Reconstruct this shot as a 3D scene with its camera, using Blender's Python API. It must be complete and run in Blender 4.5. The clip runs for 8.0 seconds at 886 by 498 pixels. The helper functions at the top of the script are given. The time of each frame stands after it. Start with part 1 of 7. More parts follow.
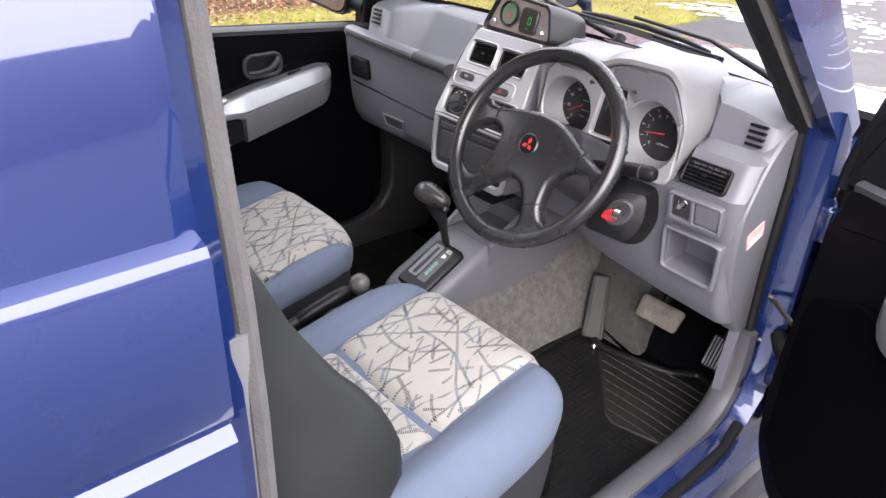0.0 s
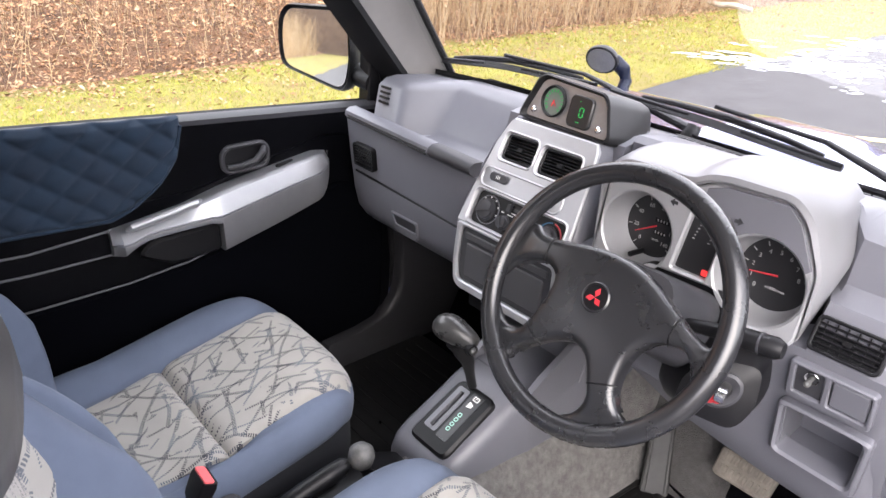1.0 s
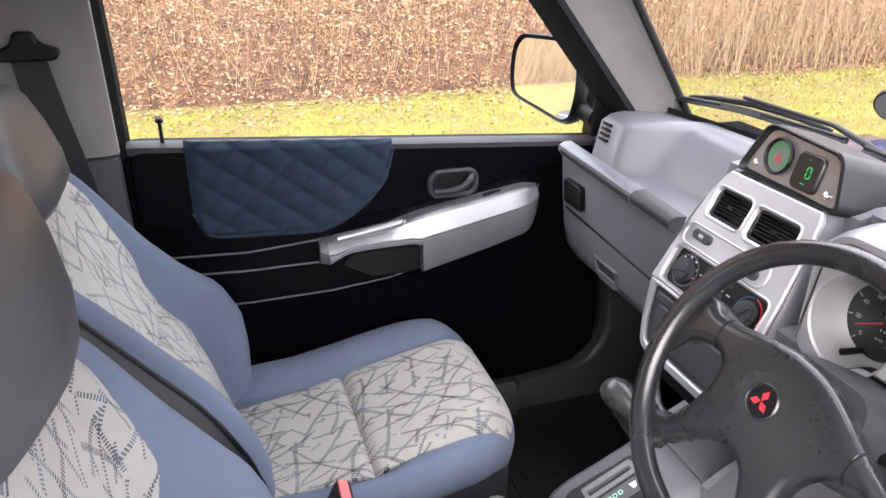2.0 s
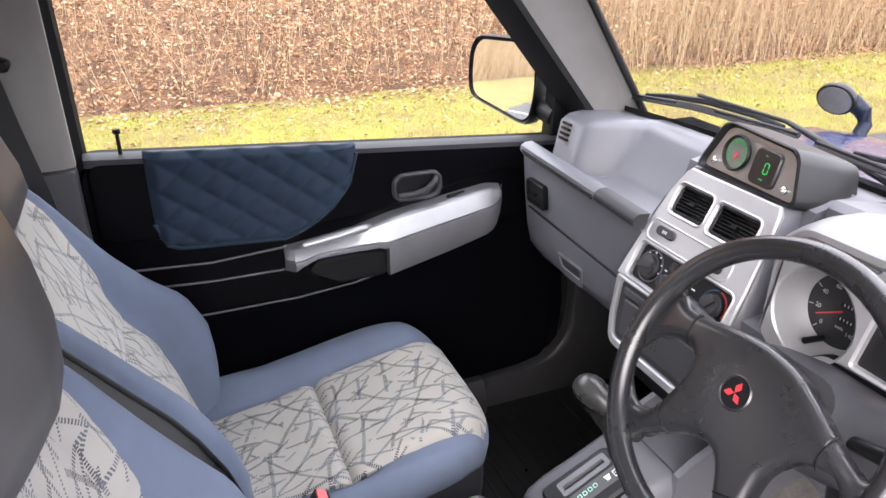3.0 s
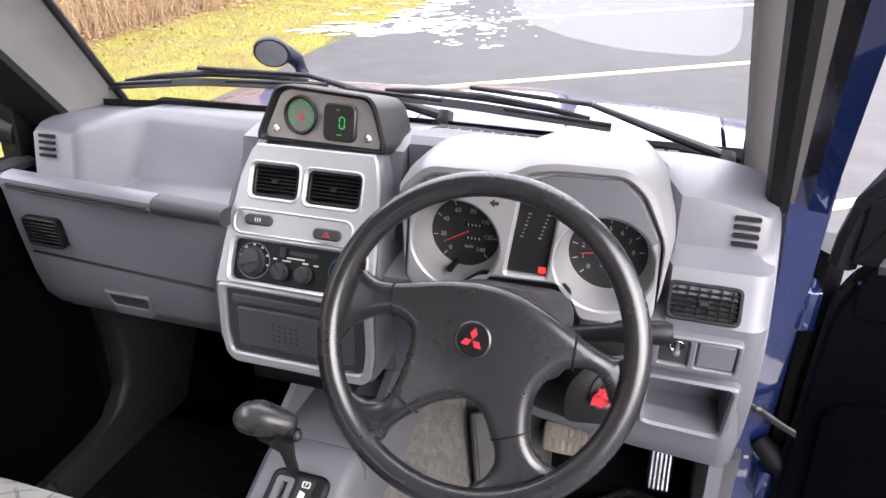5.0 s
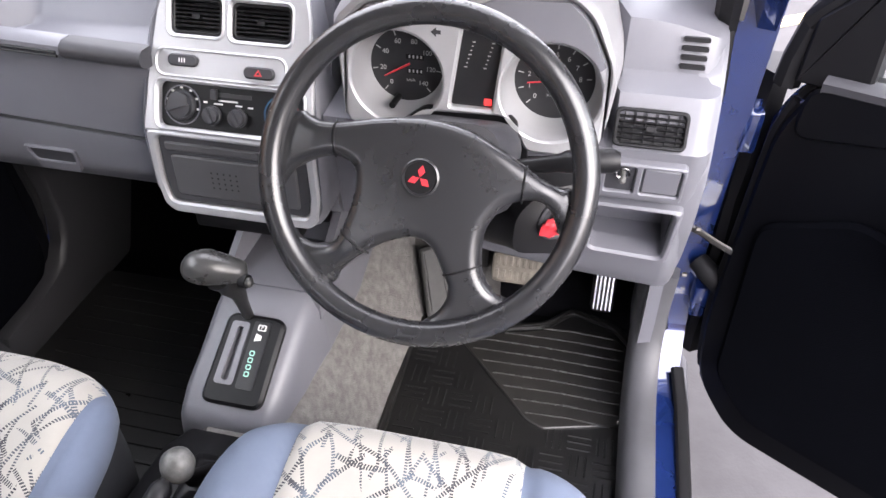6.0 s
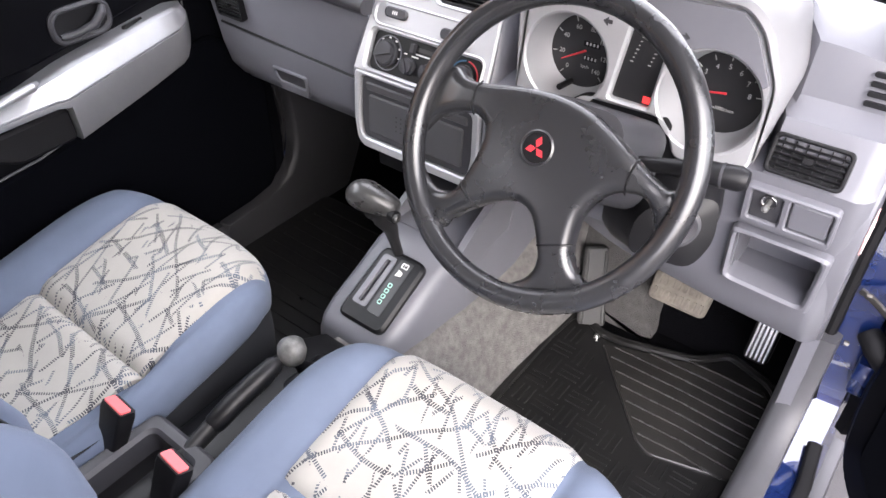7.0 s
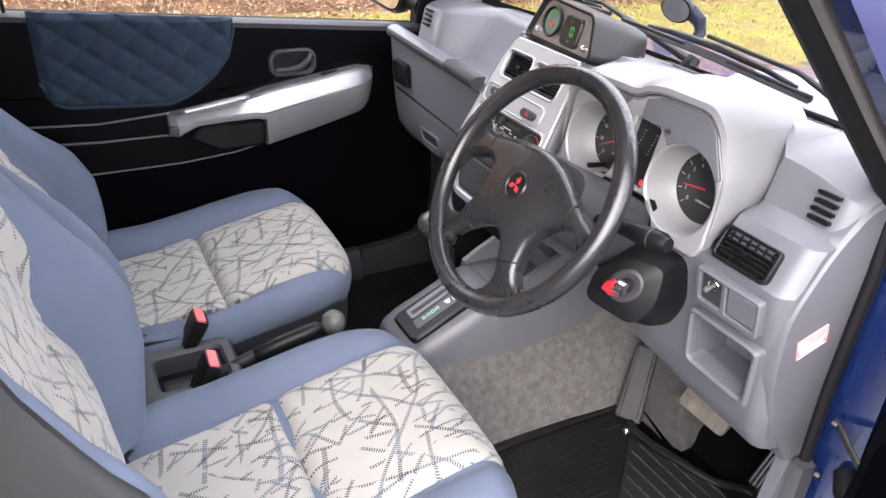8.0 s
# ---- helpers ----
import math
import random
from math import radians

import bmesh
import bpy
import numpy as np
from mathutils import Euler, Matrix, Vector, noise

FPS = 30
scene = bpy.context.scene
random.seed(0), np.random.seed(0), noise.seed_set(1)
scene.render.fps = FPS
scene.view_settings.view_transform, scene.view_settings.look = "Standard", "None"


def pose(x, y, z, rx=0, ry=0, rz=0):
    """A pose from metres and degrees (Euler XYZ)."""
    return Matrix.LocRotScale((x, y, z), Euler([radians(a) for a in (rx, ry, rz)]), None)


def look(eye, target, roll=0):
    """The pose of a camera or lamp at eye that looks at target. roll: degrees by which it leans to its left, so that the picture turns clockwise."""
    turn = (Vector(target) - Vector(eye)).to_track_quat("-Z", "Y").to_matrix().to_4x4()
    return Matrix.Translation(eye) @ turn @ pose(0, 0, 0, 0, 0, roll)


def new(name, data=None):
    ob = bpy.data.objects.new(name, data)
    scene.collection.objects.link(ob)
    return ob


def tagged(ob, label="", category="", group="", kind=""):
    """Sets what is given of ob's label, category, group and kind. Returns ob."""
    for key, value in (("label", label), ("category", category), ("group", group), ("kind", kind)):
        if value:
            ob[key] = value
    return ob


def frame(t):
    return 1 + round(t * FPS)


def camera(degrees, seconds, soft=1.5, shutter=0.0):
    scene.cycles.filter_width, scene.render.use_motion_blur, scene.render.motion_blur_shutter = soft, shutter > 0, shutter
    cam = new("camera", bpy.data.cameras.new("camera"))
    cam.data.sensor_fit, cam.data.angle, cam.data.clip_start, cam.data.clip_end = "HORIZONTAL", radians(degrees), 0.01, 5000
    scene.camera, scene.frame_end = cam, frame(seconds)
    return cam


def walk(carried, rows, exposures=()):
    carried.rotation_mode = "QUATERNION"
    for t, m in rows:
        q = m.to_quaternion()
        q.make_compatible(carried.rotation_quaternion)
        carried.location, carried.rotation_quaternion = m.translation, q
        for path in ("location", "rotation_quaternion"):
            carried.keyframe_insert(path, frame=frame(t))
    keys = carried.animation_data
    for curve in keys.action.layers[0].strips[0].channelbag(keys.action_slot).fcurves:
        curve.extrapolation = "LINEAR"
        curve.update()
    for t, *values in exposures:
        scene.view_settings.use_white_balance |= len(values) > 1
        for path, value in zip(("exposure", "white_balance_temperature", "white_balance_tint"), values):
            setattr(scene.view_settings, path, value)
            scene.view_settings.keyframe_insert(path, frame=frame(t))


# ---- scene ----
cam = camera(62.9, 8.0)
PATH = [
    (0, (1.136, -0.972, 1.56), (-0.156, 0.207, 0.588), 2.8),
    (0.5, (0.953, -0.833, 1.578), (-0.323, 0.386, 0.638), 1.5),
    (1, (0.791, -0.72, 1.557), (-0.552, 0.475, 0.68), 2.4),
    (1.2, (0.766, -0.683, 1.555), (-0.739, 0.325, 0.706), 1.6),
    (1.5, (0.767, -0.617, 1.566), (-0.896, 0.116, 0.729), 0.9),
    (1.7, (0.791, -0.554, 1.563), (-0.935, 0.025, 0.734), 0.7),
    (2.8, (0.817, -0.536, 1.578), (-0.902, 0.031, 0.727), -0.1),
    (3, (0.798, -0.57, 1.578), (-0.879, 0.117, 0.734), 0.1),
    (3.5, (0.731, -0.671, 1.584), (-0.762, 0.363, 0.747), -0.4),
    (4, (0.632, -0.689, 1.567), (-0.579, 0.663, 0.727), -0.5),
    (4.5, (0.532, -0.663, 1.547), (-0.353, 0.912, 0.688), -0.5),
    (4.7, (0.506, -0.665, 1.544), (-0.237, 0.972, 0.667), -0.6),
    (5.8, (0.467, -0.637, 1.538), (0.133, 0.958, 0.377), -0.7),
    (6, (0.474, -0.644, 1.532), (0.123, 0.852, 0.252), -0.5),
    (6.5, (0.521, -0.643, 1.528), (-0.06, 0.687, 0.151), 0.1),
    (7, (0.661, -0.64, 1.519), (-0.304, 0.579, 0.261), -0.5),
    (7.5, (0.88, -0.652, 1.532), (-0.408, 0.424, 0.445), 2.2),
    (8, (1.089, -0.577, 1.509), (-0.427, 0.294, 0.537), 3.9),
]
walk(cam, [(t, look(eye, target, roll)) for t, eye, target, roll in PATH], [(0, 2.70), (1.0, 2.90), (1.7, 3.00), (3.0, 2.97), (4.5, 2.82), (5.8, 3.24), (6.5, 3.36), (7.0, 3.36), (8.0, 2.92)])

# ---- world, sun and exposure ----
world = bpy.data.worlds.new("overcast_sky")
scene.world = world
world.use_nodes = True
wn, wl = world.node_tree.nodes, world.node_tree.links
sky = wn.new("ShaderNodeTexSky")
sky.sky_type, sky.sun_disc = "NISHITA", False
sky.sun_elevation, sky.sun_rotation = radians(33), radians(124)
sky.air_density, sky.dust_density, sky.ozone_density = 1.0, 4.0, 1.0
soft = wn.new("ShaderNodeMixRGB")
soft.blend_type = "MIX"
soft.inputs["Fac"].default_value = 0.88
soft.inputs["Color2"].default_value = (8.4, 8.0, 8.75, 1)
wl.new(sky.outputs["Color"], soft.inputs["Color1"])
wl.new(soft.outputs["Color"], wn["Background"].inputs["Color"])
wn["Background"].inputs["Strength"].default_value = 0.15
sun_lamp = bpy.data.lights.new("sun", "SUN")
sun_lamp.energy, sun_lamp.angle, sun_lamp.color = 0.42, radians(50), (1.0, 0.96, 0.92)
sun = new("sun", sun_lamp)
sun.matrix_world = look((4.4, -3.0, 4.0), (0, 0, 0.6))


# ---- materials ----
def material(name, base, rough=0.5, metal=0.0, second=None, scale=8.0, fine=300.0, bump=0.1, depth=0.001, coat=0.0, mix=0.5, spec=0.5, sheen=0.0):
    """Base colour with two scales of variation and a fine relief."""
    m = bpy.data.materials.new(name)
    m.use_nodes = True
    n, l = m.node_tree.nodes, m.node_tree.links
    b = n["Principled BSDF"]
    b.inputs["Roughness"].default_value = rough
    b.inputs["Metallic"].default_value = metal
    b.inputs["Coat Weight"].default_value = coat
    b.inputs["Coat Roughness"].default_value = 0.03
    b.inputs["Coat IOR"].default_value = 1.8
    b.inputs["Specular IOR Level"].default_value = spec
    b.inputs["Sheen Weight"].default_value = sheen
    co = n.new("ShaderNodeTexCoord")
    big = n.new("ShaderNodeTexNoise")
    big.inputs["Scale"].default_value, big.inputs["Detail"].default_value, big.inputs["Roughness"].default_value = scale, 6, 0.65
    l.new(co.outputs["Object"], big.inputs["Vector"])
    ramp = n.new("ShaderNodeValToRGB")
    ramp.color_ramp.elements[0].position, ramp.color_ramp.elements[1].position = 0.35, 0.7
    second = second or tuple(c * 0.8 for c in base)
    lo = tuple(a + (c - a) * mix * 2 if mix < 0.5 else c for a, c in zip(base, second))
    ramp.color_ramp.elements[0].color = (*lo, 1)
    ramp.color_ramp.elements[1].color = (*base, 1)
    l.new(big.outputs["Fac"], ramp.inputs["Fac"])
    l.new(ramp.outputs["Color"], b.inputs["Base Color"])
    grain = n.new("ShaderNodeTexNoise")
    grain.inputs["Scale"].default_value, grain.inputs["Detail"].default_value = fine, 3
    l.new(co.outputs["Object"], grain.inputs["Vector"])
    bp = n.new("ShaderNodeBump")
    bp.inputs["Strength"].default_value, bp.inputs["Distance"].default_value = bump, depth
    l.new(grain.outputs["Fac"], bp.inputs["Height"])
    l.new(bp.outputs["Normal"], b.inputs["Normal"])
    rr = n.new("ShaderNodeMapRange")
    rr.inputs["To Min"].default_value, rr.inputs["To Max"].default_value = max(0.02, rough - 0.08), min(1, rough + 0.1)
    l.new(big.outputs["Fac"], rr.inputs["Value"])
    if rough > 0.12:
        l.new(rr.outputs["Result"], b.inputs["Roughness"])
    return m


def woven_insert():
    """Cream seat cloth with crossing dashed dark strokes and a fine weave."""
    m = material("patterned_seat_cloth", (0.272, 0.258, 0.234), 0.85, second=(0.235, 0.227, 0.21), scale=14, fine=900, bump=0.35, sheen=0.2)
    n, l = m.node_tree.nodes, m.node_tree.links
    b = n["Principled BSDF"]
    co = n.new("ShaderNodeTexCoord")
    base = b.inputs["Base Color"].links[0].from_socket
    total = None
    for turn, seed, size in ((64, 0.0, 8.6), (38, 3.7, 6.8), (90, 8.1, 8.2), (108, 5.3, 7.4), (134, 9.4, 6.6), (14, 2.2, 5.6)):
        mp = n.new("ShaderNodeMapping")
        mp.inputs["Rotation"].default_value = (0, 0, radians(turn))
        mp.inputs["Location"].default_value = (seed, seed * 0.7, 0)
        l.new(co.outputs["UV"], mp.inputs["Vector"])
        warp = n.new("ShaderNodeTexNoise")
        warp.inputs["Scale"].default_value, warp.inputs["Detail"].default_value = 5.0, 1
        l.new(mp.outputs["Vector"], warp.inputs["Vector"])
        add = n.new("ShaderNodeMixRGB")
        add.blend_type = "LINEAR_LIGHT"
        add.inputs["Fac"].default_value = 0.035
        l.new(mp.outputs["Vector"], add.inputs["Color1"])
        l.new(warp.outputs["Color"], add.inputs["Color2"])
        wave = n.new("ShaderNodeTexWave")
        wave.wave_type, wave.bands_direction = "BANDS", "Y"
        wave.inputs["Scale"].default_value = size
        wave.inputs["Distortion"].default_value = 0.0
        wave.inputs["Detail"].default_value = 1.0
        wave.inputs["Detail Scale"].default_value = 0.35
        l.new(add.outputs["Color"], wave.inputs["Vector"])
        line = n.new("ShaderNodeMath")
        line.operation, line.inputs[1].default_value = "GREATER_THAN", 0.961
        l.new(wave.outputs["Fac"], line.inputs[0])
        dash = n.new("ShaderNodeTexWave")
        dash.wave_type, dash.bands_direction = "BANDS", "X"
        dash.inputs["Scale"].default_value = 80.0
        dash.inputs["Distortion"].default_value = 2.0
        l.new(mp.outputs["Vector"], dash.inputs["Vector"])
        cut = n.new("ShaderNodeMath")
        cut.operation, cut.inputs[1].default_value = "GREATER_THAN", 0.42
        l.new(dash.outputs["Fac"], cut.inputs[0])
        gap = n.new("ShaderNodeTexNoise")
        gap.inputs["Scale"].default_value = 12.0
        l.new(mp.outputs["Vector"], gap.inputs["Vector"])
        gt = n.new("ShaderNodeMath")
        gt.operation, gt.inputs[1].default_value = "GREATER_THAN", 0.5
        l.new(gap.outputs["Fac"], gt.inputs[0])
        p1 = n.new("ShaderNodeMath")
        p1.operation = "MULTIPLY"
        l.new(line.outputs[0], p1.inputs[0])
        l.new(cut.outputs[0], p1.inputs[1])
        p2 = n.new("ShaderNodeMath")
        p2.operation = "MULTIPLY"
        l.new(p1.outputs[0], p2.inputs[0])
        l.new(gt.outputs[0], p2.inputs[1])
        if total is None:
            total = p2.outputs[0]
        else:
            mx = n.new("ShaderNodeMath")
            mx.operation = "MAXIMUM"
            l.new(total, mx.inputs[0])
            l.new(p2.outputs[0], mx.inputs[1])
            total = mx.outputs[0]
    hue = n.new("ShaderNodeTexNoise")
    hue.inputs["Scale"].default_value = 18.0
    l.new(co.outputs["UV"], hue.inputs["Vector"])
    ink = n.new("ShaderNodeValToRGB")
    ink.color_ramp.elements[0].position, ink.color_ramp.elements[1].position = 0.42, 0.62
    ink.color_ramp.elements[0].color, ink.color_ramp.elements[1].color = (0.018, 0.018, 0.026, 1), (0.06, 0.075, 0.10, 1)
    l.new(hue.outputs["Fac"], ink.inputs["Fac"])
    out = n.new("ShaderNodeMixRGB")
    l.new(total, out.inputs["Fac"])
    l.new(base, out.inputs["Color1"])
    l.new(ink.outputs["Color"], out.inputs["Color2"])
    l.new(out.outputs["Color"], b.inputs["Base Color"])
    return m


def glass(name, tint=(0.93, 0.96, 0.95), rough=0.0):
    """Thin clear pane: mostly straight through, with a faint mirror."""
    m = bpy.data.materials.new(name)
    m.use_nodes = True
    n, l = m.node_tree.nodes, m.node_tree.links
    n.remove(n["Principled BSDF"])
    t = n.new("ShaderNodeBsdfTransparent")
    t.inputs["Color"].default_value = (*tint, 1)
    g = n.new("ShaderNodeBsdfGlossy")
    g.inputs["Roughness"].default_value = rough
    f = n.new("ShaderNodeLayerWeight")
    f.inputs["Blend"].default_value = 0.5
    pw = n.new("ShaderNodeMath")
    pw.operation, pw.inputs[1].default_value = "POWER", 4.0
    l.new(f.outputs["Facing"], pw.inputs[0])
    rg = n.new("ShaderNodeMapRange")
    rg.inputs["To Min"].default_value, rg.inputs["To Max"].default_value = 0.015, 0.30
    l.new(pw.outputs[0], rg.inputs["Value"])
    mix = n.new("ShaderNodeMixShader")
    l.new(rg.outputs["Result"], mix.inputs["Fac"])
    l.new(t.outputs["BSDF"], mix.inputs[1])
    l.new(g.outputs["BSDF"], mix.inputs[2])
    l.new(mix.outputs["Shader"], n["Material Output"].inputs["Surface"])
    return m


def misted(name, share):
    """A thin veil of moisture on glass: mostly clear, some scattered white."""
    m = bpy.data.materials.new(name)
    m.use_nodes = True
    n, l = m.node_tree.nodes, m.node_tree.links
    n.remove(n["Principled BSDF"])
    t, d, mix = n.new("ShaderNodeBsdfTransparent"), n.new("ShaderNodeBsdfTranslucent"), n.new("ShaderNodeMixShader")
    d.inputs["Color"].default_value = (0.9, 0.92, 0.95, 1)
    grain = n.new("ShaderNodeTexNoise")
    grain.inputs["Scale"].default_value, grain.inputs["Detail"].default_value = 12, 6
    rg = n.new("ShaderNodeMapRange")
    rg.inputs["To Min"].default_value, rg.inputs["To Max"].default_value = share * 0.8, share * 1.2
    l.new(grain.outputs["Fac"], rg.inputs["Value"])
    l.new(rg.outputs["Result"], mix.inputs["Fac"])
    l.new(t.outputs["BSDF"], mix.inputs[1])
    l.new(d.outputs["BSDF"], mix.inputs[2])
    l.new(mix.outputs["Shader"], n["Material Output"].inputs["Surface"])
    return m


def glowing(name, colour, strength):
    m = bpy.data.materials.new(name)
    m.use_nodes = True
    b = m.node_tree.nodes["Principled BSDF"]
    b.inputs["Base Color"].default_value = (*[c * 0.2 for c in colour], 1)
    b.inputs["Emission Color"].default_value = (*colour, 1)
    b.inputs["Emission Strength"].default_value = strength
    return m


GREY = material("grey_dash_plastic", (0.120, 0.121, 0.137), 0.40, second=(0.104, 0.105, 0.120), scale=5, fine=700, bump=0.25, depth=0.0006)
GREY_DARK = material("dark_grey_plastic", (0.036, 0.036, 0.041), 0.5, spec=0.35, scale=6, fine=700, bump=0.3, depth=0.0006)
BLACK = material("black_plastic", (0.005, 0.005, 0.006), 0.42, spec=0.25, scale=9, fine=600, bump=0.3, depth=0.0006)
POCKET_BLACK = material("black_door_carpet", (0.0016, 0.0018, 0.0028), 0.9, spec=0.02, scale=9, fine=500, bump=0.5, depth=0.002)
TRIM_BLACK = material("black_door_vinyl", (0.0022, 0.0023, 0.0032), 0.30, spec=0.10, scale=7, fine=800, bump=0.3, depth=0.0006)
WHEEL = material("worn_wheel_urethane", (0.0125, 0.0128, 0.0145), 0.27, second=(0.0145, 0.0148, 0.0165), spec=0.65, scale=4, fine=900, bump=0.08, depth=0.0004)
SILVER = material("silver_painted_plastic", (0.42, 0.425, 0.44), 0.44, metal=0.5, second=(0.37, 0.375, 0.388), scale=4, fine=500, bump=0.05, depth=0.0003)
ARMREST = material("silver_armrest_paint", (0.40, 0.405, 0.42), 0.36, metal=0.8, second=(0.33, 0.335, 0.35), scale=5, fine=500, bump=0.08, depth=0.0004)
CHROME = material("bright_metal", (0.75, 0.75, 0.76), 0.2, metal=1.0, scale=30, fine=400, bump=0.05)
BLUE_CLOTH = material("blue_seat_cloth", (0.084, 0.105, 0.152), 0.85, second=(0.070, 0.088, 0.128), scale=10, fine=1500, bump=0.4, depth=0.0006, sheen=0.04)
DARK_CLOTH = material("dark_seat_side_cloth", (0.008, 0.0095, 0.0135), 0.9, scale=9, fine=1200, bump=0.3)
VINYL = material("grey_headrest_vinyl", (0.066, 0.066, 0.067), 0.38, second=(0.052, 0.052, 0.053), scale=9, fine=900, bump=0.2, depth=0.0005)
INSERT = woven_insert()
QUILT = material("blue_quilted_velour", (0.005, 0.018, 0.038), 0.9, second=(0.0037, 0.0125, 0.028), scale=22, fine=1200, bump=0.4, sheen=0.025)
PAINT = material("blue_car_paint", (0.0085, 0.023, 0.108), 0.26, metal=0.3, second=(0.007, 0.019, 0.092), scale=2.5, fine=900, bump=0.02, depth=0.0002, coat=1.0)
RUBBER = material("black_rubber_seal", (0.006, 0.006, 0.007), 0.6, spec=0.25, scale=12, fine=400, bump=0.2)
SEAL = material("fluffy_grey_door_seal", (0.085, 0.082, 0.08), 0.9, scale=40, fine=300, bump=0.6, depth=0.002)
CARPET = material("grey_floor_carpet", (0.175, 0.168, 0.162), 0.95, second=(0.095, 0.091, 0.088), scale=55, fine=420, bump=1.0, depth=0.004)
# dark carpet, taken near black: the deep footwell shade is in the colour
DARK_CARPET = material("shaded_black_carpet", (0.0028, 0.0028, 0.0036), 0.95, spec=0.04, scale=9, fine=500, bump=0.8, depth=0.003)
MAT_RUBBER = material("dusty_rubber_mat", (0.005, 0.005, 0.0056), 0.30, second=(0.012, 0.0118, 0.0115), scale=7, fine=250, bump=0.25)
TRIM_BEIGE = material("warm_grey_pillar_trim", (0.21, 0.20, 0.19), 0.7, scale=5, fine=700, bump=0.2)
HEADLINER = material("pale_headliner", (0.6, 0.59, 0.57), 0.9, scale=8, fine=500, bump=0.3)
BELT = material("black_seat_belt_webbing", (0.014, 0.014, 0.016), 0.8, scale=20, fine=900, bump=0.5)
RED = material("red_plastic", (0.50, 0.03, 0.042), 0.35, scale=12, fine=300, bump=0.05)
DIAL_PRINT = material("dim_dial_print", (0.38, 0.38, 0.37), 0.6, scale=9, fine=300, bump=0.02)
WHITE = material("white_print", (0.75, 0.75, 0.73), 0.6, scale=9, fine=300, bump=0.02)
DIAL = material("dark_dial", (0.013, 0.013, 0.0145), 0.32, scale=6, fine=300, bump=0.03)
GRIP = material("worn_grey_grip", (0.052, 0.052, 0.052), 0.28, second=(0.026, 0.026, 0.026), scale=22, fine=800, bump=0.1, depth=0.0004)
SILL_GREY = material("mid_grey_sill_plastic", (0.065, 0.065, 0.072), 0.5, second=(0.05, 0.05, 0.055), scale=9, fine=600, bump=0.2, depth=0.0006)
WINDOW = glass("clear_window_glass")
REAR_GLASS = glass("clear_rear_glass", (0.85, 0.87, 0.87))
SCREEN = glass("clear_windscreen_glass", (0.885, 0.90, 0.90))
MIST = misted("windscreen_mist", 0.033)
MIRROR = material("mirror_silver", (0.9, 0.9, 0.9), 0.02, metal=1.0, bump=0.0)
GREEN_LED = glowing("green_led", (0.04, 1.0, 0.2), 0.075)
RED_LED = glowing("red_lamp", (1.0, 0.04, 0.04), 0.2)
ASPHALT = material("wet_grey_asphalt", (0.068, 0.0655, 0.0675), 0.72, spec=0.13, second=(0.045, 0.0435, 0.045), scale=3.2, fine=120, bump=0.3, depth=0.002)
GRASS = material("mossy_lawn", (0.185, 0.18, 0.022), 0.9, second=(0.13, 0.088, 0.028), scale=1.6, fine=90, bump=0.9, depth=0.02)
BLADE = material("grass_blades", (0.24, 0.205, 0.04), 0.8, second=(0.28, 0.21, 0.055), scale=3, fine=60, bump=0.1)
LITTER = material("fallen_leaf_litter", (0.17, 0.085, 0.042), 0.9, second=(0.07, 0.034, 0.017), scale=5, fine=50, bump=1.0, depth=0.03)
LEAF = material("dry_brown_leaves", (0.34, 0.185, 0.092), 0.85, second=(0.17, 0.085, 0.038), scale=2.3, fine=60, bump=0.2)
REED = material("dry_straw_stems", (0.36, 0.25, 0.14), 0.85, second=(0.22, 0.135, 0.07), scale=1.7, fine=60, bump=0.2)
TWIG = material("grey_brown_twigs", (0.12, 0.08, 0.052), 0.9, second=(0.07, 0.045, 0.03), scale=3, fine=80, bump=0.3)
LINE = material("worn_road_paint", (0.72, 0.70, 0.60), 0.7, second=(0.45, 0.44, 0.4), scale=7, fine=200, bump=0.3)
SNOW = material("melting_snow", (0.46, 0.48, 0.51), 0.6, second=(0.26, 0.27, 0.285), scale=16, fine=60, bump=0.6, depth=0.01)
HOOD = material("satin_light_grey_plastic", (0.195, 0.195, 0.206), 0.42, metal=0.1, second=(0.175, 0.175, 0.185), scale=5, fine=600, bump=0.15, depth=0.0005)
# the tunnel's grey carpet again, with the toe board's shade put into its colour
TOE_CARPET = material("shaded_grey_carpet", (0.085, 0.082, 0.08), 0.95, second=(0.05, 0.048, 0.046), scale=55, fine=420, bump=1.0, depth=0.004)
SHELL = material("charcoal_seat_back_vinyl", (0.015, 0.0165, 0.0168), 0.5, spec=0.35, scale=7, fine=900, bump=0.25, depth=0.0005)
YELLOW_LINE = material("worn_yellow_road_paint", (0.60, 0.47, 0.20), 0.7, second=(0.40, 0.33, 0.17), scale=7, fine=200, bump=0.3)
KICK = material("charcoal_trim_plastic", (0.022, 0.022, 0.025), 0.5, spec=0.35, scale=6, fine=700, bump=0.3, depth=0.0006)
KNOB = material("worn_silver_knob", (0.13, 0.13, 0.127), 0.5, metal=0.2, second=(0.045, 0.045, 0.044), scale=60, fine=500, bump=0.1)
# polished mat ribs; their bright highlights are also put into the lighter colour
RIB = material("highlit_polished_rib", (0.022, 0.022, 0.023), 0.26, second=(0.045, 0.044, 0.042), scale=20, fine=300, bump=0.1)
POD = material("black_pod_plastic", (0.013, 0.013, 0.014), 0.45, spec=0.35, scale=6, fine=700, bump=0.25, depth=0.0006)


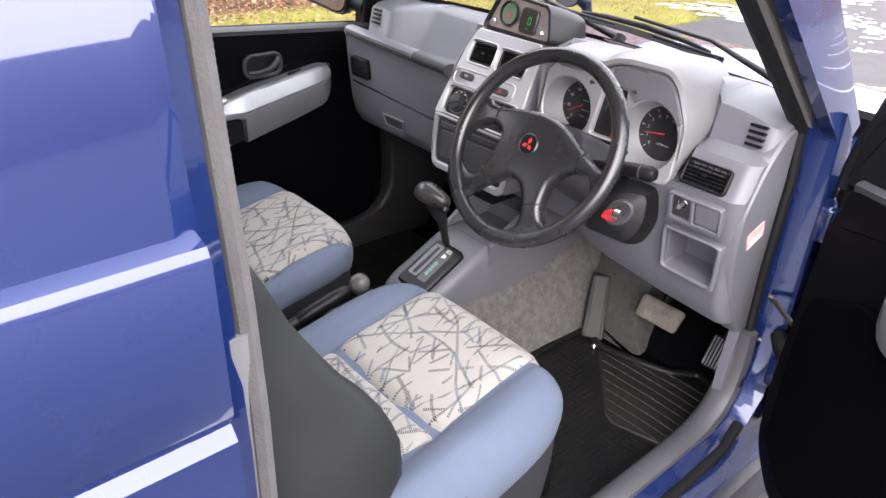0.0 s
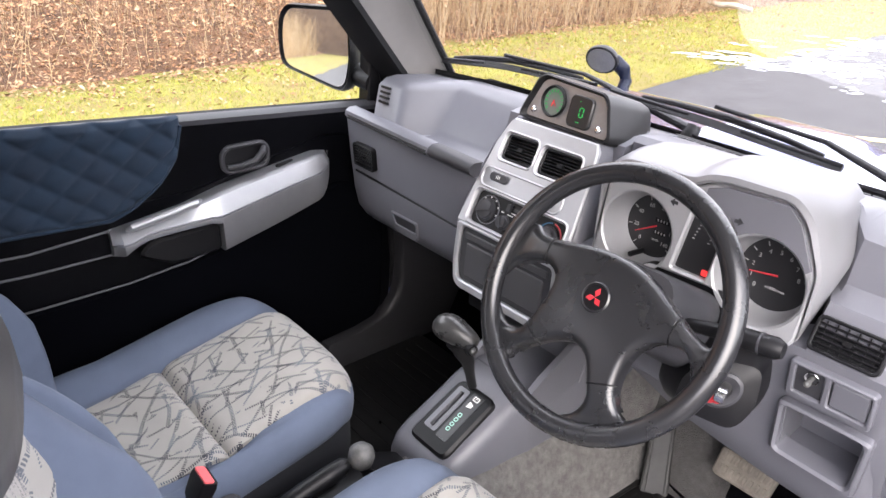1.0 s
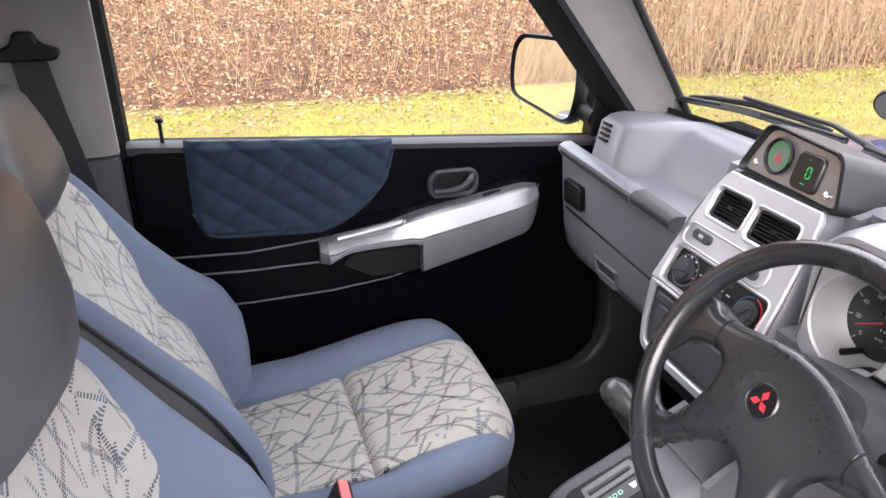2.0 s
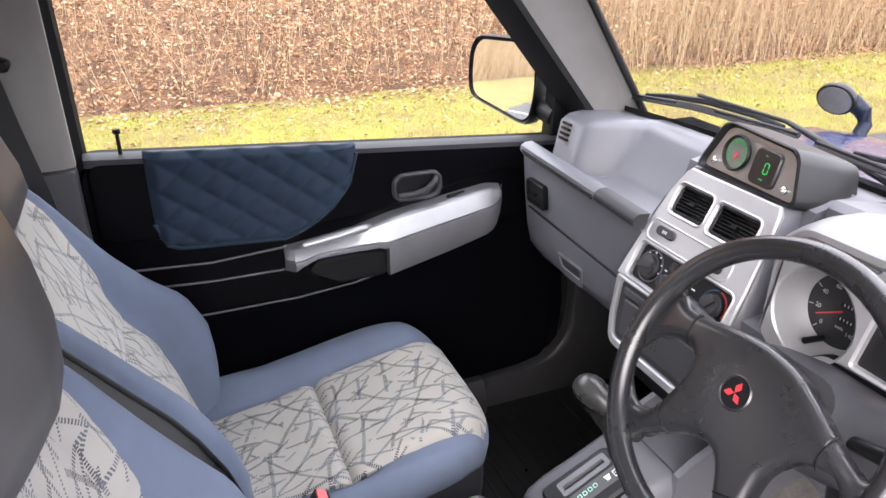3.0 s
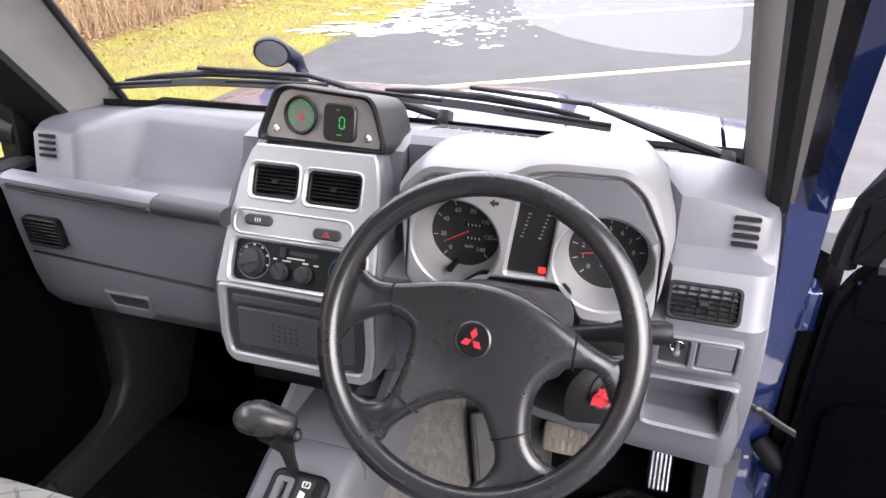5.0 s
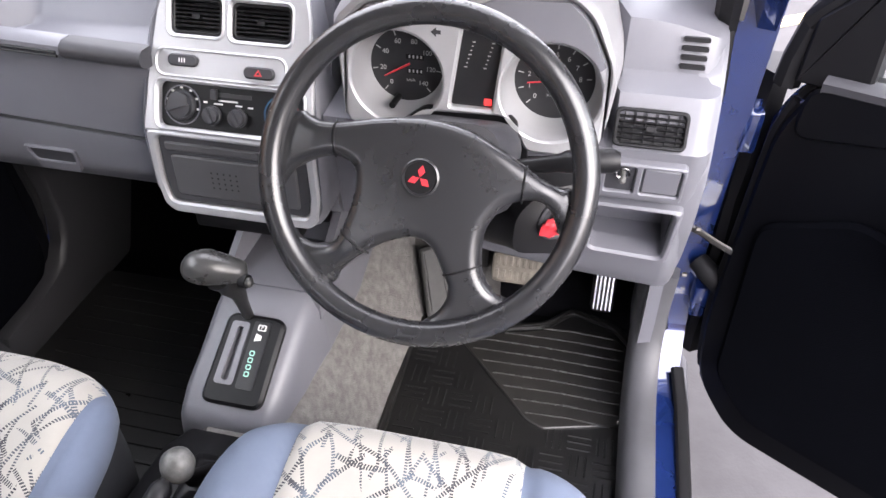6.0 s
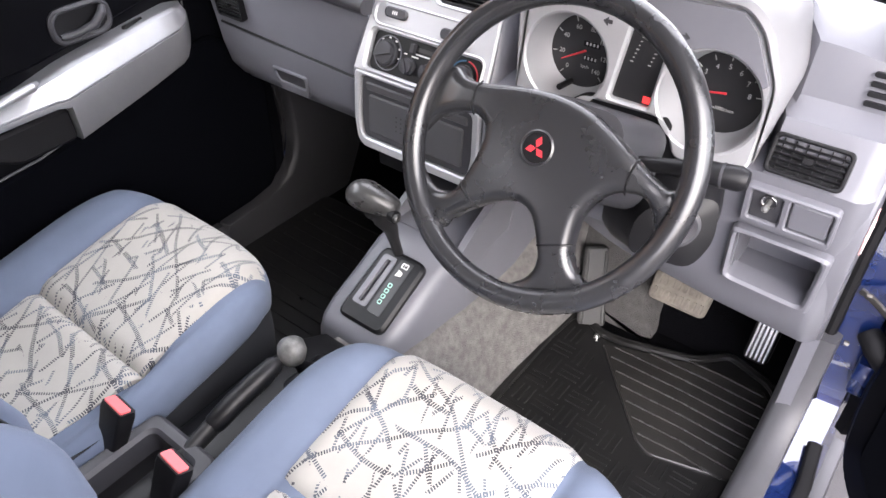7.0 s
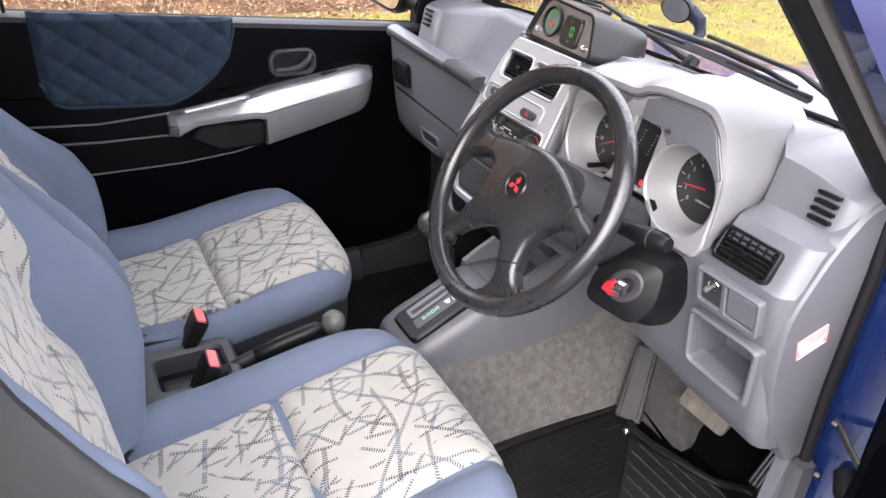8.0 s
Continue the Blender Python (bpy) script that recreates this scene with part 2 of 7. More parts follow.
def many_hued(m, colours):
    """Give each loose piece of a mesh its own colour out of a row."""
    n, l = m.node_tree.nodes, m.node_tree.links
    g = n.new("ShaderNodeNewGeometry")
    r = n.new("ShaderNodeValToRGB")
    r.color_ramp.interpolation = "LINEAR"
    while len(r.color_ramp.elements) < len(colours):
        r.color_ramp.elements.new(0.5)
    for i, c in enumerate(colours):
        r.color_ramp.elements[i].position = i / (len(colours) - 1)
    for i, c in enumerate(colours):
        r.color_ramp.elements[i].color = (*c, 1)
    l.new(g.outputs["Random Per Island"], r.inputs["Fac"])
    l.new(r.outputs["Color"], n["Principled BSDF"].inputs["Base Color"])


many_hued(LEAF, ((0.085, 0.036, 0.018), (0.18, 0.078, 0.036), (0.28, 0.135, 0.062), (0.37, 0.215, 0.115), (0.22, 0.095, 0.044), (0.36, 0.26, 0.16), (0.12, 0.054, 0.027)))
many_hued(REED, ((0.18, 0.105, 0.056), (0.32, 0.22, 0.12), (0.40, 0.30, 0.18), (0.25, 0.155, 0.08), (0.44, 0.355, 0.24)))
many_hued(BLADE, ((0.09, 0.115, 0.008), (0.21, 0.215, 0.018), (0.27, 0.245, 0.028), (0.13, 0.155, 0.012), (0.31, 0.235, 0.055), (0.19, 0.19, 0.02)))


# ---- mesh helpers ----
def part(name, bm, mat, parent=None, label="", angle=38):
    """Link a bmesh as one mesh object under a thing or a part."""
    bmesh.ops.recalc_face_normals(bm, faces=bm.faces)
    for f in bm.faces:
        f.smooth = True
    for e in bm.edges:
        if len(e.link_faces) == 2 and e.calc_face_angle(0) > radians(angle):
            e.smooth = False
    me = bpy.data.meshes.new(name)
    bm.to_mesh(me)
    bm.free()
    me.materials.append(mat)
    ob = new(name, me)
    if parent is not None:
        ob.parent = parent
    if label:
        ob["label"] = label
    return ob


def thing(name, label, category, at=(0, 0, 0), group="", kind=""):
    ob = new(name)
    ob.location = at
    ob.empty_display_size = 0.05
    return tagged(ob, label, category, group, kind)


def settle(root):
    """Bring parts built in world places under a root that stands elsewhere."""
    inv = Matrix.Translation(root.location).inverted()
    for c in root.children:
        c.matrix_parent_inverse = inv


def box(bm, lo, hi, bevel=0.0, seg=2, m=None):
    g = bmesh.ops.create_cube(bm, size=1)
    c = [(a + b) / 2 for a, b in zip(lo, hi)]
    s = [b - a for a, b in zip(lo, hi)]
    vs = g["verts"]
    for v in vs:
        v.co = Vector((c[i] + v.co[i] * s[i] for i in range(3)))
    if bevel:
        es = list({e for v in vs for e in v.link_edges})
        r = bmesh.ops.bevel(bm, geom=es, offset=bevel, segments=seg, profile=0.5, affect="EDGES")
        vs = list({v for f in r["faces"] for v in f.verts} | {v for v in vs if v.is_valid})
    if m is not None:
        for v in vs:
            v.co = m @ v.co
    return vs


def loft(bm, rings, closed=True, caps=True):
    """Skin a row of rings of equal length."""
    rows = [[bm.verts.new(p) for p in r] for r in rings]
    k = len(rows[0])
    for a, b in zip(rows, rows[1:]):
        for i in range(k if closed else k - 1):
            j = (i + 1) % k
            bm.faces.new((a[i], a[j], b[j], b[i]))
    if caps and closed:
        bm.faces.new(list(reversed(rows[0])))
        bm.faces.new(rows[-1])
    return rows


def tube(bm, path, radius, sides=10, closed=False, squash=1.0):
    """Round bar along a path; radius may be a number or a list."""
    pts = [Vector(p) for p in path]
    n = len(pts)
    rings = []
    up = Vector((0, 0, 1))
    for i, p in enumerate(pts):
        a = pts[i - 1] if (i or closed) else p
        b = pts[(i + 1) % n] if (i < n - 1 or closed) else p
        d = (b - a).normalized()
        ref = up if abs(d.z) < 0.9 else Vector((1, 0, 0))
        s = d.cross(ref).normalized()
        t = s.cross(d)
        r = radius[i] if hasattr(radius, "__len__") else radius
        rings.append([p + s * r * math.cos(q) + t * r * squash * math.sin(q) for q in np.arange(sides) * 2 * math.pi / sides])
    if closed:
        rings.append(rings[0])
        rows = [[bm.verts.new(p) for p in r] for r in rings[:-1]]
        rows.append(rows[0])
        for a, b in zip(rows, rows[1:]):
            for i in range(sides):
                j = (i + 1) % sides
                bm.faces.new((a[i], a[j], b[j], b[i]))
    else:
        loft(bm, rings)


def rrect(cx, cy, w, h, r, n=4):
    r = min(r, w / 2 - 1e-4, h / 2 - 1e-4)
    out = []
    for qx, qy, a0 in ((1, 1, 0), (-1, 1, 90), (-1, -1, 180), (1, -1, 270)):
        for i in range(n + 1):
            a = radians(a0 + 90 * i / n)
            out.append((cx + qx * (w / 2 - r) + r * math.cos(a), cy + qy * (h / 2 - r) + r * math.sin(a)))
    return out


def disc2(cx, cy, r, n=32, ry=None):
    return [(cx + r * math.cos(2 * math.pi * i / n), cy + (ry or r) * math.sin(2 * math.pi * i / n)) for i in range(n)]


def rounded(poly, r, n=4):
    """A polygon with its corners rounded."""
    out = []
    k = len(poly)
    for i in range(k):
        p, a, b = Vector(poly[i]), Vector(poly[i - 1]), Vector(poly[(i + 1) % k])
        ra = min(r, (a - p).length * 0.45, (b - p).length * 0.45)
        s, e = p + (a - p).normalized() * ra, p + (b - p).normalized() * ra
        for j in range(n + 1):
            t = j / n
            q = s * (1 - t) ** 2 + p * 2 * t * (1 - t) + e * t * t
            out.append((q.x, q.y))
    return out


def frame_of(o, u, v):
    """A map from (a, b, depth) to a place on a plane; depth goes into the surface, away from u x v."""
    o, u, v = Vector(o), Vector(u).normalized(), Vector(v).normalized()
    n = u.cross(v).normalized()
    return lambda a, b, d=0.0: o + u * a + v * b - n * d


def plate(bm, outer, fn, depth, holes=(), front=0.0, bevel=0.0):
    """A plate of that depth with holes through it."""
    loops = []
    edges = []
    for ring in (outer, *holes):
        vs = [bm.verts.new((a, b, 0)) for a, b in ring]
        loops.append(vs)
        edges += [bm.edges.new((vs[i], vs[(i + 1) % len(vs)])) for i in range(len(vs))]
    if holes:
        r = bmesh.ops.triangle_fill(bm, edges=edges, use_beauty=True, normal=(0, 0, 1))
        faces = [g for g in r["geom"] if isinstance(g, bmesh.types.BMFace)]
    else:
        faces = [bm.faces.new(loops[0])]
    back = {}
    for vs in loops:
        for v in vs:
            back[v] = bm.verts.new(fn(v.co.x, v.co.y, depth))
    for f in faces:
        bm.faces.new([back[v] for v in reversed(f.verts)])
    for ring in loops:
        k = len(ring)
        if bevel:
            mid = [bm.verts.new(fn(v.co.x, v.co.y, front + bevel)) for v in ring]
            cx, cy = sum(v.co.x for v in ring) / k, sum(v.co.y for v in ring) / k
            for i in range(k):
                j = (i + 1) % k
                bm.faces.new((ring[i], ring[j], mid[j], mid[i]))
                bm.faces.new((mid[i], mid[j], back[ring[j]], back[ring[i]]))
            sign = 1 if ring is not loops[0] else -1
            shift = []
            for i in range(k):
                a, b = ring[i - 1].co, ring[(i + 1) % k].co
                t = Vector((b.x - a.x, b.y - a.y))
                if t.length > 1e-7:
                    t.normalize()
                shift.append(Vector((-t.y, t.x)) * bevel)
            area = sum(ring[i].co.x * ring[(i + 1) % k].co.y - ring[(i + 1) % k].co.x * ring[i].co.y for i in range(k))
            flip = (1 if area > 0 else -1) * (-sign)
            for v, s in zip(ring, shift):
                v.co.x += s.x * flip
                v.co.y += s.y * flip
        else:
            for i in range(k):
                j = (i + 1) % k
                bm.faces.new((ring[i], ring[j], back[ring[j]], back[ring[i]]))
    for vs in loops:
        for v in vs:
            v.co = fn(v.co.x, v.co.y, front)


def grid(bm, fn, us, vs, thick=None):
    """A sheet fn(u, v); with thick, a closed slab along the vector thick."""
    rows = [[bm.verts.new(fn(u, v)) for u in us] for v in vs]
    def quads(r):
        for a, b in zip(r, r[1:]):
            for i in range(len(a) - 1):
                bm.faces.new((a[i], a[i + 1], b[i + 1], b[i]))
    quads(rows)
    if thick is not None:
        low = [[bm.verts.new(p.co + Vector(thick)) for p in r] for r in rows]
        for a, b in zip(low, low[1:]):
            for i in range(len(a) - 1):
                bm.faces.new((a[i + 1], a[i], b[i], b[i + 1]))
        rim = lambda r: r[0] + [q[-1] for q in r[1:]] + r[-1][-2::-1] + [q[0] for q in r[-2:0:-1]]
        a, b = rim(rows), rim(low)
        for i in range(len(a)):
            j = (i + 1) % len(a)
            bm.faces.new((a[i], a[j], b[j], b[i]))
    return rows


def lettering(text, size, m, mat, parent, name="lettering", align="CENTER"):
    cu = bpy.data.curves.new(name, "FONT")
    cu.body, cu.size, cu.align_x, cu.align_y, cu.extrude = text, size, align, "CENTER", 0.0002
    tmp = bpy.data.objects.new(name, cu)
    me = bpy.data.meshes.new_from_object(tmp)
    bpy.data.objects.remove(tmp)
    bpy.data.curves.remove(cu)
    me.materials.clear()
    me.materials.append(mat)
    ob = new(name, me)
    ob.parent = parent
    ob.matrix_basis = m
    return ob


def facing(fn, a, b, d=0.0):
    """Pose of something flat lying on a plane map, x along its first way."""
    o, u, v = fn(a, b, d), (fn(a + 1, b, d) - fn(a, b, d)).normalized(), (fn(a, b + 1, d) - fn(a, b, d)).normalized()
    n = u.cross(v)
    return Matrix(((u.x, v.x, n.x, o.x), (u.y, v.y, n.y, o.y), (u.z, v.z, n.z, o.z), (0, 0, 0, 1)))


def lerp(table, x):
    """Piecewise smooth value from a short table of (x, value)."""
    return float(np.interp(x, [t[0] for t in table], [t[1] for t in table]))


# ---- ground and surroundings ----
def flat(name, x0, x1, y0, y1, z, mat, label, cat, nx=2, ny=2, hill=None, kind="structure"):
    bm = bmesh.new()
    grid(bm, lambda u, v: (u, v, z + (hill(u, v) if hill else 0)), np.linspace(x0, x1, nx), np.linspace(y0, y1, ny))
    ob = part(name, bm, mat, None, angle=180)
    return tagged(ob, label, cat, kind=kind)


flat("ground", -400, 400, -400, 400, 0.0, ASPHALT, "weathered damp grey asphalt car park", "ground", 3, 3)


def edge_x(y):
    return -3.02 - 0.018 * max(0, y - 4) - 0.28 * math.exp(-((y - 7.1) / 0.55) ** 2) + 0.05 * math.sin(y * 0.9) + 0.04 * math.sin(y * 2.7 + 1)


def lawn_height(x, y):
    t = min(1, max(0, (edge_x(y) - x) / 0.25))
    return 0.006 + 0.05 * t * t + 0.02 * noise.noise(Vector((x * 1.3, y * 1.3, 0))) * t


def bank_height(x, y):
    s = max(0.0, -5.35 - x)
    return -0.02 + 0.20 * s + 0.045 * s * s + 0.07 * s * noise.noise(Vector((x * 0.5, y * 0.5, 3))) + 0.06 * noise.noise(Vector((x * 2.5, y * 2.5, 0))) * min(1, s)


bm = bmesh.new()
grid(bm, lambda u, v: (edge_x(v) - u, v, lawn_height(edge_x(v) - u, v)), np.concatenate((np.linspace(0, 0.5, 8), np.linspace(0.7, 4.0, 12))), np.linspace(-58, 40, 220), thick=(0, 0, -0.08))
tagged(part("lawn", bm, GRASS, None, angle=180), "yellow-green mossy grass verge beside the asphalt", "grass", kind="structure")
bm = bmesh.new()
grid(bm, lambda u, v: (-5.2 - u, v, bank_height(-5.2 - u, v)), np.linspace(0, 14, 40), np.linspace(-58, 44, 180), thick=(0, 0, -0.3))
tagged(part("bank", bm, LITTER, None, angle=180), "low wooded bank covered with brown fallen leaves", "bank", kind="structure")

rng = random.Random(7)


def scatter(name, count, mat, label, cat, where, make):
    vs, fs = [], []
    for _ in range(count):
        p = where()
        a, b = make(Vector(p))
        k = len(vs)
        vs += a
        fs += [tuple(i + k for i in f) for f in b]
    me = bpy.data.meshes.new(name)
    me.from_pydata(vs, [], fs)
    me.materials.append(mat)
    return tagged(new(name, me), label, cat, kind="stuff")


def leaf(p):
    s, q = rng.uniform(0.010, 0.028), rng.uniform(0, 6.28)
    u = Vector((math.cos(q), math.sin(q), rng.uniform(-0.5, 0.5))) * s
    w = Vector((-math.sin(q), math.cos(q), rng.uniform(-0.7, 0.7))) * s * 0.45
    return [p - u, p + w + Vector((0, 0, s * 0.2)), p + u, p - w], [(0, 1, 2), (0, 2, 3)]


def stem(h0, h1, w, lean):
    def make(p):
        h = rng.uniform(h0, h1)
        d = Vector((rng.gauss(0, lean), rng.gauss(0, lean), 1)).normalized()
        r = w * rng.uniform(0.5, 1.3)
        out, f = [], []
        bend = Vector((rng.gauss(0, 0.06), rng.gauss(0, 0.06), 0)) * h
        for i, t in enumerate((0, 0.5, 1)):
            c = p + d * h * t + bend * t * t
            rr = r * (1 - 0.75 * t)
            out += [c + Vector((rr, 0, 0)), c + Vector((-rr * 0.5, rr * 0.87, 0)), c + Vector((-rr * 0.5, -rr * 0.87, 0))]
        for i in (0, 3):
            for j in range(3):
                k = (j + 1) % 3
                f.append((i + j, i + k, i + 3 + k, i + 3 + j))
        return out, f
    return make


def on_bank(x0, x1, lift=0.0, y0=-9, y1=22):
    def at():
        x, y = x1 + (x0 - x1) * rng.random() ** 1.3, rng.uniform(y0, y1)
        return x, y, bank_height(x, y) + lift * rng.random()
    return at


scatter("leaf_litter", 110000, LEAF, "fallen brown and orange leaves on the bank", "leaves", on_bank(-13, -5.0, 0.08, -7, 17), leaf)
scatter("bramble_leaves", 150000, LEAF, "dry leaves hanging on low bramble stems", "leaves", on_bank(-13, -5.5, 1.1, -7, 17), leaf)
scatter("reeds", 7500, REED, "dry straw-coloured reeds and grass stems", "reeds", on_bank(-13, -5.7, 0.0, -8, 18), stem(0.2, 1.2, 0.0028, 0.30))
scatter("rear_reeds", 5000, REED, "dry reeds along the verge behind the car", "reeds", on_bank(-11, -5.6, 0.0, -50, -8), stem(0.5, 2.6, 0.012, 0.25))
scatter("standing_reeds", 15000, REED, "dense stand of dry straw-coloured reeds", "reeds", on_bank(-10, -5.5, 0.0, 4.0, 26), stem(0.3, 2.0, 0.0036, 0.24))
scatter("twigs", 700, TWIG, "bare brown twigs and saplings", "twigs", on_bank(-13, -5.8), stem(0.5, 2.6, 0.006, 0.30))


def on_lawn():
    y = rng.uniform(-5, 18)
    x = rng.uniform(-5.4, -3.12)
    return x, y, lawn_height(x, y) - 0.005


scatter("grass_blades", 80000, BLADE, "short green and straw grass blades", "grass", on_lawn, stem(0.012, 0.045, 0.0035, 0.6))
scatter("lawn_leaves", 9000, LEAF, "scattered dry leaves on the grass", "leaves", lambda: (-5.5 + 1.9 * rng.random() ** 2.2, rng.uniform(-4, 18), 0.07), leaf)

bm = bmesh.new()
tube(bm, [(-5.72, 10.58, 0.17), (-5.5, 10.62, 0.15), (-5.3, 10.68, 0.16), (-5.02, 10.74, 0.12)], [0.035, 0.045, 0.042, 0.03], 8)
log = tagged(part("fallen_branch", bm, material("bleached_wood", (0.42, 0.36, 0.29), 0.9, second=(0.25, 0.2, 0.15), scale=9, fine=80, bump=0.4)), "pale bleached branch lying at the foot of the reeds", "branch")

# bay lines, set askew to the verge
for k in range(-6, 8):
    bm = bmesh.new()
    a = Vector((-0.8, 5.5, 0)) + Vector((0, 3.62, 0)) * k
    d = Vector((0.83, 0.557, 0))
    s = Vector((-0.557, 0.83, 0)) * 0.05
    p0 = a - d * (1.0 if k >= 0 else 2.2 if k > -2 else 2.6)
    p1 = a + d * 7
    pts = [p0 - s, p1 - s, p1 + s, p0 + s]
    loft(bm, [[p + Vector((0, 0, 0.0005)) for p in pts], [p + Vector((0, 0, 0.004)) for p in pts]])
    tagged(part("bay_line", bm, YELLOW_LINE if k in (0, -1) else LINE), "worn yellow painted parking bay line" if k in (0, -1) else "worn off-white painted parking bay line", "road marking", "bay lines", "structure")

# thawing snow along the verge: many thin broken streaks
def snow_streaks(name, zones, label, seed):
    r = random.Random(seed)
    bm = bmesh.new()
    for x0, y0, wx, wy, count, size in zones:
        for _ in range(count):
            x, y = r.gauss(x0, wx), r.gauss(y0, wy)
            z0 = lawn_height(x, y) + 0.012 if x < edge_x(y) else 0.0
            rx, ry, tn = size * r.uniform(0.4, 1.5), size * r.uniform(0.15, 0.5), r.gauss(0.55, 0.3)
            sd = r.uniform(0, 90)
            rings = []
            for s, h in ((1.0, 0.001), (0.8, 0.006), (0.3, 0.009)):
                ring = []
                for i in range(16):
                    q = 2 * math.pi * i / 16
                    k = s * (1 + 0.7 * noise.noise(Vector((math.cos(q) * 1.7 + sd, math.sin(q) * 1.7, 0))))
                    a, b = rx * k * math.cos(q), ry * k * math.sin(q)
                    ring.append((x + a * math.cos(tn) - b * math.sin(tn), y + a * math.sin(tn) + b * math.cos(tn), z0 + h))
                rings.append(ring)
            loft(bm, rings)
    tagged(part(name, bm, SNOW, None, angle=60), label, "snow", kind="stuff")


snow_streaks("snow", ((-3.3, 7.15, 0.16, 0.16, 26, 0.13), (-2.75, 7.75, 0.42, 0.40, 80, 0.10), (-2.85, 9.4, 0.22, 0.8, 60, 0.11), (-2.25, 8.1, 0.45, 0.35, 120, 0.045), (-1.7, 8.6, 0.5, 0.6, 60, 0.025), (-1.65, 6.85, 0.22, 0.10, 12, 0.05)), "thin broken streaks of melting snow on asphalt", 5)


# far woods that close the view
bm = bmesh.new()
pts = [(60 * math.cos(q), 60 * math.sin(q)) for q in np.linspace(0, 2 * math.pi, 160)[:-1]]
loft(bm, [[(x, y, -1) for x, y in pts], [(x * 1.02, y * 1.02, 8.5 + 1.5 * noise.noise(Vector((x * 0.12, y * 0.12, 0))) + 1.2 * noise.noise(Vector((x * 0.6, y * 0.6, 5)))) for x, y in pts]], caps=False)
tagged(part("backdrop", bm, TWIG, None, angle=180), "distant bare brown woods round the car park", "backdrop", kind="structure")


# ---- car shell ----
car = thing("car", "small dark blue two-door off-road car with one door open", "car")


def belt(y):
    return 1.119 - 0.07 * y


def prism(bm, poly, x0, x1, axis="x"):
    put = {"x": lambda a, b, c: (c, a, b), "y": lambda a, b, c: (a, c, b), "z": lambda a, b, c: (a, b, c)}[axis]
    loft(bm, [[put(a, b, x0) for a, b in poly], [put(a, b, x1) for a, b in poly]])


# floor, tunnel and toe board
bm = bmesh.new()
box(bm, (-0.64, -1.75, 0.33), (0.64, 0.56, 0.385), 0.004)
part("floor_pan", bm, DARK_CARPET, car, "dark carpeted floor with footwell shade in its colour")
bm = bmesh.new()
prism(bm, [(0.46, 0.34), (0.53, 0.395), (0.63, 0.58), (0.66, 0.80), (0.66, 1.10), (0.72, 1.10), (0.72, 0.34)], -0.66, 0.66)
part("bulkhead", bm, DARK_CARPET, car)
bm = bmesh.new()
prof = lambda y, s: [(-0.13, y, 0.34), (-0.115, y, 0.47), (-0.09, y, 0.55), (-0.05, y, 0.585), (0.06, y, 0.585), (0.085, y, 0.57), (0.12, y, 0.50), (0.155, y, 0.41), (0.17, y, 0.34)]
loft(bm, [[(x * (1 + 0.25 * max(0, y - 0.2)) + 0.02 * max(0, y), yy, z + (0.30 * max(0, y - 0.30) if z > 0.45 else 0)) for x, yy, z in prof(y, 1)] for y in np.linspace(-1.2, 0.64, 24)])
part("tunnel", bm, CARPET, car, "grey-brown carpeted transmission tunnel")

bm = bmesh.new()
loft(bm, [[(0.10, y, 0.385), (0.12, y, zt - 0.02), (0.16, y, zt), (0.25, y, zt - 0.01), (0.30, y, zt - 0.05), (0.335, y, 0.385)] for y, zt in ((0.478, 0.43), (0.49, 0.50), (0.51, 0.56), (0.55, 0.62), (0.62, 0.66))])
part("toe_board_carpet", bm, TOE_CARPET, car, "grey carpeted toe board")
edge = [(0.352, 0.80), (0.362, 0.70), (0.362, 0.60), (0.350, 0.555), (0.322, 0.520), (0.280, 0.500), (0.22, 0.488), (0.12, 0.482)]
bm = bmesh.new()
loft(bm, [[(x, y - o, z + o * 0.6) for (y, z) in edge] + [(x, 0.10, 0.386), (x, 0.66, 0.386), (x, 0.66, 0.80)] for x, o in ((-0.634, -0.004), (-0.606, -0.004), (-0.598, -0.010), (-0.596, -0.018))])
part("passenger_kick_panel", bm, KICK, car, "dark grey plastic kick panel")
bm = bmesh.new()
loft(bm, [[(-0.575, y, 0.386), (-0.580, y, 0.43), (-0.594, y, 0.466), (-0.606, y, 0.478), (-0.632, y, 0.480), (-0.632, y, 0.386)] for y in (-0.70, 0.0, 0.118)])
part("inner_sill_trim", bm, KICK, car)
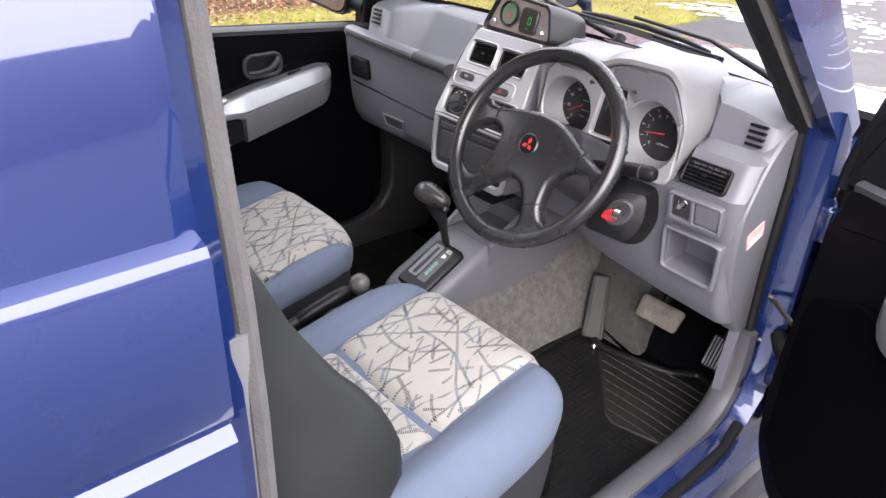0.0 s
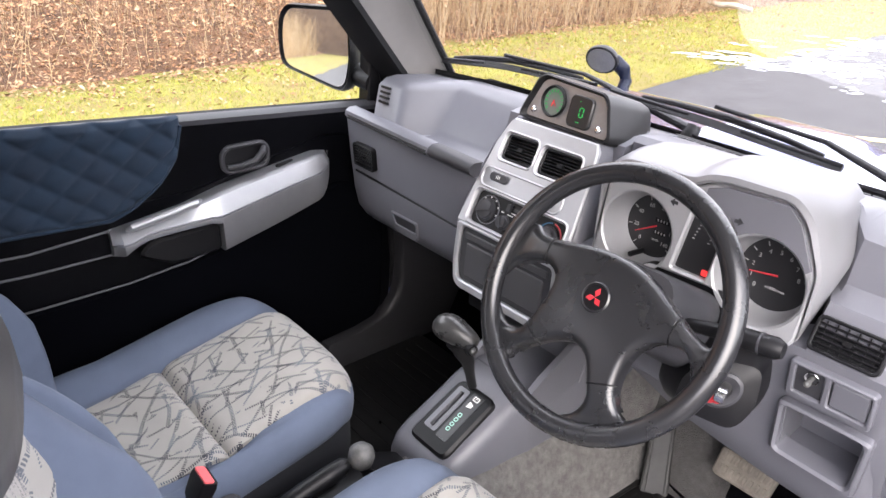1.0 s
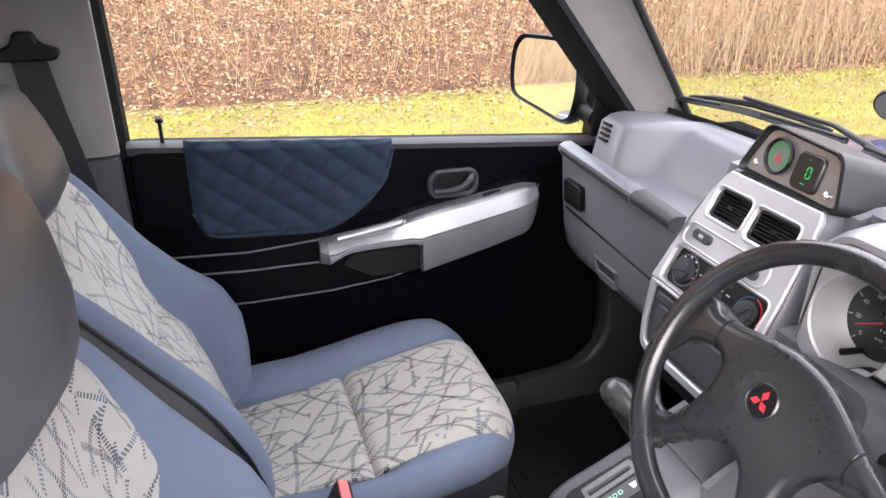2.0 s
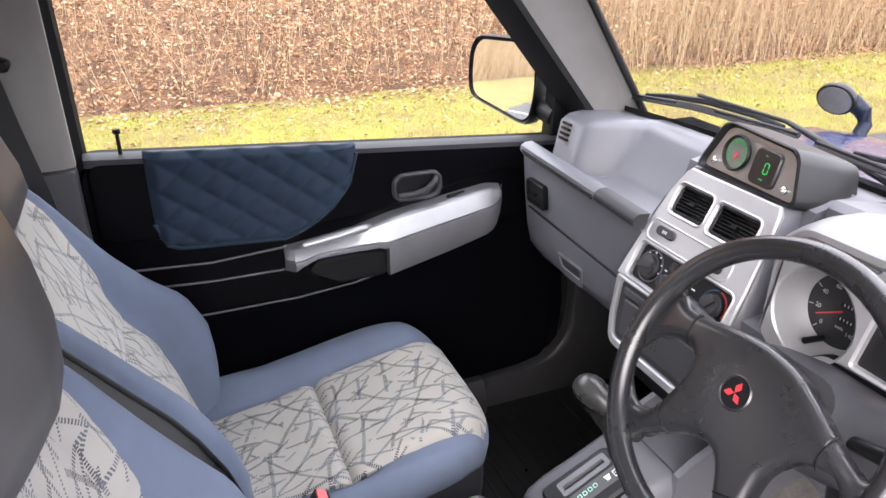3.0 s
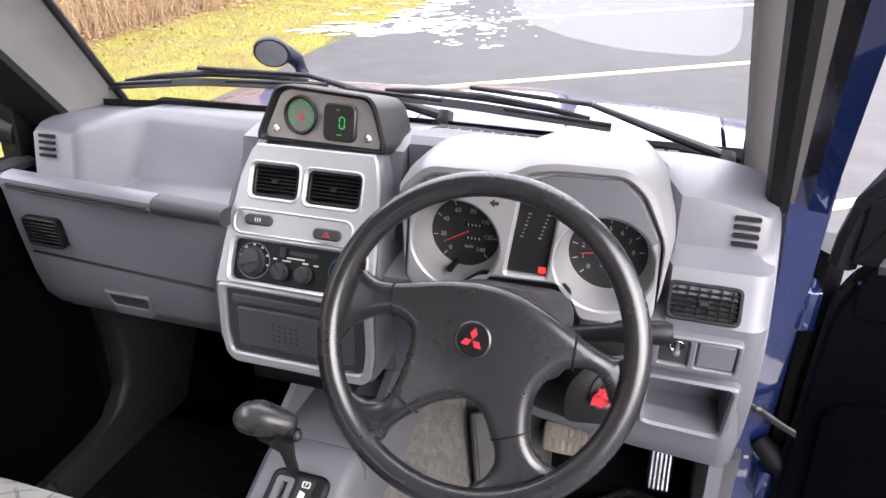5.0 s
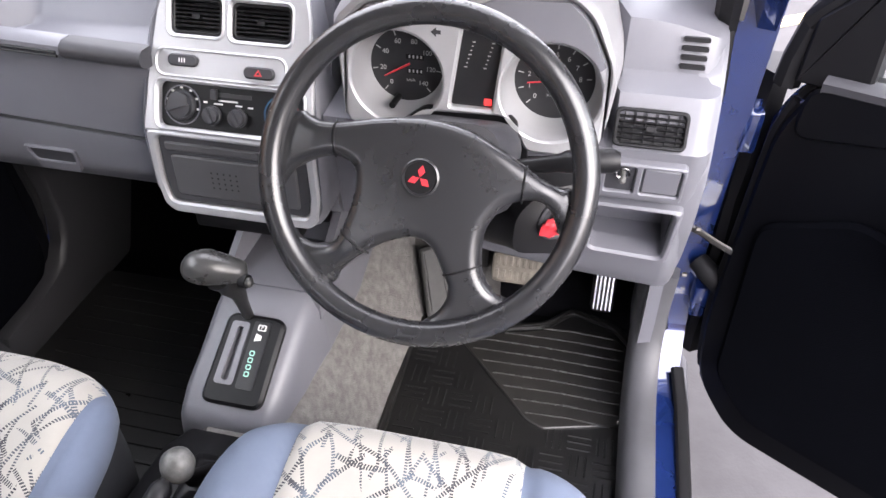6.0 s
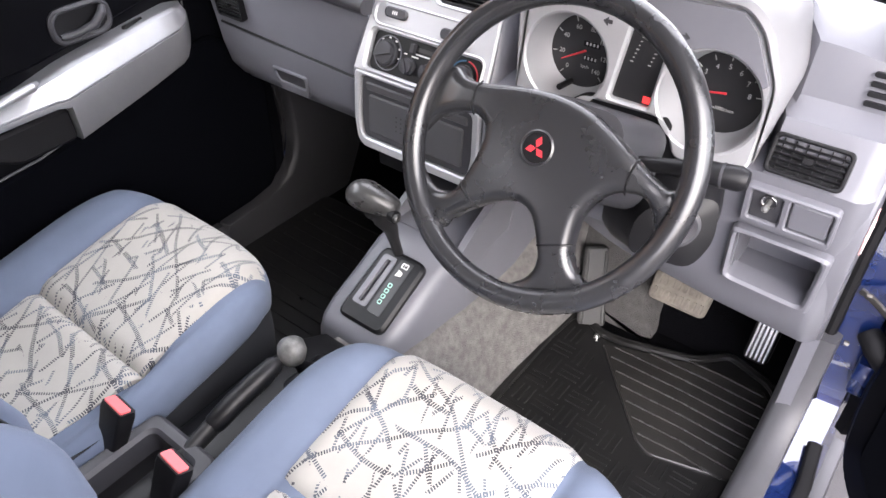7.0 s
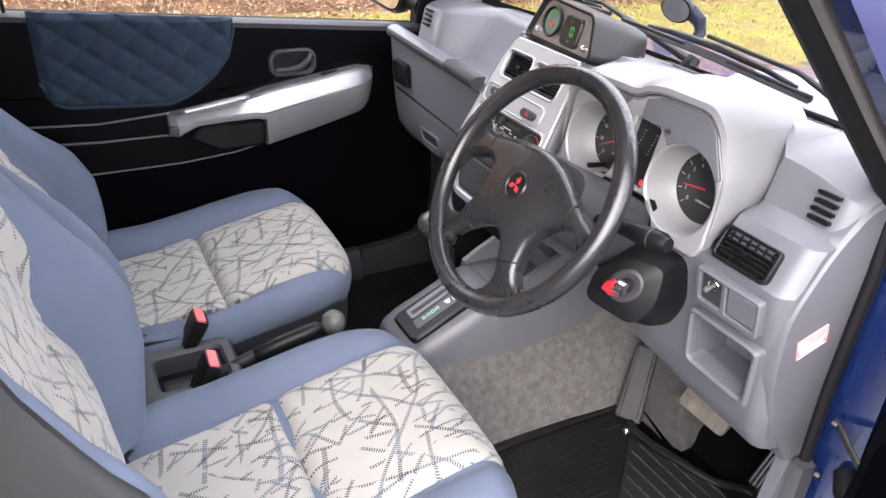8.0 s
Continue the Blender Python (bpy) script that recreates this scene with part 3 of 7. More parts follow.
# sills, jambs and pillars of the two door openings
for side in (-1, 1):
    bm = bmesh.new()
    prism(bm, [(0.60, 0.36), (0.64, 0.44), (0.655, 0.47), (0.70, 0.465), (0.715, 0.44), (0.72, 0.30), (0.60, 0.30)] if side > 0 else [(-0.60, 0.36), (-0.64, 0.44), (-0.655, 0.47), (-0.70, 0.465), (-0.715, 0.44), (-0.72, 0.30), (-0.60, 0.30)], -1.80, 0.46, "y")
    part("sill", bm, PAINT, car)
    # rocker moulding below
    bm = bmesh.new()
    xs = (0.70, 0.745) if side > 0 else (-0.745, -0.70)
    box(bm, (xs[0], -0.9, 0.22), (xs[1], 0.50, 0.36), 0.015)
    part("rocker", bm, GREY_DARK, car)
    # front jamb: from pillar foot down to the sill, with the curved lower corner
    bm = bmesh.new()
    inner = [(0.335, 1.19), (0.355, 1.05), (0.37, 0.90), (0.385, 0.72), (0.39, 0.62), (0.375, 0.54), (0.33, 0.485), (0.26, 0.466)]
    outer = [(0.41, 1.13), (0.44, 1.03), (0.47, 0.90), (0.49, 0.72), (0.49, 0.62), (0.49, 0.52), (0.48, 0.44), (0.47, 0.40)]
    a, b = (0.628, 0.70)
    rings = []
    for (y0, z0), (y1, z1) in zip(inner, outer):
        rings.append([(side * a, y0, z0), (side * b, y0 + 0.012, z0), (side * (b + 0.005), (y0 + y1) / 2, (z0 + z1) / 2), (side * b, y1, z1), (side * a, y1, z1)])
    loft(bm, rings)
    part("door_jamb", bm, PAINT, car)
    # windscreen pillar: painted outer skin, lined inside
    for nm, mt, dx0, dx1, yo in (("pillar_skin", PAINT, 0.045, 0.085, 0.0), ("pillar_trim", TRIM_BEIGE, 0.0, 0.042, 0.004)):
        bm = bmesh.new()
        rings = []
        for t in np.linspace(0, 1, 9):
            z = 1.13 + 0.55 * t
            yf, yr = 0.502 - 0.72 * (z - 1.13), 0.372 - 0.86 * (z - 1.15)
            xc = 0.575 - 0.055 * t
            if side > 0:
                yr, xc = 0.330 - 0.98 * (z - 1.16), 0.607 - 0.085 * t
            rings.append([(side * (xc + dx0 - 0.012), yf - 0.004, z), (side * (xc + dx0), yf - 0.02, z), (side * (xc + dx0 + 0.012), (yf + yr) / 2, z), (side * (xc + dx0 + 0.02), yr + yo, z), (side * (xc + dx1 + 0.005), yr + yo, z), (side * (xc + dx1), (yf + yr) / 2, z), (side * (xc + dx1 - 0.02), yf + 0.012, z)])
        loft(bm, rings)
        part("windscreen_pillar" if mt is PAINT else "pillar_trim", bm, mt, car, "" if mt is PAINT else "pale warm-grey pillar lining")
    # dark channel between the pillar lining and the door window; on the open side a thick body seal
    bm = bmesh.new()
    rings = []
    for t in np.linspace(0, 1, 8):
        z = 1.12 + 0.54 * t
        if side > 0:
            yr, xc = 0.330 - 0.98 * (z - 1.16), 0.622 - 0.095 * t
            rings.append([(xc + 0.002, yr + 0.020, z), (xc - 0.004, yr + 0.004, z), (xc, yr - 0.012, z), (xc + 0.014, yr - 0.020, z), (xc + 0.026, yr - 0.010, z), (xc + 0.028, yr + 0.014, z)])
            continue
        yr, xc = 0.372 - 0.86 * (z - 1.15), 0.575 - 0.055 * t
        rings.append([(-xc - 0.018, yr + 0.014, z), (-xc - 0.016, yr - 0.004, z), (-xc - 0.045, yr - 0.026, z), (-xc - 0.085, yr - 0.040, z), (-xc - 0.088, yr - 0.01, z)])
    loft(bm, rings)
    part("pillar_channel" if side < 0 else "pillar_seal", bm, RUBBER, car, "black rubber window channel" if side < 0 else "thick dark rubber door seal")
    # black gasket between pillar and glass
    bm = bmesh.new()
    tube(bm, [(side * (0.567 + (0.032 if side > 0 else 0.0) - 0.055 * t), 0.508 - 0.72 * 0.55 * t, 1.135 + 0.55 * t) for t in np.linspace(0, 1, 8)], 0.009, 8)
    part("screen_gasket", bm, RUBBER, car)
    # rear door pillar with its lining
    bm = bmesh.new()
    pl = [(0.645, -0.83), (0.646, -0.772), (0.650, -0.766), (0.662, -0.765), (0.665, -0.776), (0.681, -0.779), (0.685, -0.792), (0.703, -0.796), (0.713, -0.815), (0.713, -1.0), (0.645, -1.0)]
    rings = []
    for z in np.linspace(0.44, 1.69, 9):
        k = 0.12 * max(0, z - 1.15)
        ko = k + 0.09 * max(0, z - 1.33)
        rings.append([(side * (x - (ko if y < -0.80 and x > 0.7 else k)), y, z) for x, y in pl])
    loft(bm, rings)
    part("door_pillar", bm, PAINT, car)
    bm = bmesh.new()
    rings = []
    for z in np.linspace(1.155, 1.68, 6):
        k = 0.12 * max(0, z - 1.15)
        rings.append([(side * (x - k), y + (-0.075 if side > 0 else 0), z) for x, y in ((0.60, -0.99), (0.612, -0.73), (0.622, -0.712), (0.642, -0.712), (0.642, -0.99))])
    loft(bm, rings)
    part("pillar_lining", bm, TRIM_BEIGE, car, "warm-grey plastic pillar lining")
    bm = bmesh.new()
    box(bm, ((0.60 if side > 0 else -0.648), -1.1, 0.48), ((0.648 if side > 0 else -0.60), -0.712 - (0.075 if side > 0 else 0), 1.153), 0.008)
    part("lower_pillar_lining", bm, GREY_DARK, car)
    if side > 0:
        bm = bmesh.new()
        loft(bm, [[(x, y, z) for x, y in ((0.634, -0.790), (0.634, -0.756 + w), (0.640, -0.750 + w), (0.654, -0.750 + w), (0.658, -0.756), (0.658, -0.790))] for z, w in ((1.19, -0.003), (1.17, 0.0), (1.0, 0.006), (0.6, 0.010))])
        part("pillar_scuff_trim", bm, material("light_grey_trim_plastic", (0.15, 0.15, 0.152), 0.5, scale=7, fine=600, bump=0.15), car, "light grey plastic pillar edge")
    # rear quarter panel below and above the waist crease
    bm = bmesh.new()
    rings = []
    for y in np.linspace(-0.80, -2.2, 8):
        rings.append([(side * x, y, z) for x, z in ((0.655, 0.44), (0.715, 0.40), (0.722, 0.80), (0.718, 1.14), (0.708, 1.152), (0.716, 1.168), (0.712, 1.30), (0.706, 1.312), (0.690, 1.316), (0.665, 1.316), (0.65, 1.30))])
    loft(bm, rings)
    part("quarter_panel", bm, PAINT, car)
    # weather strip round the opening
    bm = bmesh.new()
    path = [(side * (0.652 - 0.12 * max(0, z - 1.15)), -0.752, z) for z in np.linspace(1.64, 0.56, 11)]
    path += [(side * 0.66, -0.75, 0.52), (side * 0.688, -0.70, 0.475), (side * 0.692, -0.4, 0.472), (side * 0.692, 0.1, 0.472), (side * 0.69, 0.25, 0.477), (side * 0.68, 0.32, 0.50), (side * 0.654, 0.358, 0.56), (side * 0.640, 0.368, 0.65), (side * 0.640, 0.35, 0.85), (side * 0.642, 0.345, 1.05), (side * 0.634, 0.345, 1.14)]
    if side > 0:
        tube(bm, path[17:], 0.010, 8)
        tube(bm, [(x + 0.012, y, z - 0.002) for x, y, z in path[12:17]], 0.012, 8, squash=0.8)
        part("front_seal", bm, RUBBER, car, "black rubber door seal")
        bm = bmesh.new()
        path = path[:11]
        fine = []
        for a, b in zip(path, path[1:]):
            k = max(1, int((Vector(b) - Vector(a)).length / 0.003))
            fine += [Vector(a).lerp(Vector(b), i / k) for i in range(k)]
        tube(bm, fine, [0.0120 if i % 2 else 0.0115 for i in range(len(fine))], 8)
    else:
        tube(bm, path, 0.012, 8)
    part("weather_strip", bm, SEAL if side > 0 else RUBBER, car, "worn grey-brown fabric door seal" if side > 0 else "")

# hinges, check strap and wiring boot of the open door
bm = bmesh.new()
tube(bm, [(0.655, 0.374, 0.786), (0.676, 0.366, 0.782), (0.70, 0.352, 0.776), (0.732, 0.336, 0.770)], 0.0038, 8, squash=1.8)
STEEL = material("greasy_steel", (0.12, 0.115, 0.11), 0.45, metal=0.7, second=(0.05, 0.045, 0.04), scale=40)
strap = part("check_strap", bm, STEEL, car, "worn steel door check strap")
for z in (0.62, 0.97):
    bm = bmesh.new()
    box(bm, (0.694, 0.372, z - 0.035), (0.722, 0.44, z + 0.035), 0.006)
    tube(bm, [(0.712, 0.408, z - 0.045), (0.712, 0.408, z + 0.045)], 0.011, 10)
    part("door_hinge", bm, PAINT, car)
# black rubber that closes the gap between jamb and door edge
bm = bmesh.new()
loft(bm, [[(0.708, 0.405, z), (0.722, 0.395 + 0.006 * math.sin(z * 40), z), (0.748, 0.41, z), (0.752, 0.47, z), (0.712, 0.47, z)] for z in np.linspace(0.47, 1.06, 16)])
part("hinge_gap_rubber", bm, RUBBER, car)
# grey trim that runs from the kick panel down round the corner onto the sill
bm = bmesh.new()
rings = []
for y, z, ny, nz in ((0.335, 0.70, -1, 0), (0.342, 0.62, -1, 0.1), (0.332, 0.555, -0.85, 0.5), (0.305, 0.515, -0.6, 0.8), (0.26, 0.492, -0.25, 0.97), (0.20, 0.484, 0, 1), (-0.70, 0.484, 0, 1)):
    p, n = Vector((0, y, z)), Vector((0, ny, nz)).normalized()
    rings.append([p + Vector((x, 0, 0)) + n * d for x, d in ((0.600, -0.06), (0.604, -0.016), (0.614, -0.004), (0.630, 0.0), (0.650, 0.0), (0.657, -0.004), (0.660, -0.03))])
loft(bm, rings)
part("jamb_trim", bm, SILL_GREY, car, "grey plastic sill and jamb trim")
bm = bmesh.new()
tube(bm, [(0.69, 0.395, 0.70 + 0.0), (0.71, 0.375, 0.69), (0.735, 0.365, 0.67), (0.75, 0.36, 0.66)], [0.018, 0.02, 0.018, 0.016], 10)
part("wiring_boot", bm, RUBBER, car, "black rubber wiring boot")
for y, z in ((0.362, 0.80), (0.374, 0.69)):
    bm = bmesh.new()
    loft(bm, [[(0.664 + d, y - 0.012 + r * math.cos(q), z + r * math.sin(q)) for q in np.arange(6) * math.pi / 3] for r, d in ((0.0045, 0.0), (0.0045, 0.006), (0.003, 0.008))])
    part("jamb_bolt", bm, STEEL, car)

# roof, header, tail
bm = bmesh.new()
grid(bm, lambda u, v: (u, v, 1.73 - 0.05 * (u / 0.6) ** 4 - 0.03 * max(0, (v + 0.1) / 0.25) ** 2), np.linspace(-0.62, 0.62, 13), np.linspace(-2.2, 0.09, 13), thick=(0, 0, 0.03))
part("roof", bm, PAINT, car)
bm = bmesh.new()
grid(bm, lambda u, v: (u, v, 1.70 - 0.05 * (u / 0.58) ** 4 - 0.03 * max(0, (v + 0.1) / 0.25) ** 2), np.linspace(-0.58, 0.58, 13), np.linspace(-2.1, 0.06, 13), thick=(0, 0, 0.012))
part("headliner", bm, HEADLINER, car)
for side in (-1, 1):
    bm = bmesh.new()
    prism(bm, [(side * 0.54, 1.645), (side * 0.55, 1.71), (side * 0.61, 1.71), (side * 0.625, 1.67), (side * 0.61, 1.645)], -2.2, 0.08, "y")
    part("roof_rail", bm, PAINT, car)
bm = bmesh.new()
prism(bm, [(0.03, 1.66), (0.05, 1.71), (0.12, 1.69), (0.13, 1.665)], -0.58, 0.58)
part("header_rail", bm, HEADLINER, car)
bm = bmesh.new()
box(bm, (-0.70, -2.2, 0.35), (0.70, -2.12, 1.15), 0.02)
box(bm, (-0.66, -2.2, 1.58), (0.66, -2.12, 1.72), 0.02)
part("tail_panel", bm, PAINT, car)
bm = bmesh.new()
box(bm, (-0.66, -2.165, 1.15), (0.66, -2.16, 1.58))
part("rear_window", bm, REAR_GLASS, car, "clear rear window")
# windscreen and rear quarter panes
bm = bmesh.new()
grid(bm, lambda u, v: (u, 0.505 - 0.40 * v - 0.03 * (u / 0.57) ** 2 + 0.005, 1.14 + 0.55 * v), np.linspace(-0.565, 0.597, 13), np.linspace(0, 1, 5), thick=(0, 0.0035, 0.0035))
screen = part("windscreen", bm, SCREEN, car, "clear sloping windscreen glass")
screen.visible_shadow = False
bm = bmesh.new()
film = rounded([(0.262, 1.40), (0.275, 1.378), (0.318, 1.360), (0.40, 1.343), (0.52, 1.342), (0.545, 1.36), (0.53, 1.52), (0.30, 1.52), (0.265, 1.45)], 0.045)
loft(bm, [[(x, 0.500 - 0.727 * (z - 1.14) - 0.03 * (x / 0.57) ** 2 + d, z) for x, z in film] for d in (-0.004, -0.0035)])
veil = part("misted_patch", bm, MIST, car, "faintly misted patch on the glass")
veil.visible_shadow = False
for side in (-1, 1):
    bm = bmesh.new()
    loft(bm, [[(side * (x + d), y, z) for x, y, z in ((0.700, -1.0, 1.316), (0.700, -2.1, 1.316), (0.645, -2.1, 1.65), (0.645, -1.0, 1.65))] for d in (0, 0.004)])
    part("quarter_window", bm, REAR_GLASS, car)

# bonnet with its scoop, wings and scuttle
def bonnet_z(x, y):
    return 1.086 - 0.045 * (y - 0.52) - 2.2 * max(0, y - 1.12) ** 2 - 0.012 * (x / 0.6) ** 2 - 0.008 * max(0, abs(x) - 0.53) / 0.1


bm = bmesh.new()
grid(bm, lambda u, v: (u, v, bonnet_z(u, v)), np.linspace(-0.58, 0.58, 25), np.linspace(0.56, 1.43, 21), thick=(0, 0, -0.03))
part("bonnet", bm, PAINT, car)
bm = bmesh.new()
rings = []
for t in np.linspace(0, 1, 9):
    y = 0.72 + 0.58 * t
    h = 0.055 * math.sin(math.pi * min(1, t * 1.1 + 0.12)) ** 0.7 if 0 < t < 1 else 0.0
    w = 0.15 - 0.02 * t
    rings.append([(0.10 + w * a, y, bonnet_z(0.10 + w * a, y) - 0.005 + h * b) for a, b in ((-1.15, 0), (-1, 0.55), (-0.85, 0.92), (-0.5, 1), (0.5, 1), (0.85, 0.92), (1, 0.55), (1.15, 0))])
loft(bm, rings)
part("bonnet_scoop", bm, PAINT, car)
bm = bmesh.new()
grid(bm, lambda u, v: (u, 0.46 + 0.12 * v, 1.125 - 0.03 * v - 0.05 * (u / 0.6) ** 2), np.linspace(-0.6, 0.6, 13), np.linspace(0, 1, 4), thick=(0, 0, -0.02))
part("scuttle", bm, BLACK, car)
for side in (-1, 1):
    bm = bmesh.new()
    rings = []
    for y in np.linspace(0.47, 1.47, 10):
        z = bonnet_z(0.58, y)
        rings.append([(side * x, y, zz) for x, zz in ((0.585, z - 0.04), (0.59, z - 0.004), (0.64, z - 0.006), (0.69, z - 0.035), (0.72, z - 0.12), (0.725, 0.5), (0.68, 0.42))])
    loft(bm, rings)
    part("wing", bm, PAINT, car)
bm = bmesh.new()
box(bm, (-0.70, 1.40, 0.4), (0.70, 1.50, 0.93), 0.03)
part("nose", bm, PAINT, car)


# ---- road wheels ----
def road_wheel(x, y):
    s = 1 if x > 0 else -1
    ring = lambda r, d: [(x + s * d, y + r * math.cos(q), 0.335 + r * math.sin(q)) for q in np.arange(40) * math.pi / 20]
    bm = bmesh.new()
    loft(bm, [ring(r, d) for r, d in ((0.19, -0.085), (0.30, -0.095), (0.333, -0.075), (0.336, 0.0), (0.333, 0.07), (0.30, 0.085), (0.205, 0.075), (0.195, 0.06))])
    w = part("wheel", bm, RUBBER, car, "black tyred road wheel")
    bm = bmesh.new()
    loft(bm, [ring(r, d) for r, d in ((0.204, 0.055), (0.200, 0.078), (0.17, 0.060), (0.10, 0.050), (0.075, 0.075), (0.03, 0.080))])
    part("rim", bm, SILVER, w, "silver wheel rim")


for wx, wy in ((-0.62, 0.98), (0.62, 0.98), (-0.62, -1.30), (0.62, -1.30)):
    road_wheel(wx, wy)


# ---- wipers ----
def on_glass(x, z, off):
    """A place that far in front of the windscreen's outer face."""
    return Vector((x, 0.514 - 0.727 * (z - 1.14) - 0.03 * (x / 0.57) ** 2 + 0.81 * off, z + 0.59 * off))


def smooth_path(pts, n=20):
    """Even places along a soft line through a few points."""
    k = np.linspace(0, 1, len(pts))
    t = np.linspace(0, 1, n)
    return [Vector([np.interp(q, k, [p[i] for p in pts]) for i in range(3)]) for q in t]


def wiper(pivot, elbow, joint, blade, label):
    w = thing("windscreen_wiper", label, "wiper", pivot, "windscreen wipers")
    bm = bmesh.new()
    tube(bm, smooth_path([pivot, elbow], 6), [0.013, 0.012, 0.0105, 0.009, 0.008, 0.0065], 10, squash=0.7)
    arm = part("arm", bm, BLACK, w)
    bm = bmesh.new()
    tube(bm, smooth_path([elbow, joint], 6), 0.0042, 8)
    part("rod", bm, BLACK, arm)
    bm = bmesh.new()
    tube(bm, [pivot - Vector((0, 0.02, 0.025)), pivot + Vector((0, 0.004, 0.006))], [0.018, 0.014], 12)
    part("spindle_cap", bm, BLACK, arm)
    line = smooth_path(blade, 14)
    bm = bmesh.new()
    for a, b in ((0, 5), (8, 13)):
        tube(bm, line[a:b + 1], 0.0048, 8, squash=1.3)
    tube(bm, [line[2] + Vector((0, 0.006, 0.006)), line[4] + Vector((0, 0.012, 0.010)), line[7] + Vector((0, 0.014, 0.012)), line[10] + Vector((0, 0.012, 0.010)), line[12] + Vector((0, 0.006, 0.006))], [0.004, 0.006, 0.0075, 0.006, 0.004], 8)
    part("bracket", bm, BLACK, w)
    bm = bmesh.new()
    rings = []
    for p in line:
        rings.append([p + Vector((0, 0.81 * o, 0.59 * o)) + Vector((0, -0.59 * s, 0.81 * s)) for o, s in ((0.004, 0.004), (0.004, -0.004), (-0.004, -0.0026), (-0.010, -0.001), (-0.010, 0.001), (-0.004, 0.0026))])
    loft(bm, rings)
    part("rubber_blade", bm, RUBBER, w, "black rubber blade")
    settle(w)


wiper(on_glass(0.10, 1.165, 0.02), on_glass(-0.14, 1.222, 0.03), on_glass(-0.36, 1.224, 0.03), [on_glass(-0.60, 1.186, 0.012), on_glass(-0.36, 1.212, 0.012), on_glass(-0.10, 1.220, 0.012)], "black wiper lying along the windscreen foot")
wiper(on_glass(0.565, 1.142, 0.02), on_glass(0.355, 1.209, 0.03), on_glass(0.155, 1.222, 0.03), [on_glass(-0.065, 1.215, 0.012), on_glass(0.16, 1.204, 0.012), on_glass(0.388, 1.187, 0.012)], "black wiper with a thin rod along the windscreen foot")


# ---- mirrors ----
def door_mirror():
    w = thing("door_mirror", "black-framed wing mirror on the passenger door", "wing mirror", (-0.72, 0.27, 1.2))
    fn = frame_of((-0.785, 0.235, 1.205), (0.897, 0.443, 0.0), (-0.045, 0.092, 0.995))
    face = rounded([(-0.088, -0.045), (0.086, -0.092), (0.098, -0.02), (0.090, 0.070), (0.066, 0.098), (-0.078, 0.094), (-0.096, 0.066), (-0.098, 0.01)], 0.032)
    bm = bmesh.new()
    rings = []
    for s, d in ((0.98, 0.004), (1.06, -0.008), (1.10, 0.01), (1.08, 0.04), (0.85, 0.075), (0.4, 0.088)):
        rings.append([fn(a * s, b * s, d) for a, b in face])
    loft(bm, rings)
    part("housing", bm, BLACK, w)
    bm = bmesh.new()
    loft(bm, [[fn(a * 0.97, b * 0.97, d) for a, b in face] for d in (-0.002, 0.003)])
    part("mirror_glass", bm, MIRROR, w, "reflecting mirror glass")
    bm = bmesh.new()
    tube(bm, [(-0.735, 0.30, 1.16), (-0.70, 0.305, 1.15), (-0.655, 0.315, 1.14)], 0.028, 10)
    part("mount", bm, BLACK, w)
    settle(w)


door_mirror()


DARK_BLUE = material("dark_blue_plastic", (0.004, 0.007, 0.02), 0.4, spec=0.2, scale=9, fine=400, bump=0.1)


# dull glass; the grey-brown reflection of the ground is put into its colour
DULL_MIRROR = material("grey_reflection_mirror", (0.20, 0.195, 0.18), 0.35, metal=0.8, second=(0.15, 0.145, 0.135), scale=30, fine=300, bump=0.05)


def fender_mirror():
    w = thing("fender_mirror", "small round black parking mirror on the front wing", "mirror", (-0.63, 1.22, 0.99))
    fn = frame_of((-0.672, 1.235, 1.095), (0.93, 0.35, 0.0), (0.0, -0.28, 1))
    bm = bmesh.new()
    loft(bm, [[fn(a, b, d) for a, b in disc2(0, 0, r, 24, r * 0.85)] for r, d in ((0.047, -0.002), (0.053, 0.0), (0.055, 0.012), (0.045, 0.035), (0.02, 0.045))])
    part("shell", bm, BLACK, w)
    bm = bmesh.new()
    loft(bm, [[fn(a, b, d) for a, b in disc2(0, 0, 0.046, 24, 0.039)] for d in (-0.005, 0.0)])
    part("mirror_glass", bm, DULL_MIRROR, w, "dull mirror glass with a grey reflection in its colour")
    bm = bmesh.new()
    tube(bm, [fn(0.0, -0.012, 0.034), fn(0.035, -0.018, 0.038), fn(0.060, -0.040, 0.038), fn(0.070, -0.075, 0.030), (-0.60, 1.26, 0.99), (-0.60, 1.26, 0.96)], [0.024, 0.026, 0.024, 0.020, 0.019, 0.03], 10)
    part("stalk", bm, DARK_BLUE, w, "dark blue painted stalk")
    settle(w)


fender_mirror()


# ---- dashboard ----
dash = thing("dashboard", "moulded grey plastic dashboard with silver panels", "dashboard", (0, 0.4, 0.8))


def top_edge(x):
    return 0.50 - 0.06 * (x / 0.6) ** 2


def solid_along(name, xs, profile, mat, parent, label="", angle=38):
    bm = bmesh.new()
    loft(bm, [[(x, y, z) for y, z in profile(x)] for x in xs])
    return part(name, bm, mat, parent, label, angle)


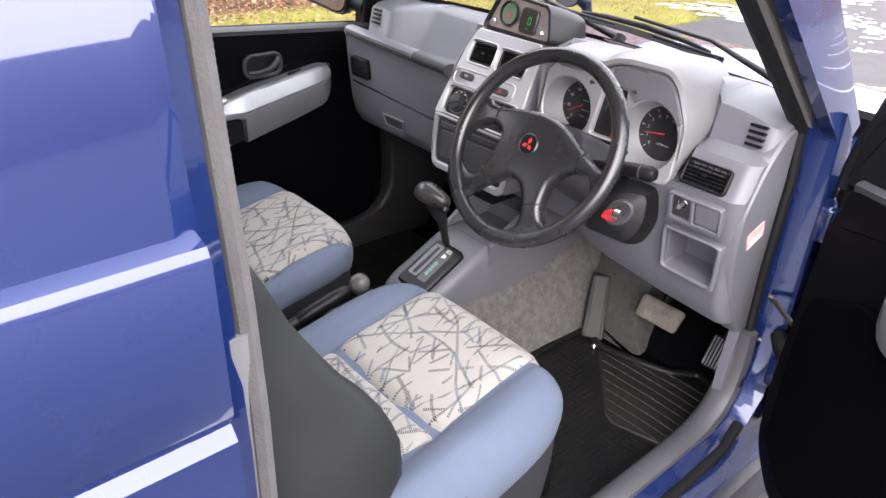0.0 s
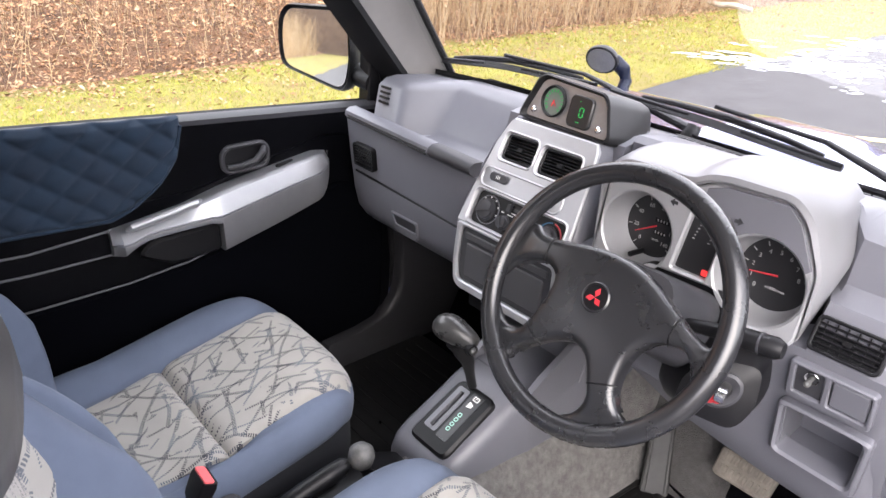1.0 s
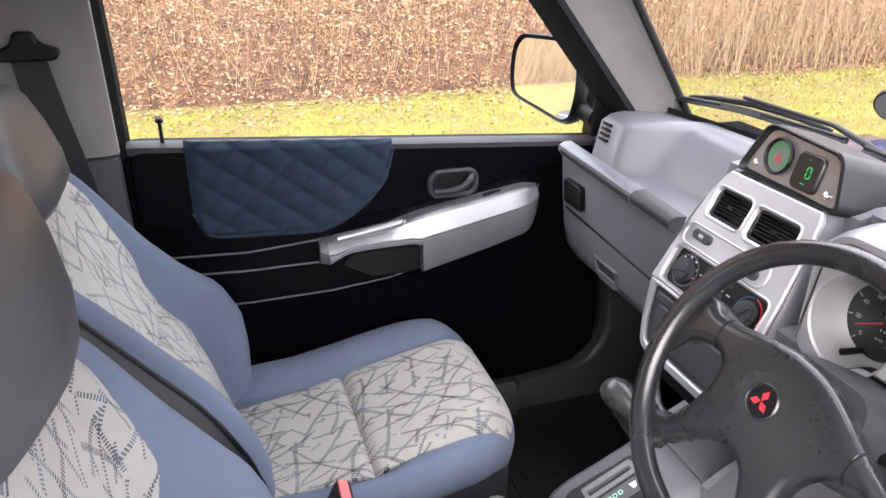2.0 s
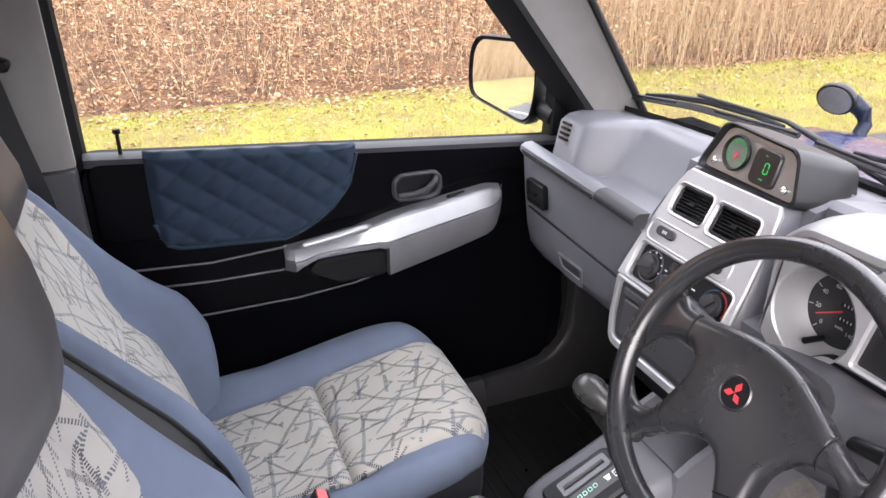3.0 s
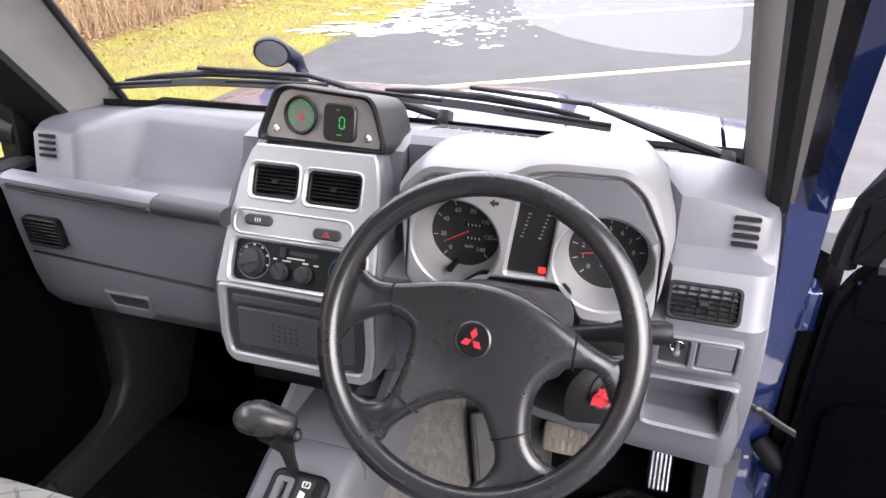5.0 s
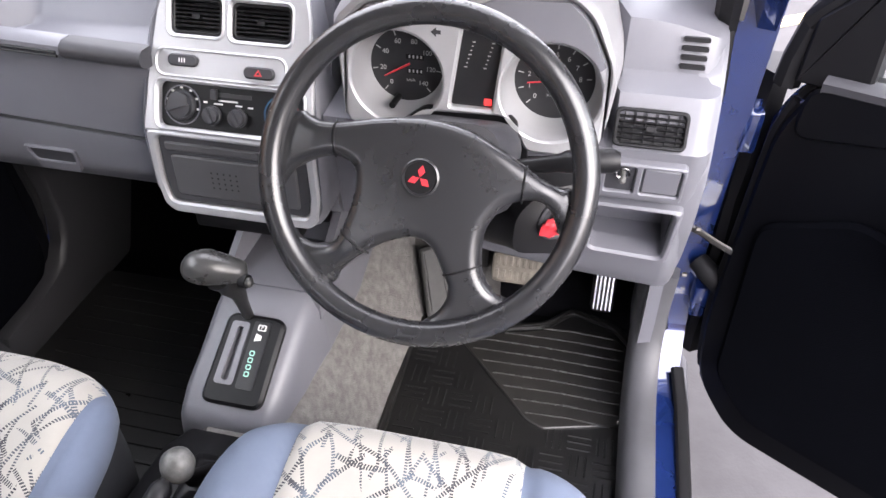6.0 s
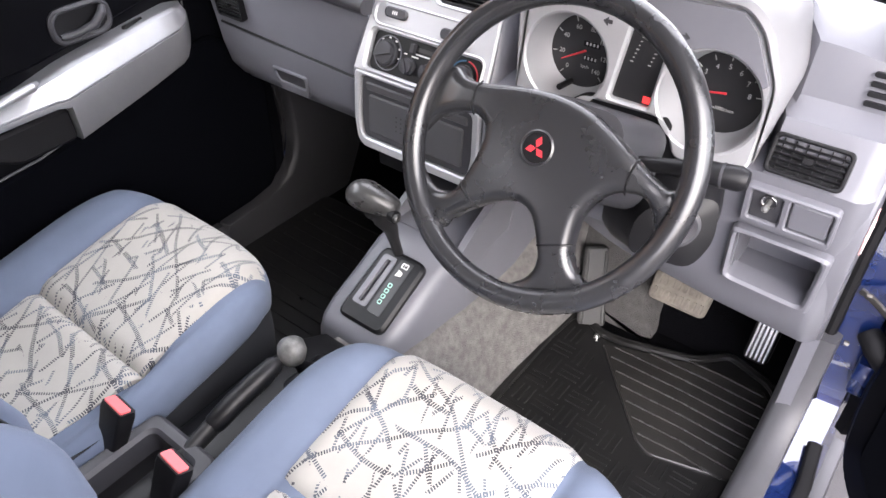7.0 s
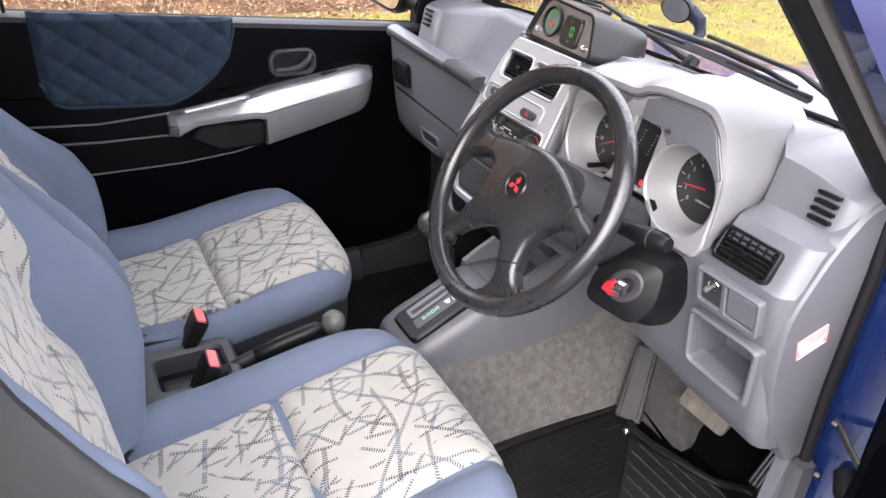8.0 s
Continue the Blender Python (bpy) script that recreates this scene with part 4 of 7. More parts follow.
def left_profile(x):
    k = min(1, max(0, (-0.44 - x) / 0.08))
    k = k * k * (3 - 2 * k)       # raised outer block
    led = lerp([(-0.6, 1.113), (-0.13, 1.097)], x)
    zf = 1.052 + 0.0 * k
    ty0, ty1 = 0.225, lerp([(0, 0.345), (1, 0.262)], k)
    ty2 = lerp([(0, 0.405), (1, 0.292)], k)
    return [(0.62, 0.78), (0.40, 0.795), (0.30, 0.805), (0.255, 0.825), (0.23, 0.86), (0.218, 0.91), (0.214, 0.945), (0.208, 0.99), (0.204, 1.035), (0.20, led - 0.034), (0.197, led - 0.022),
            (0.205, led - 0.006), (0.212, led - 0.012), (ty0, zf + 0.006), (0.24, zf), (ty1, zf + 0.002), (ty1 + 0.012, zf + 0.014), (ty2, 1.150), (ty2 + 0.02, 1.163), (ty2 + 0.06, 1.168), (top_edge(x) + 0.01, 1.160), (0.62, 1.06)]


solid_along("passenger_side", np.concatenate((np.linspace(-0.598, -0.52, 5), np.linspace(-0.515, -0.44, 14), np.linspace(-0.43, -0.155, 8))), left_profile, GREY, dash, "", 50)

# grab ledge with a dark inner end
bm = bmesh.new()
rings = []
for x in np.linspace(-0.562, -0.27, 12):
    z = lerp([(-0.6, 1.113), (-0.13, 1.097)], x)
    e = 0.6 if x < -0.585 else 1
    rings.append([(x, 0.197 + 0.0 * e, z - 0.022), (x, 0.180, z - 0.020), (x, 0.170, z - 0.009), (x, 0.172, z + 0.002), (x, 0.182, z + 0.008), (x, 0.200, z + 0.008), (x, 0.212, z - 0.002)])
loft(bm, rings)
part("grab_ledge", bm, GREY, dash)
bm = bmesh.new()
rings = []
for x in np.linspace(-0.27, -0.145, 7):
    z = lerp([(-0.6, 1.113), (-0.13, 1.097)], x)
    rings.append([(x, 0.197, z - 0.022), (x, 0.181, z - 0.02), (x, 0.172, z - 0.012), (x, 0.1705, z - 0.004), (x, 0.174, z + 0.003), (x, 0.183, z + 0.0075), (x, 0.205, z + 0.006)])
loft(bm, rings)
part("ledge_end", bm, GREY_DARK, dash)
bm = bmesh.new()
for dz in (-0.006, -0.012):
    tube(bm, [(x, 0.1695 + 0.0005, lerp([(-0.6, 1.113), (-0.13, 1.097)], x) + dz) for x in np.linspace(-0.55, -0.275, 8)], 0.0022, 6)
part("ledge_groove", bm, BLACK, dash)


def face_left(x, z):
    """Front of the passenger side at a height."""
    return lerp([(0.805, 0.30), (0.825, 0.255), (0.86, 0.23), (0.91, 0.218), (0.945, 0.214), (0.99, 0.208), (1.035, 0.204), (1.08, 0.20)], z)


def air_vent(parent, fn, w, h, slats, across=0, name="air_vent", frame_mat=None, deep=0.022):
    """Dark recessed outlet with separate slats."""
    bm = bmesh.new()
    plate(bm, rrect(0, 0, w, h, 0.008), fn, 0.02, [rrect(0, 0, w - 0.010, h - 0.010, 0.005)], front=-0.003, bevel=0.0015)
    v = part(name, bm, frame_mat or BLACK, parent)
    bm = bmesh.new()
    plate(bm, rrect(0, 0, w - 0.006, h - 0.006, 0.006), fn, deep + 0.008, front=deep)
    part("duct", bm, BLACK, v)
    for i in range(slats):
        b = -h / 2 + 0.008 + (h - 0.016) * (i + 0.5) / slats
        bm = bmesh.new()
        e = min(0.012, deep - 0.001)
        pts = [(-0.002, 0.001), (-0.001, 0.002), (e, -0.0012), (e, -0.0022), (-0.0015, -0.0005)]
        loft(bm, [[fn(a, b + q, d) for d, q in pts] for a in (-w / 2 + 0.005, w / 2 - 0.005)])
        part("slat", bm, BLACK, v)
    for i in range(across):
        a = -w / 2 + (w - 0.01) * (i + 0.5) / across + 0.005
        bm = bmesh.new()
        loft(bm, [[fn(a - 0.0008, b, deep - 0.005), fn(a + 0.0008, b, deep - 0.005), fn(a + 0.0008, b, deep), fn(a - 0.0008, b, deep)] for b in (-h / 2 + 0.006, h / 2 - 0.006)])
        part("louvre", bm, BLACK, v)
    bm = bmesh.new()
    plate(bm, rrect(0, 0, 0.012, 0.006, 0.002), fn, 0.004, front=-0.006)
    part("thumb_tab", bm, BLACK, v)
    return v


fn = frame_of((-0.529, 0.197, 1.006), (1, 0, 0), (0, -0.09, 1))
air_vent(dash, fn, 0.078, 0.057, 6, deep=0.0075)
# defroster slots of the outer corners
for o, u in (((-0.566, 0.283, 1.132), (1, 0.0, 0)), ((0.590, 0.2665, 1.133), (1, 0, 0))):
    fn = frame_of(o, u, (0, 0.25 if o[0] < 0 else 0.2, 1))
    for i in range(4):
        bm = bmesh.new()
        plate(bm, rrect(0, -0.017 + 0.0115 * i, 0.032, 0.0058, 0.002), fn, 0.006, front=-0.0012)
        part("defroster_slot", bm, BLACK, dash)

# glove box lid with its latch
fn = frame_of((-0.385, 0.0, 0.0), (1, 0, 0), (0, 0, 1))
bm = bmesh.new()
def lid(u, v):
    top = lerp([(-0.575, 0.955), (-0.19, 0.935)], u)
    z = 0.81 + (top - 0.81) * v
    return (u, face_left(u, z) - 0.005, z)
grid(bm, lid, np.linspace(-0.565, -0.185, 14), np.linspace(0.03, 1, 12), thick=(0, 0.012, 0))
lid_ob = part("glove_box_lid", bm, GREY, dash)
bm = bmesh.new()
def seam(u):
    z = lerp([(-0.575, 0.957), (-0.19, 0.937)], u)
    return (u, face_left(u, z) - 0.0012, z)
tube(bm, [seam(u) for u in np.linspace(-0.58, -0.17, 12)], 0.003, 6)
part("lid_gap", bm, BLACK, dash)
fn = frame_of((-0.397, face_left(0, 0.873) - 0.006, 0.873), (1, 0, 0), (0, -0.28, 1))
bm = bmesh.new()
plate(bm, rounded([(-0.049, 0.026), (0.049, 0.026), (0.045, 0.0), (0.036, -0.028), (-0.036, -0.028), (-0.045, 0.0)], 0.006), fn, 0.006, [rounded([(-0.043, 0.022), (0.043, 0.022), (0.037, -0.006), (-0.037, -0.006)], 0.006)], front=-0.004, bevel=0.0015)
latch = part("latch", bm, GREY, lid_ob)
bm = bmesh.new()
plate(bm, rrect(0, 0.008, 0.080, 0.029, 0.004), fn, 0.003, front=-0.0005)
part("latch_recess", bm, GREY_DARK, lid_ob)

# centre core behind the stack
def core_profile(x):
    return [(0.62, 0.80), (0.30, 0.81), (0.225, 0.835), (0.215, 0.86), (0.215, 0.99), (0.225, 1.02), (0.290, 1.165), (0.296, 1.184), (0.34, 1.192), (0.43, 1.182), (top_edge(x) + 0.01, 1.162), (0.62, 1.06)]


solid_along("centre_core", np.linspace(-0.168, 0.105, 5), core_profile, GREY, dash)

# right of the stack, up to the instrument hood
def right_profile(x):
    k = min(1, max(0, (x - 0.475) / 0.03))        # outer vent block
    e = max(0, (x - 0.612) / 0.03)
    drop = 0.02 * max(0, (x - 0.5) / 0.12) ** 2
    z0 = lerp([(0.10, 0.845), (0.22, 0.80), (0.32, 0.765), (0.48, 0.745), (0.62, 0.735)], x)
    f = [(0.62, z0 + 0.02), (0.42, z0 + 0.01), (0.30, z0), (0.255, z0 + 0.012), (0.232, z0 + 0.05), (0.225, 0.838), (0.2245, 0.842), (0.211, 0.932), (0.2105, 0.936), (0.202, 0.965), (0.192, 1.01), (0.190, 1.03)]
    if 0.497 < x < 0.603:
        f[6], f[7] = (0.29, 0.846), (0.28, 0.928)
    mid = [(lerp([(0, 0.30), (1, 0.20)], k), 1.04), (lerp([(0, 0.302), (1, 0.217)], k), 1.083), (lerp([(0, 0.303), (1, 0.225)], k), 1.093), (lerp([(0, 0.304), (1, 0.255)], k), 1.098), (lerp([(0, 0.305), (1, 0.266)], k), 1.106),
           (lerp([(0, 0.308), (1, 0.276)], k), 1.155 - drop), (lerp([(0, 0.312), (1, 0.283)], k), lerp([(0, 1.192), (1, 1.168)], k) - drop), (lerp([(0, 0.325), (1, 0.30)], k), lerp([(0, 1.202), (1, 1.176)], k) - drop), (0.40, 1.188 - drop), (top_edge(x) + 0.01, 1.162 - drop), (0.62, 1.06)]
    return [(y + 0.05 * e * e, z) for y, z in f + mid]


solid_along("driver_side", np.concatenate((np.linspace(0.108, 0.455, 10), (0.470, 0.480, 0.490, 0.4965, 0.4975, 0.505, 0.52), np.linspace(0.54, 0.595, 3), (0.6025, 0.6035, 0.612, 0.622, 0.630))), right_profile, GREY, dash, "", 30)
# end cheek of the dashboard
bm = bmesh.new()
ck = rounded([(0.25, 0.80), (0.215, 0.90), (0.205, 1.00), (0.25, 1.09), (0.305, 1.15), (0.40, 1.15), (0.42, 0.70), (0.33, 0.69)], 0.03)
loft(bm, [[(0.600, y, z) for y, z in ck], [(0.628, y, z) for y, z in ck], [(0.634, 0.31 + (y - 0.31) * 0.96, 0.93 + (z - 0.93) * 0.97) for y, z in ck]])
part("end_cheek", bm, GREY, dash)
# warning sticker on the cheek
fn = frame_of((0.6355, 0.272, 0.949), (0.0, 0.9, 0.28), (0, -0.30, 1))
bm = bmesh.new()
plate(bm, rrect(0, 0, 0.058, 0.034, 0.002), fn, 0.001, front=-0.0006)
stick = tagged(part("warning_sticker", bm, material("pinkish_paper", (0.62, 0.42, 0.42), 0.6, second=(0.6, 0.3, 0.3), scale=60)), "small red and white warning sticker", "sticker")
bm = bmesh.new()
plate(bm, rrect(0, -0.0075, 0.057, 0.017, 0.001), fn, 0.001, front=-0.0012)
part("red_band", bm, material("faded_red_print", (0.62, 0.13, 0.16), 0.6, second=(0.6, 0.3, 0.3), scale=90), stick)
for i, wd in enumerate((0.05, 0.044, 0.052)):
    bm = bmesh.new()
    plate(bm, rrect(-0.002, -0.0015 - i * 0.0055, wd, 0.0018, 0.0004), fn, 0.0004, front=-0.0018)
    part("print_bar", bm, WHITE, stick)

# defroster slit along the top
bm = bmesh.new()
tube(bm, [(x, top_edge(x) - 0.075, 1.1895 - 0.012 * max(0, x - 0.3)) for x in np.linspace(0.12, 0.45, 8)], 0.004, 6, squash=0.3)
part("screen_slit", bm, BLACK, dash)
bm = bmesh.new()
grid(bm, lambda u, v: (u, top_edge(u) - 0.004 + 0.03 * v, 1.163 + 0.012 * (1 - v) - 0.02 * max(0, (u - 0.5) / 0.12) ** 2), np.linspace(-0.57, 0.6, 21), np.linspace(0, 1, 3), thick=(0, 0, -0.012))
part("screen_foot_gasket", bm, RUBBER, dash)

# dashed screen outlet along the windscreen foot
for i in range(20):
    x = 0.115 + 0.0195 * i
    y = top_edge(x) - 0.045
    drop = 0.02 * max(0, (x - 0.5) / 0.12) ** 2
    z = 1.188 - 0.026 * (y - 0.40) / (top_edge(x) + 0.01 - 0.40) - drop
    bm = bmesh.new()
    box(bm, (x - 0.0075, y - 0.003, z - 0.004), (x + 0.0075, y + 0.003, z + 0.002))
    part("outlet_slot", bm, BLACK, dash)

# ---- centre stack ----
CX = -0.033
up = frame_of((CX, 0.163, 0.99), (1, 0, 0), (0, 0.087, 0.177))
low = frame_of((CX, 0.152, 0.857), (1, 0, 0), (0, 0.011, 0.133))
UP, LOW = 0.221, 0.1335
bm = bmesh.new()
outer = [(-0.131, 0.0), (0.131, 0.0), (0.128, 0.08), (0.120, UP - 0.05), (0.113, UP - 0.012), (0.106, UP), (-0.088, UP), (-0.097, UP - 0.010), (-0.111, UP - 0.05), (-0.125, 0.08)]
holes = [rrect(-0.051, 0.165, 0.078, 0.050, 0.008), rrect(0.047, 0.163, 0.088, 0.050, 0.008), rrect(0.002, 0.0405, 0.222, 0.064, 0.010)]
plate(bm, outer, up, 0.055, holes, bevel=0.003)
stack = part("centre_panel", bm, SILVER, dash, "silver centre panel", 30)
bm = bmesh.new()
outer = rounded([(-0.131, LOW), (-0.133, 0.05), (-0.126, 0.006), (-0.112, -0.006), (0.112, -0.006), (0.126, 0.006), (0.133, 0.05), (0.131, LOW)], 0.012)
plate(bm, outer, low, 0.03, [rounded([(-0.117, LOW - 0.008), (-0.119, 0.05), (-0.113, 0.012), (0.113, 0.012), (0.119, 0.05), (0.117, LOW - 0.008)], 0.012)], bevel=0.003)
lowp = part("lower_surround", bm, SILVER, dash, "silver surround", 30)
# grey cheek that borders the panel
for s in (-1, 1):
    bm = bmesh.new()
    w = lambda t: lerp([(0, 0.124), (0.03, 0.132), (0.08, 0.137), (0.35, 0.139), (0.5, 0.136), (0.8, 0.126), (0.95, 0.112 if s > 0 else 0.098), (1, 0.106 if s > 0 else 0.09)], t)
    rings = []
    for t in np.linspace(0, 1, 12):
        p = low(0, t / 0.4 * LOW, 0) if t < 0.4 else up(0, (t - 0.4) / 0.6 * UP, 0)
        x = CX + s * w(t)
        rings.append([(x - s * 0.012, p.y + 0.010, p.z), (x - s * 0.003, p.y + 0.006, p.z), (x + s * 0.003, p.y + 0.012, p.z), (x + s * 0.006, p.y + 0.03, p.z), (x + s * 0.006, 0.40, p.z), (x - s * 0.012, 0.40, p.z)])
    loft(bm, rings)
    part("stack_cheek", bm, GREY, dash)
# vents
for a, b, w in ((-0.051, 0.165, 0.078), (0.047, 0.163, 0.088)):
    fn = frame_of(up(a, b, 0.008), up(1, 0) - up(0, 0), up(0, 1) - up(0, 0))
    air_vent(stack, fn, w, 0.050, 6)
# raised rims round the vents and the switch row
for a, b, w, h, r in ((-0.051, 0.165, 0.078, 0.050, 0.010), (0.047, 0.163, 0.088, 0.050, 0.010), (-0.012, 0.1, 0.190, 0.030, 0.012), (0.002, 0.0405, 0.222, 0.064, 0.011)):
    bm = bmesh.new()
    plate(bm, rrect(a, b, w + 0.012, h + 0.012, r + 0.003), up, 0.003, [rrect(a, b, w + 0.003, h + 0.003, r)], front=-0.0024, bevel=0.0022)
    part("raised_rim", bm, SILVER, stack)
# switches between vents and heater panel
for a, b, hazard in ((-0.068, 0.104, False), (0.048, 0.096, True)):
    bm = bmesh.new()
    plate(bm, rrect(a, b, 0.046, 0.017, 0.008), up, 0.004, front=-0.005, bevel=0.002)
    sw = part("switch", bm, GREY_DARK, stack)
    bm = bmesh.new()
    if hazard:
        plate(bm, [(a - 0.006, b - 0.004), (a + 0.006, b - 0.004), (a, b + 0.005)], up, 0.0004, [[(a - 0.0032, b - 0.0022), (a + 0.0032, b - 0.0022), (a, b + 0.0022)]], front=-0.0058)
        part("hazard_mark", bm, RED, sw)
    else:
        for i in range(3):
            plate(bm, rrect(a - 0.004 + i * 0.004, b, 0.0012, 0.006, 0.0003), up, 0.0004, front=-0.0058)
        part("heater_mark", bm, WHITE, sw)
# heater panel
bm = bmesh.new()
plate(bm, rrect(0.002, 0.0405, 0.224, 0.066, 0.008), up, 0.030, front=0.012)
heater = part("heater_panel", bm, BLACK, stack, "black heater control panel")


def knob(parent, fn, a, b, r, h, mat, turn=0.0, name="knob"):
    bm = bmesh.new()
    rings = []
    for s, d in ((1.0, 0.0), (1.0, -h * 0.35), (0.86, -h * 0.45), (0.82, -h * 0.95), (0.7, -h)):
        rings.append([fn(a + r * s * math.cos(q), b + r * s * math.sin(q), d) for q in np.arange(28) * 2 * math.pi / 28])
    loft(bm, rings)
    k = part(name, bm, mat, parent)
    bm = bmesh.new()
    c, s = math.cos(turn), math.sin(turn)
    quad = [(-0.18, -0.8), (0.18, -0.8), (0.18, 0.8), (-0.18, 0.8)]
    loft(bm, [[fn(a + r * (x * c - y * s), b + r * (x * s + y * c), d) for x, y in quad] for d in (-h * 0.4, -h * 1.25)])
    part("grip", bm, mat, k)
    return k


fnh = frame_of(up(0, 0, 0.012), up(1, 0) - up(0, 0), up(0, 1) - up(0, 0))
bm = bmesh.new()
plate(bm, disc2(-0.076, 0.0405, 0.0285, 40), fnh, 0.001, [disc2(-0.076, 0.0405, 0.0268, 40)], front=-0.0015)
part("dial_ring", bm, GREY, heater)
knob(heater, fnh, -0.076, 0.0405, 0.022, 0.014, GREY_DARK, 1.9)
for i in range(7):
    q = radians(200 - 35 * i)
    bm = bmesh.new()
    plate(bm, rrect(-0.076 + 0.0247 * math.cos(q), 0.0405 + 0.0247 * math.sin(q), 0.004, 0.003, 0.0005), fnh, 0.0004, front=-0.0008)
    part("dial_mark", bm, WHITE, heater)
for a in (-0.028, 0.012):
    knob(heater, fnh, a, 0.030, 0.014, 0.013, GREY_DARK, 0.5)
bm = bmesh.new()
plate(bm, rrect(0.0, 0.060, 0.062, 0.006, 0.001), fnh, 0.004, front=-0.0006)
part("slider_slot", bm, DIAL, heater)
bm = bmesh.new()
plate(bm, rrect(-0.025, 0.060, 0.008, 0.014, 0.001), fnh, 0.004, front=-0.008)
part("slider", bm, GREY_DARK, heater)
for a, b, w in ((-0.04, 0.048, 0.006), (-0.02, 0.047, 0.014), (0.012, 0.047, 0.010), (0.03, 0.046, 0.008), (-0.005, 0.052, 0.03)):
    bm = bmesh.new()
    plate(bm, rrect(a, b, w, 0.0022, 0.0004), fnh, 0.0004, front=-0.0006)
    part("legend_bar", bm, WHITE, heater)
knob(heater, fnh, 0.078, 0.0405, 0.020, 0.014, GREY_DARK, -0.6)
for q0, q1, mt in ((95, 200, "cool"), (-20, 85, "warm")):
    bm = bmesh.new()
    ar = [(0.078 + r * math.cos(radians(q)), 0.0405 + r * math.sin(radians(q))) for r, qs in ((0.0272, np.linspace(q0, q1, 12)), (0.0250, np.linspace(q1, q0, 12))) for q in qs]
    plate(bm, ar, fnh, 0.0005, front=-0.0008)
    part("temperature_arc", bm, material("blue_print", (0.02, 0.10, 0.2), 0.5) if mt == "cool" else RED, heater)
# lower pocket lid
bm = bmesh.new()
plate(bm, rounded([(-0.115, LOW - 0.010), (-0.117, 0.05), (-0.111, 0.014), (0.111, 0.014), (0.117, 0.05), (0.115, LOW - 0.010)], 0.010), low, 0.02, front=0.006)
LID = material("mid_grey_lid_plastic", (0.062, 0.062, 0.067), 0.5, spec=0.4, scale=6, fine=700, bump=0.3, depth=0.0006)
pocket = part("pocket_lid", bm, GREY_DARK, dash)
bm = bmesh.new()
plate(bm, rrect(0, 0.060, 0.20, 0.068, 0.004), low, 0.006, front=0.0025, bevel=0.002)
part("lid_panel", bm, LID, pocket)
bm = bmesh.new()
plate(bm, rrect(0, 0.108, 0.214, 0.014, 0.004), low, 0.006, front=0.003, bevel=0.002)
part("lid_rail", bm, LID, pocket)
for i in range(5):
    for j in range(4):
        bm = bmesh.new()
        plate(bm, disc2(-0.036 + i * 0.010, 0.072 - j * 0.0085, 0.0016, 8), low, 0.001, front=0.0012)
        part("grille_dot", bm, BLACK, pocket)
# small tray under the stack
bm = bmesh.new()
box(bm, (CX - 0.09, 0.165, 0.815), (CX + 0.09, 0.30, 0.845), 0.006)
part("under_tray", bm, BLACK, dash)


# ---- altimeter pod on top ----
pod = thing("gauge_pod", "grey pod with green-lit round gauge and digital display", "gauge pod", (-0.02, 0.32, 1.19))
fp = frame_of((-0.022, 0.277, 1.188), (1, -0.06, 0.0), (0.0, 0.26, 1))
shape = rounded([(-0.104, 0.0), (0.104, 0.0), (0.106, 0.012), (0.088, 0.066), (0.076, 0.078), (-0.062, 0.084), (-0.078, 0.076), (-0.104, 0.012)], 0.008)
bm = bmesh.new()
rings = []
for s, d in ((0.94, 0.004), (1.0, -0.006), (1.05, -0.004), (1.06, 0.02), (1.05, 0.07), (0.98, 0.11), (0.86, 0.14)):
    rings.append([fp(a * s, 0.036 + (b - 0.036) * s, d) for a, b in shape])
loft(bm, rings)
part("shell", bm, POD, pod)
bm = bmesh.new()
plate(bm, [(a * 0.93, 0.036 + (b - 0.036) * 0.88) for a, b in shape], fp, 0.008, front=0.002)
part("face_plate", bm, material("brushed_grey_plate", (0.34, 0.34, 0.345), 0.32, metal=0.6, scale=30), pod)
bm = bmesh.new()
loft(bm, [[fp(-0.034 + a, 0.042 + b, d) for a, b in disc2(0, 0, r, 36)] for r, d in ((0.0275, 0.001), (0.0295, -0.004), (0.027, -0.007), (0.0245, -0.004), (0.0245, 0.0))], caps=True)
gauge = part("round_gauge", bm, BLACK, pod)
bm = bmesh.new()
plate(bm, disc2(-0.034, 0.042, 0.0246, 36), fp, 0.001, front=-0.0012)
part("dial", bm, material("grey_green_dial", (0.16, 0.18, 0.16), 0.5, scale=60), gauge)
for i in range(14):
    q = radians(225 - i * 20.8)
    bm = bmesh.new()
    c, s = math.cos(q), math.sin(q)
    quad = [(0.0165, -0.0006), (0.0215, -0.0009), (0.0215, 0.0009), (0.0165, 0.0006)]
    plate(bm, [(-0.034 + x * c - y * s, 0.042 + x * s + y * c) for x, y in quad], fp, 0.0004, front=-0.0018)
    part("green_mark", bm, GREEN_LED, gauge)
for q, mt in ((250, RED_LED), (310, RED)):
    q = radians(q)
    c, s = math.cos(q), math.sin(q)
    bm = bmesh.new()
    plate(bm, [(-0.034 + x * c - y * s, 0.042 + x * s + y * c) for x, y in ((-0.002, -0.0006), (0.010, -0.0003), (0.010, 0.0003), (-0.002, 0.0006))], fp, 0.0005, front=-0.003)
    part("needle", bm, mt, gauge)
bm = bmesh.new()
plate(bm, rrect(0.032, 0.037, 0.054, 0.056, 0.010), fp, 0.006, front=-0.004, bevel=0.002)
disp = part("display", bm, DIAL, pod, "black digital display window")
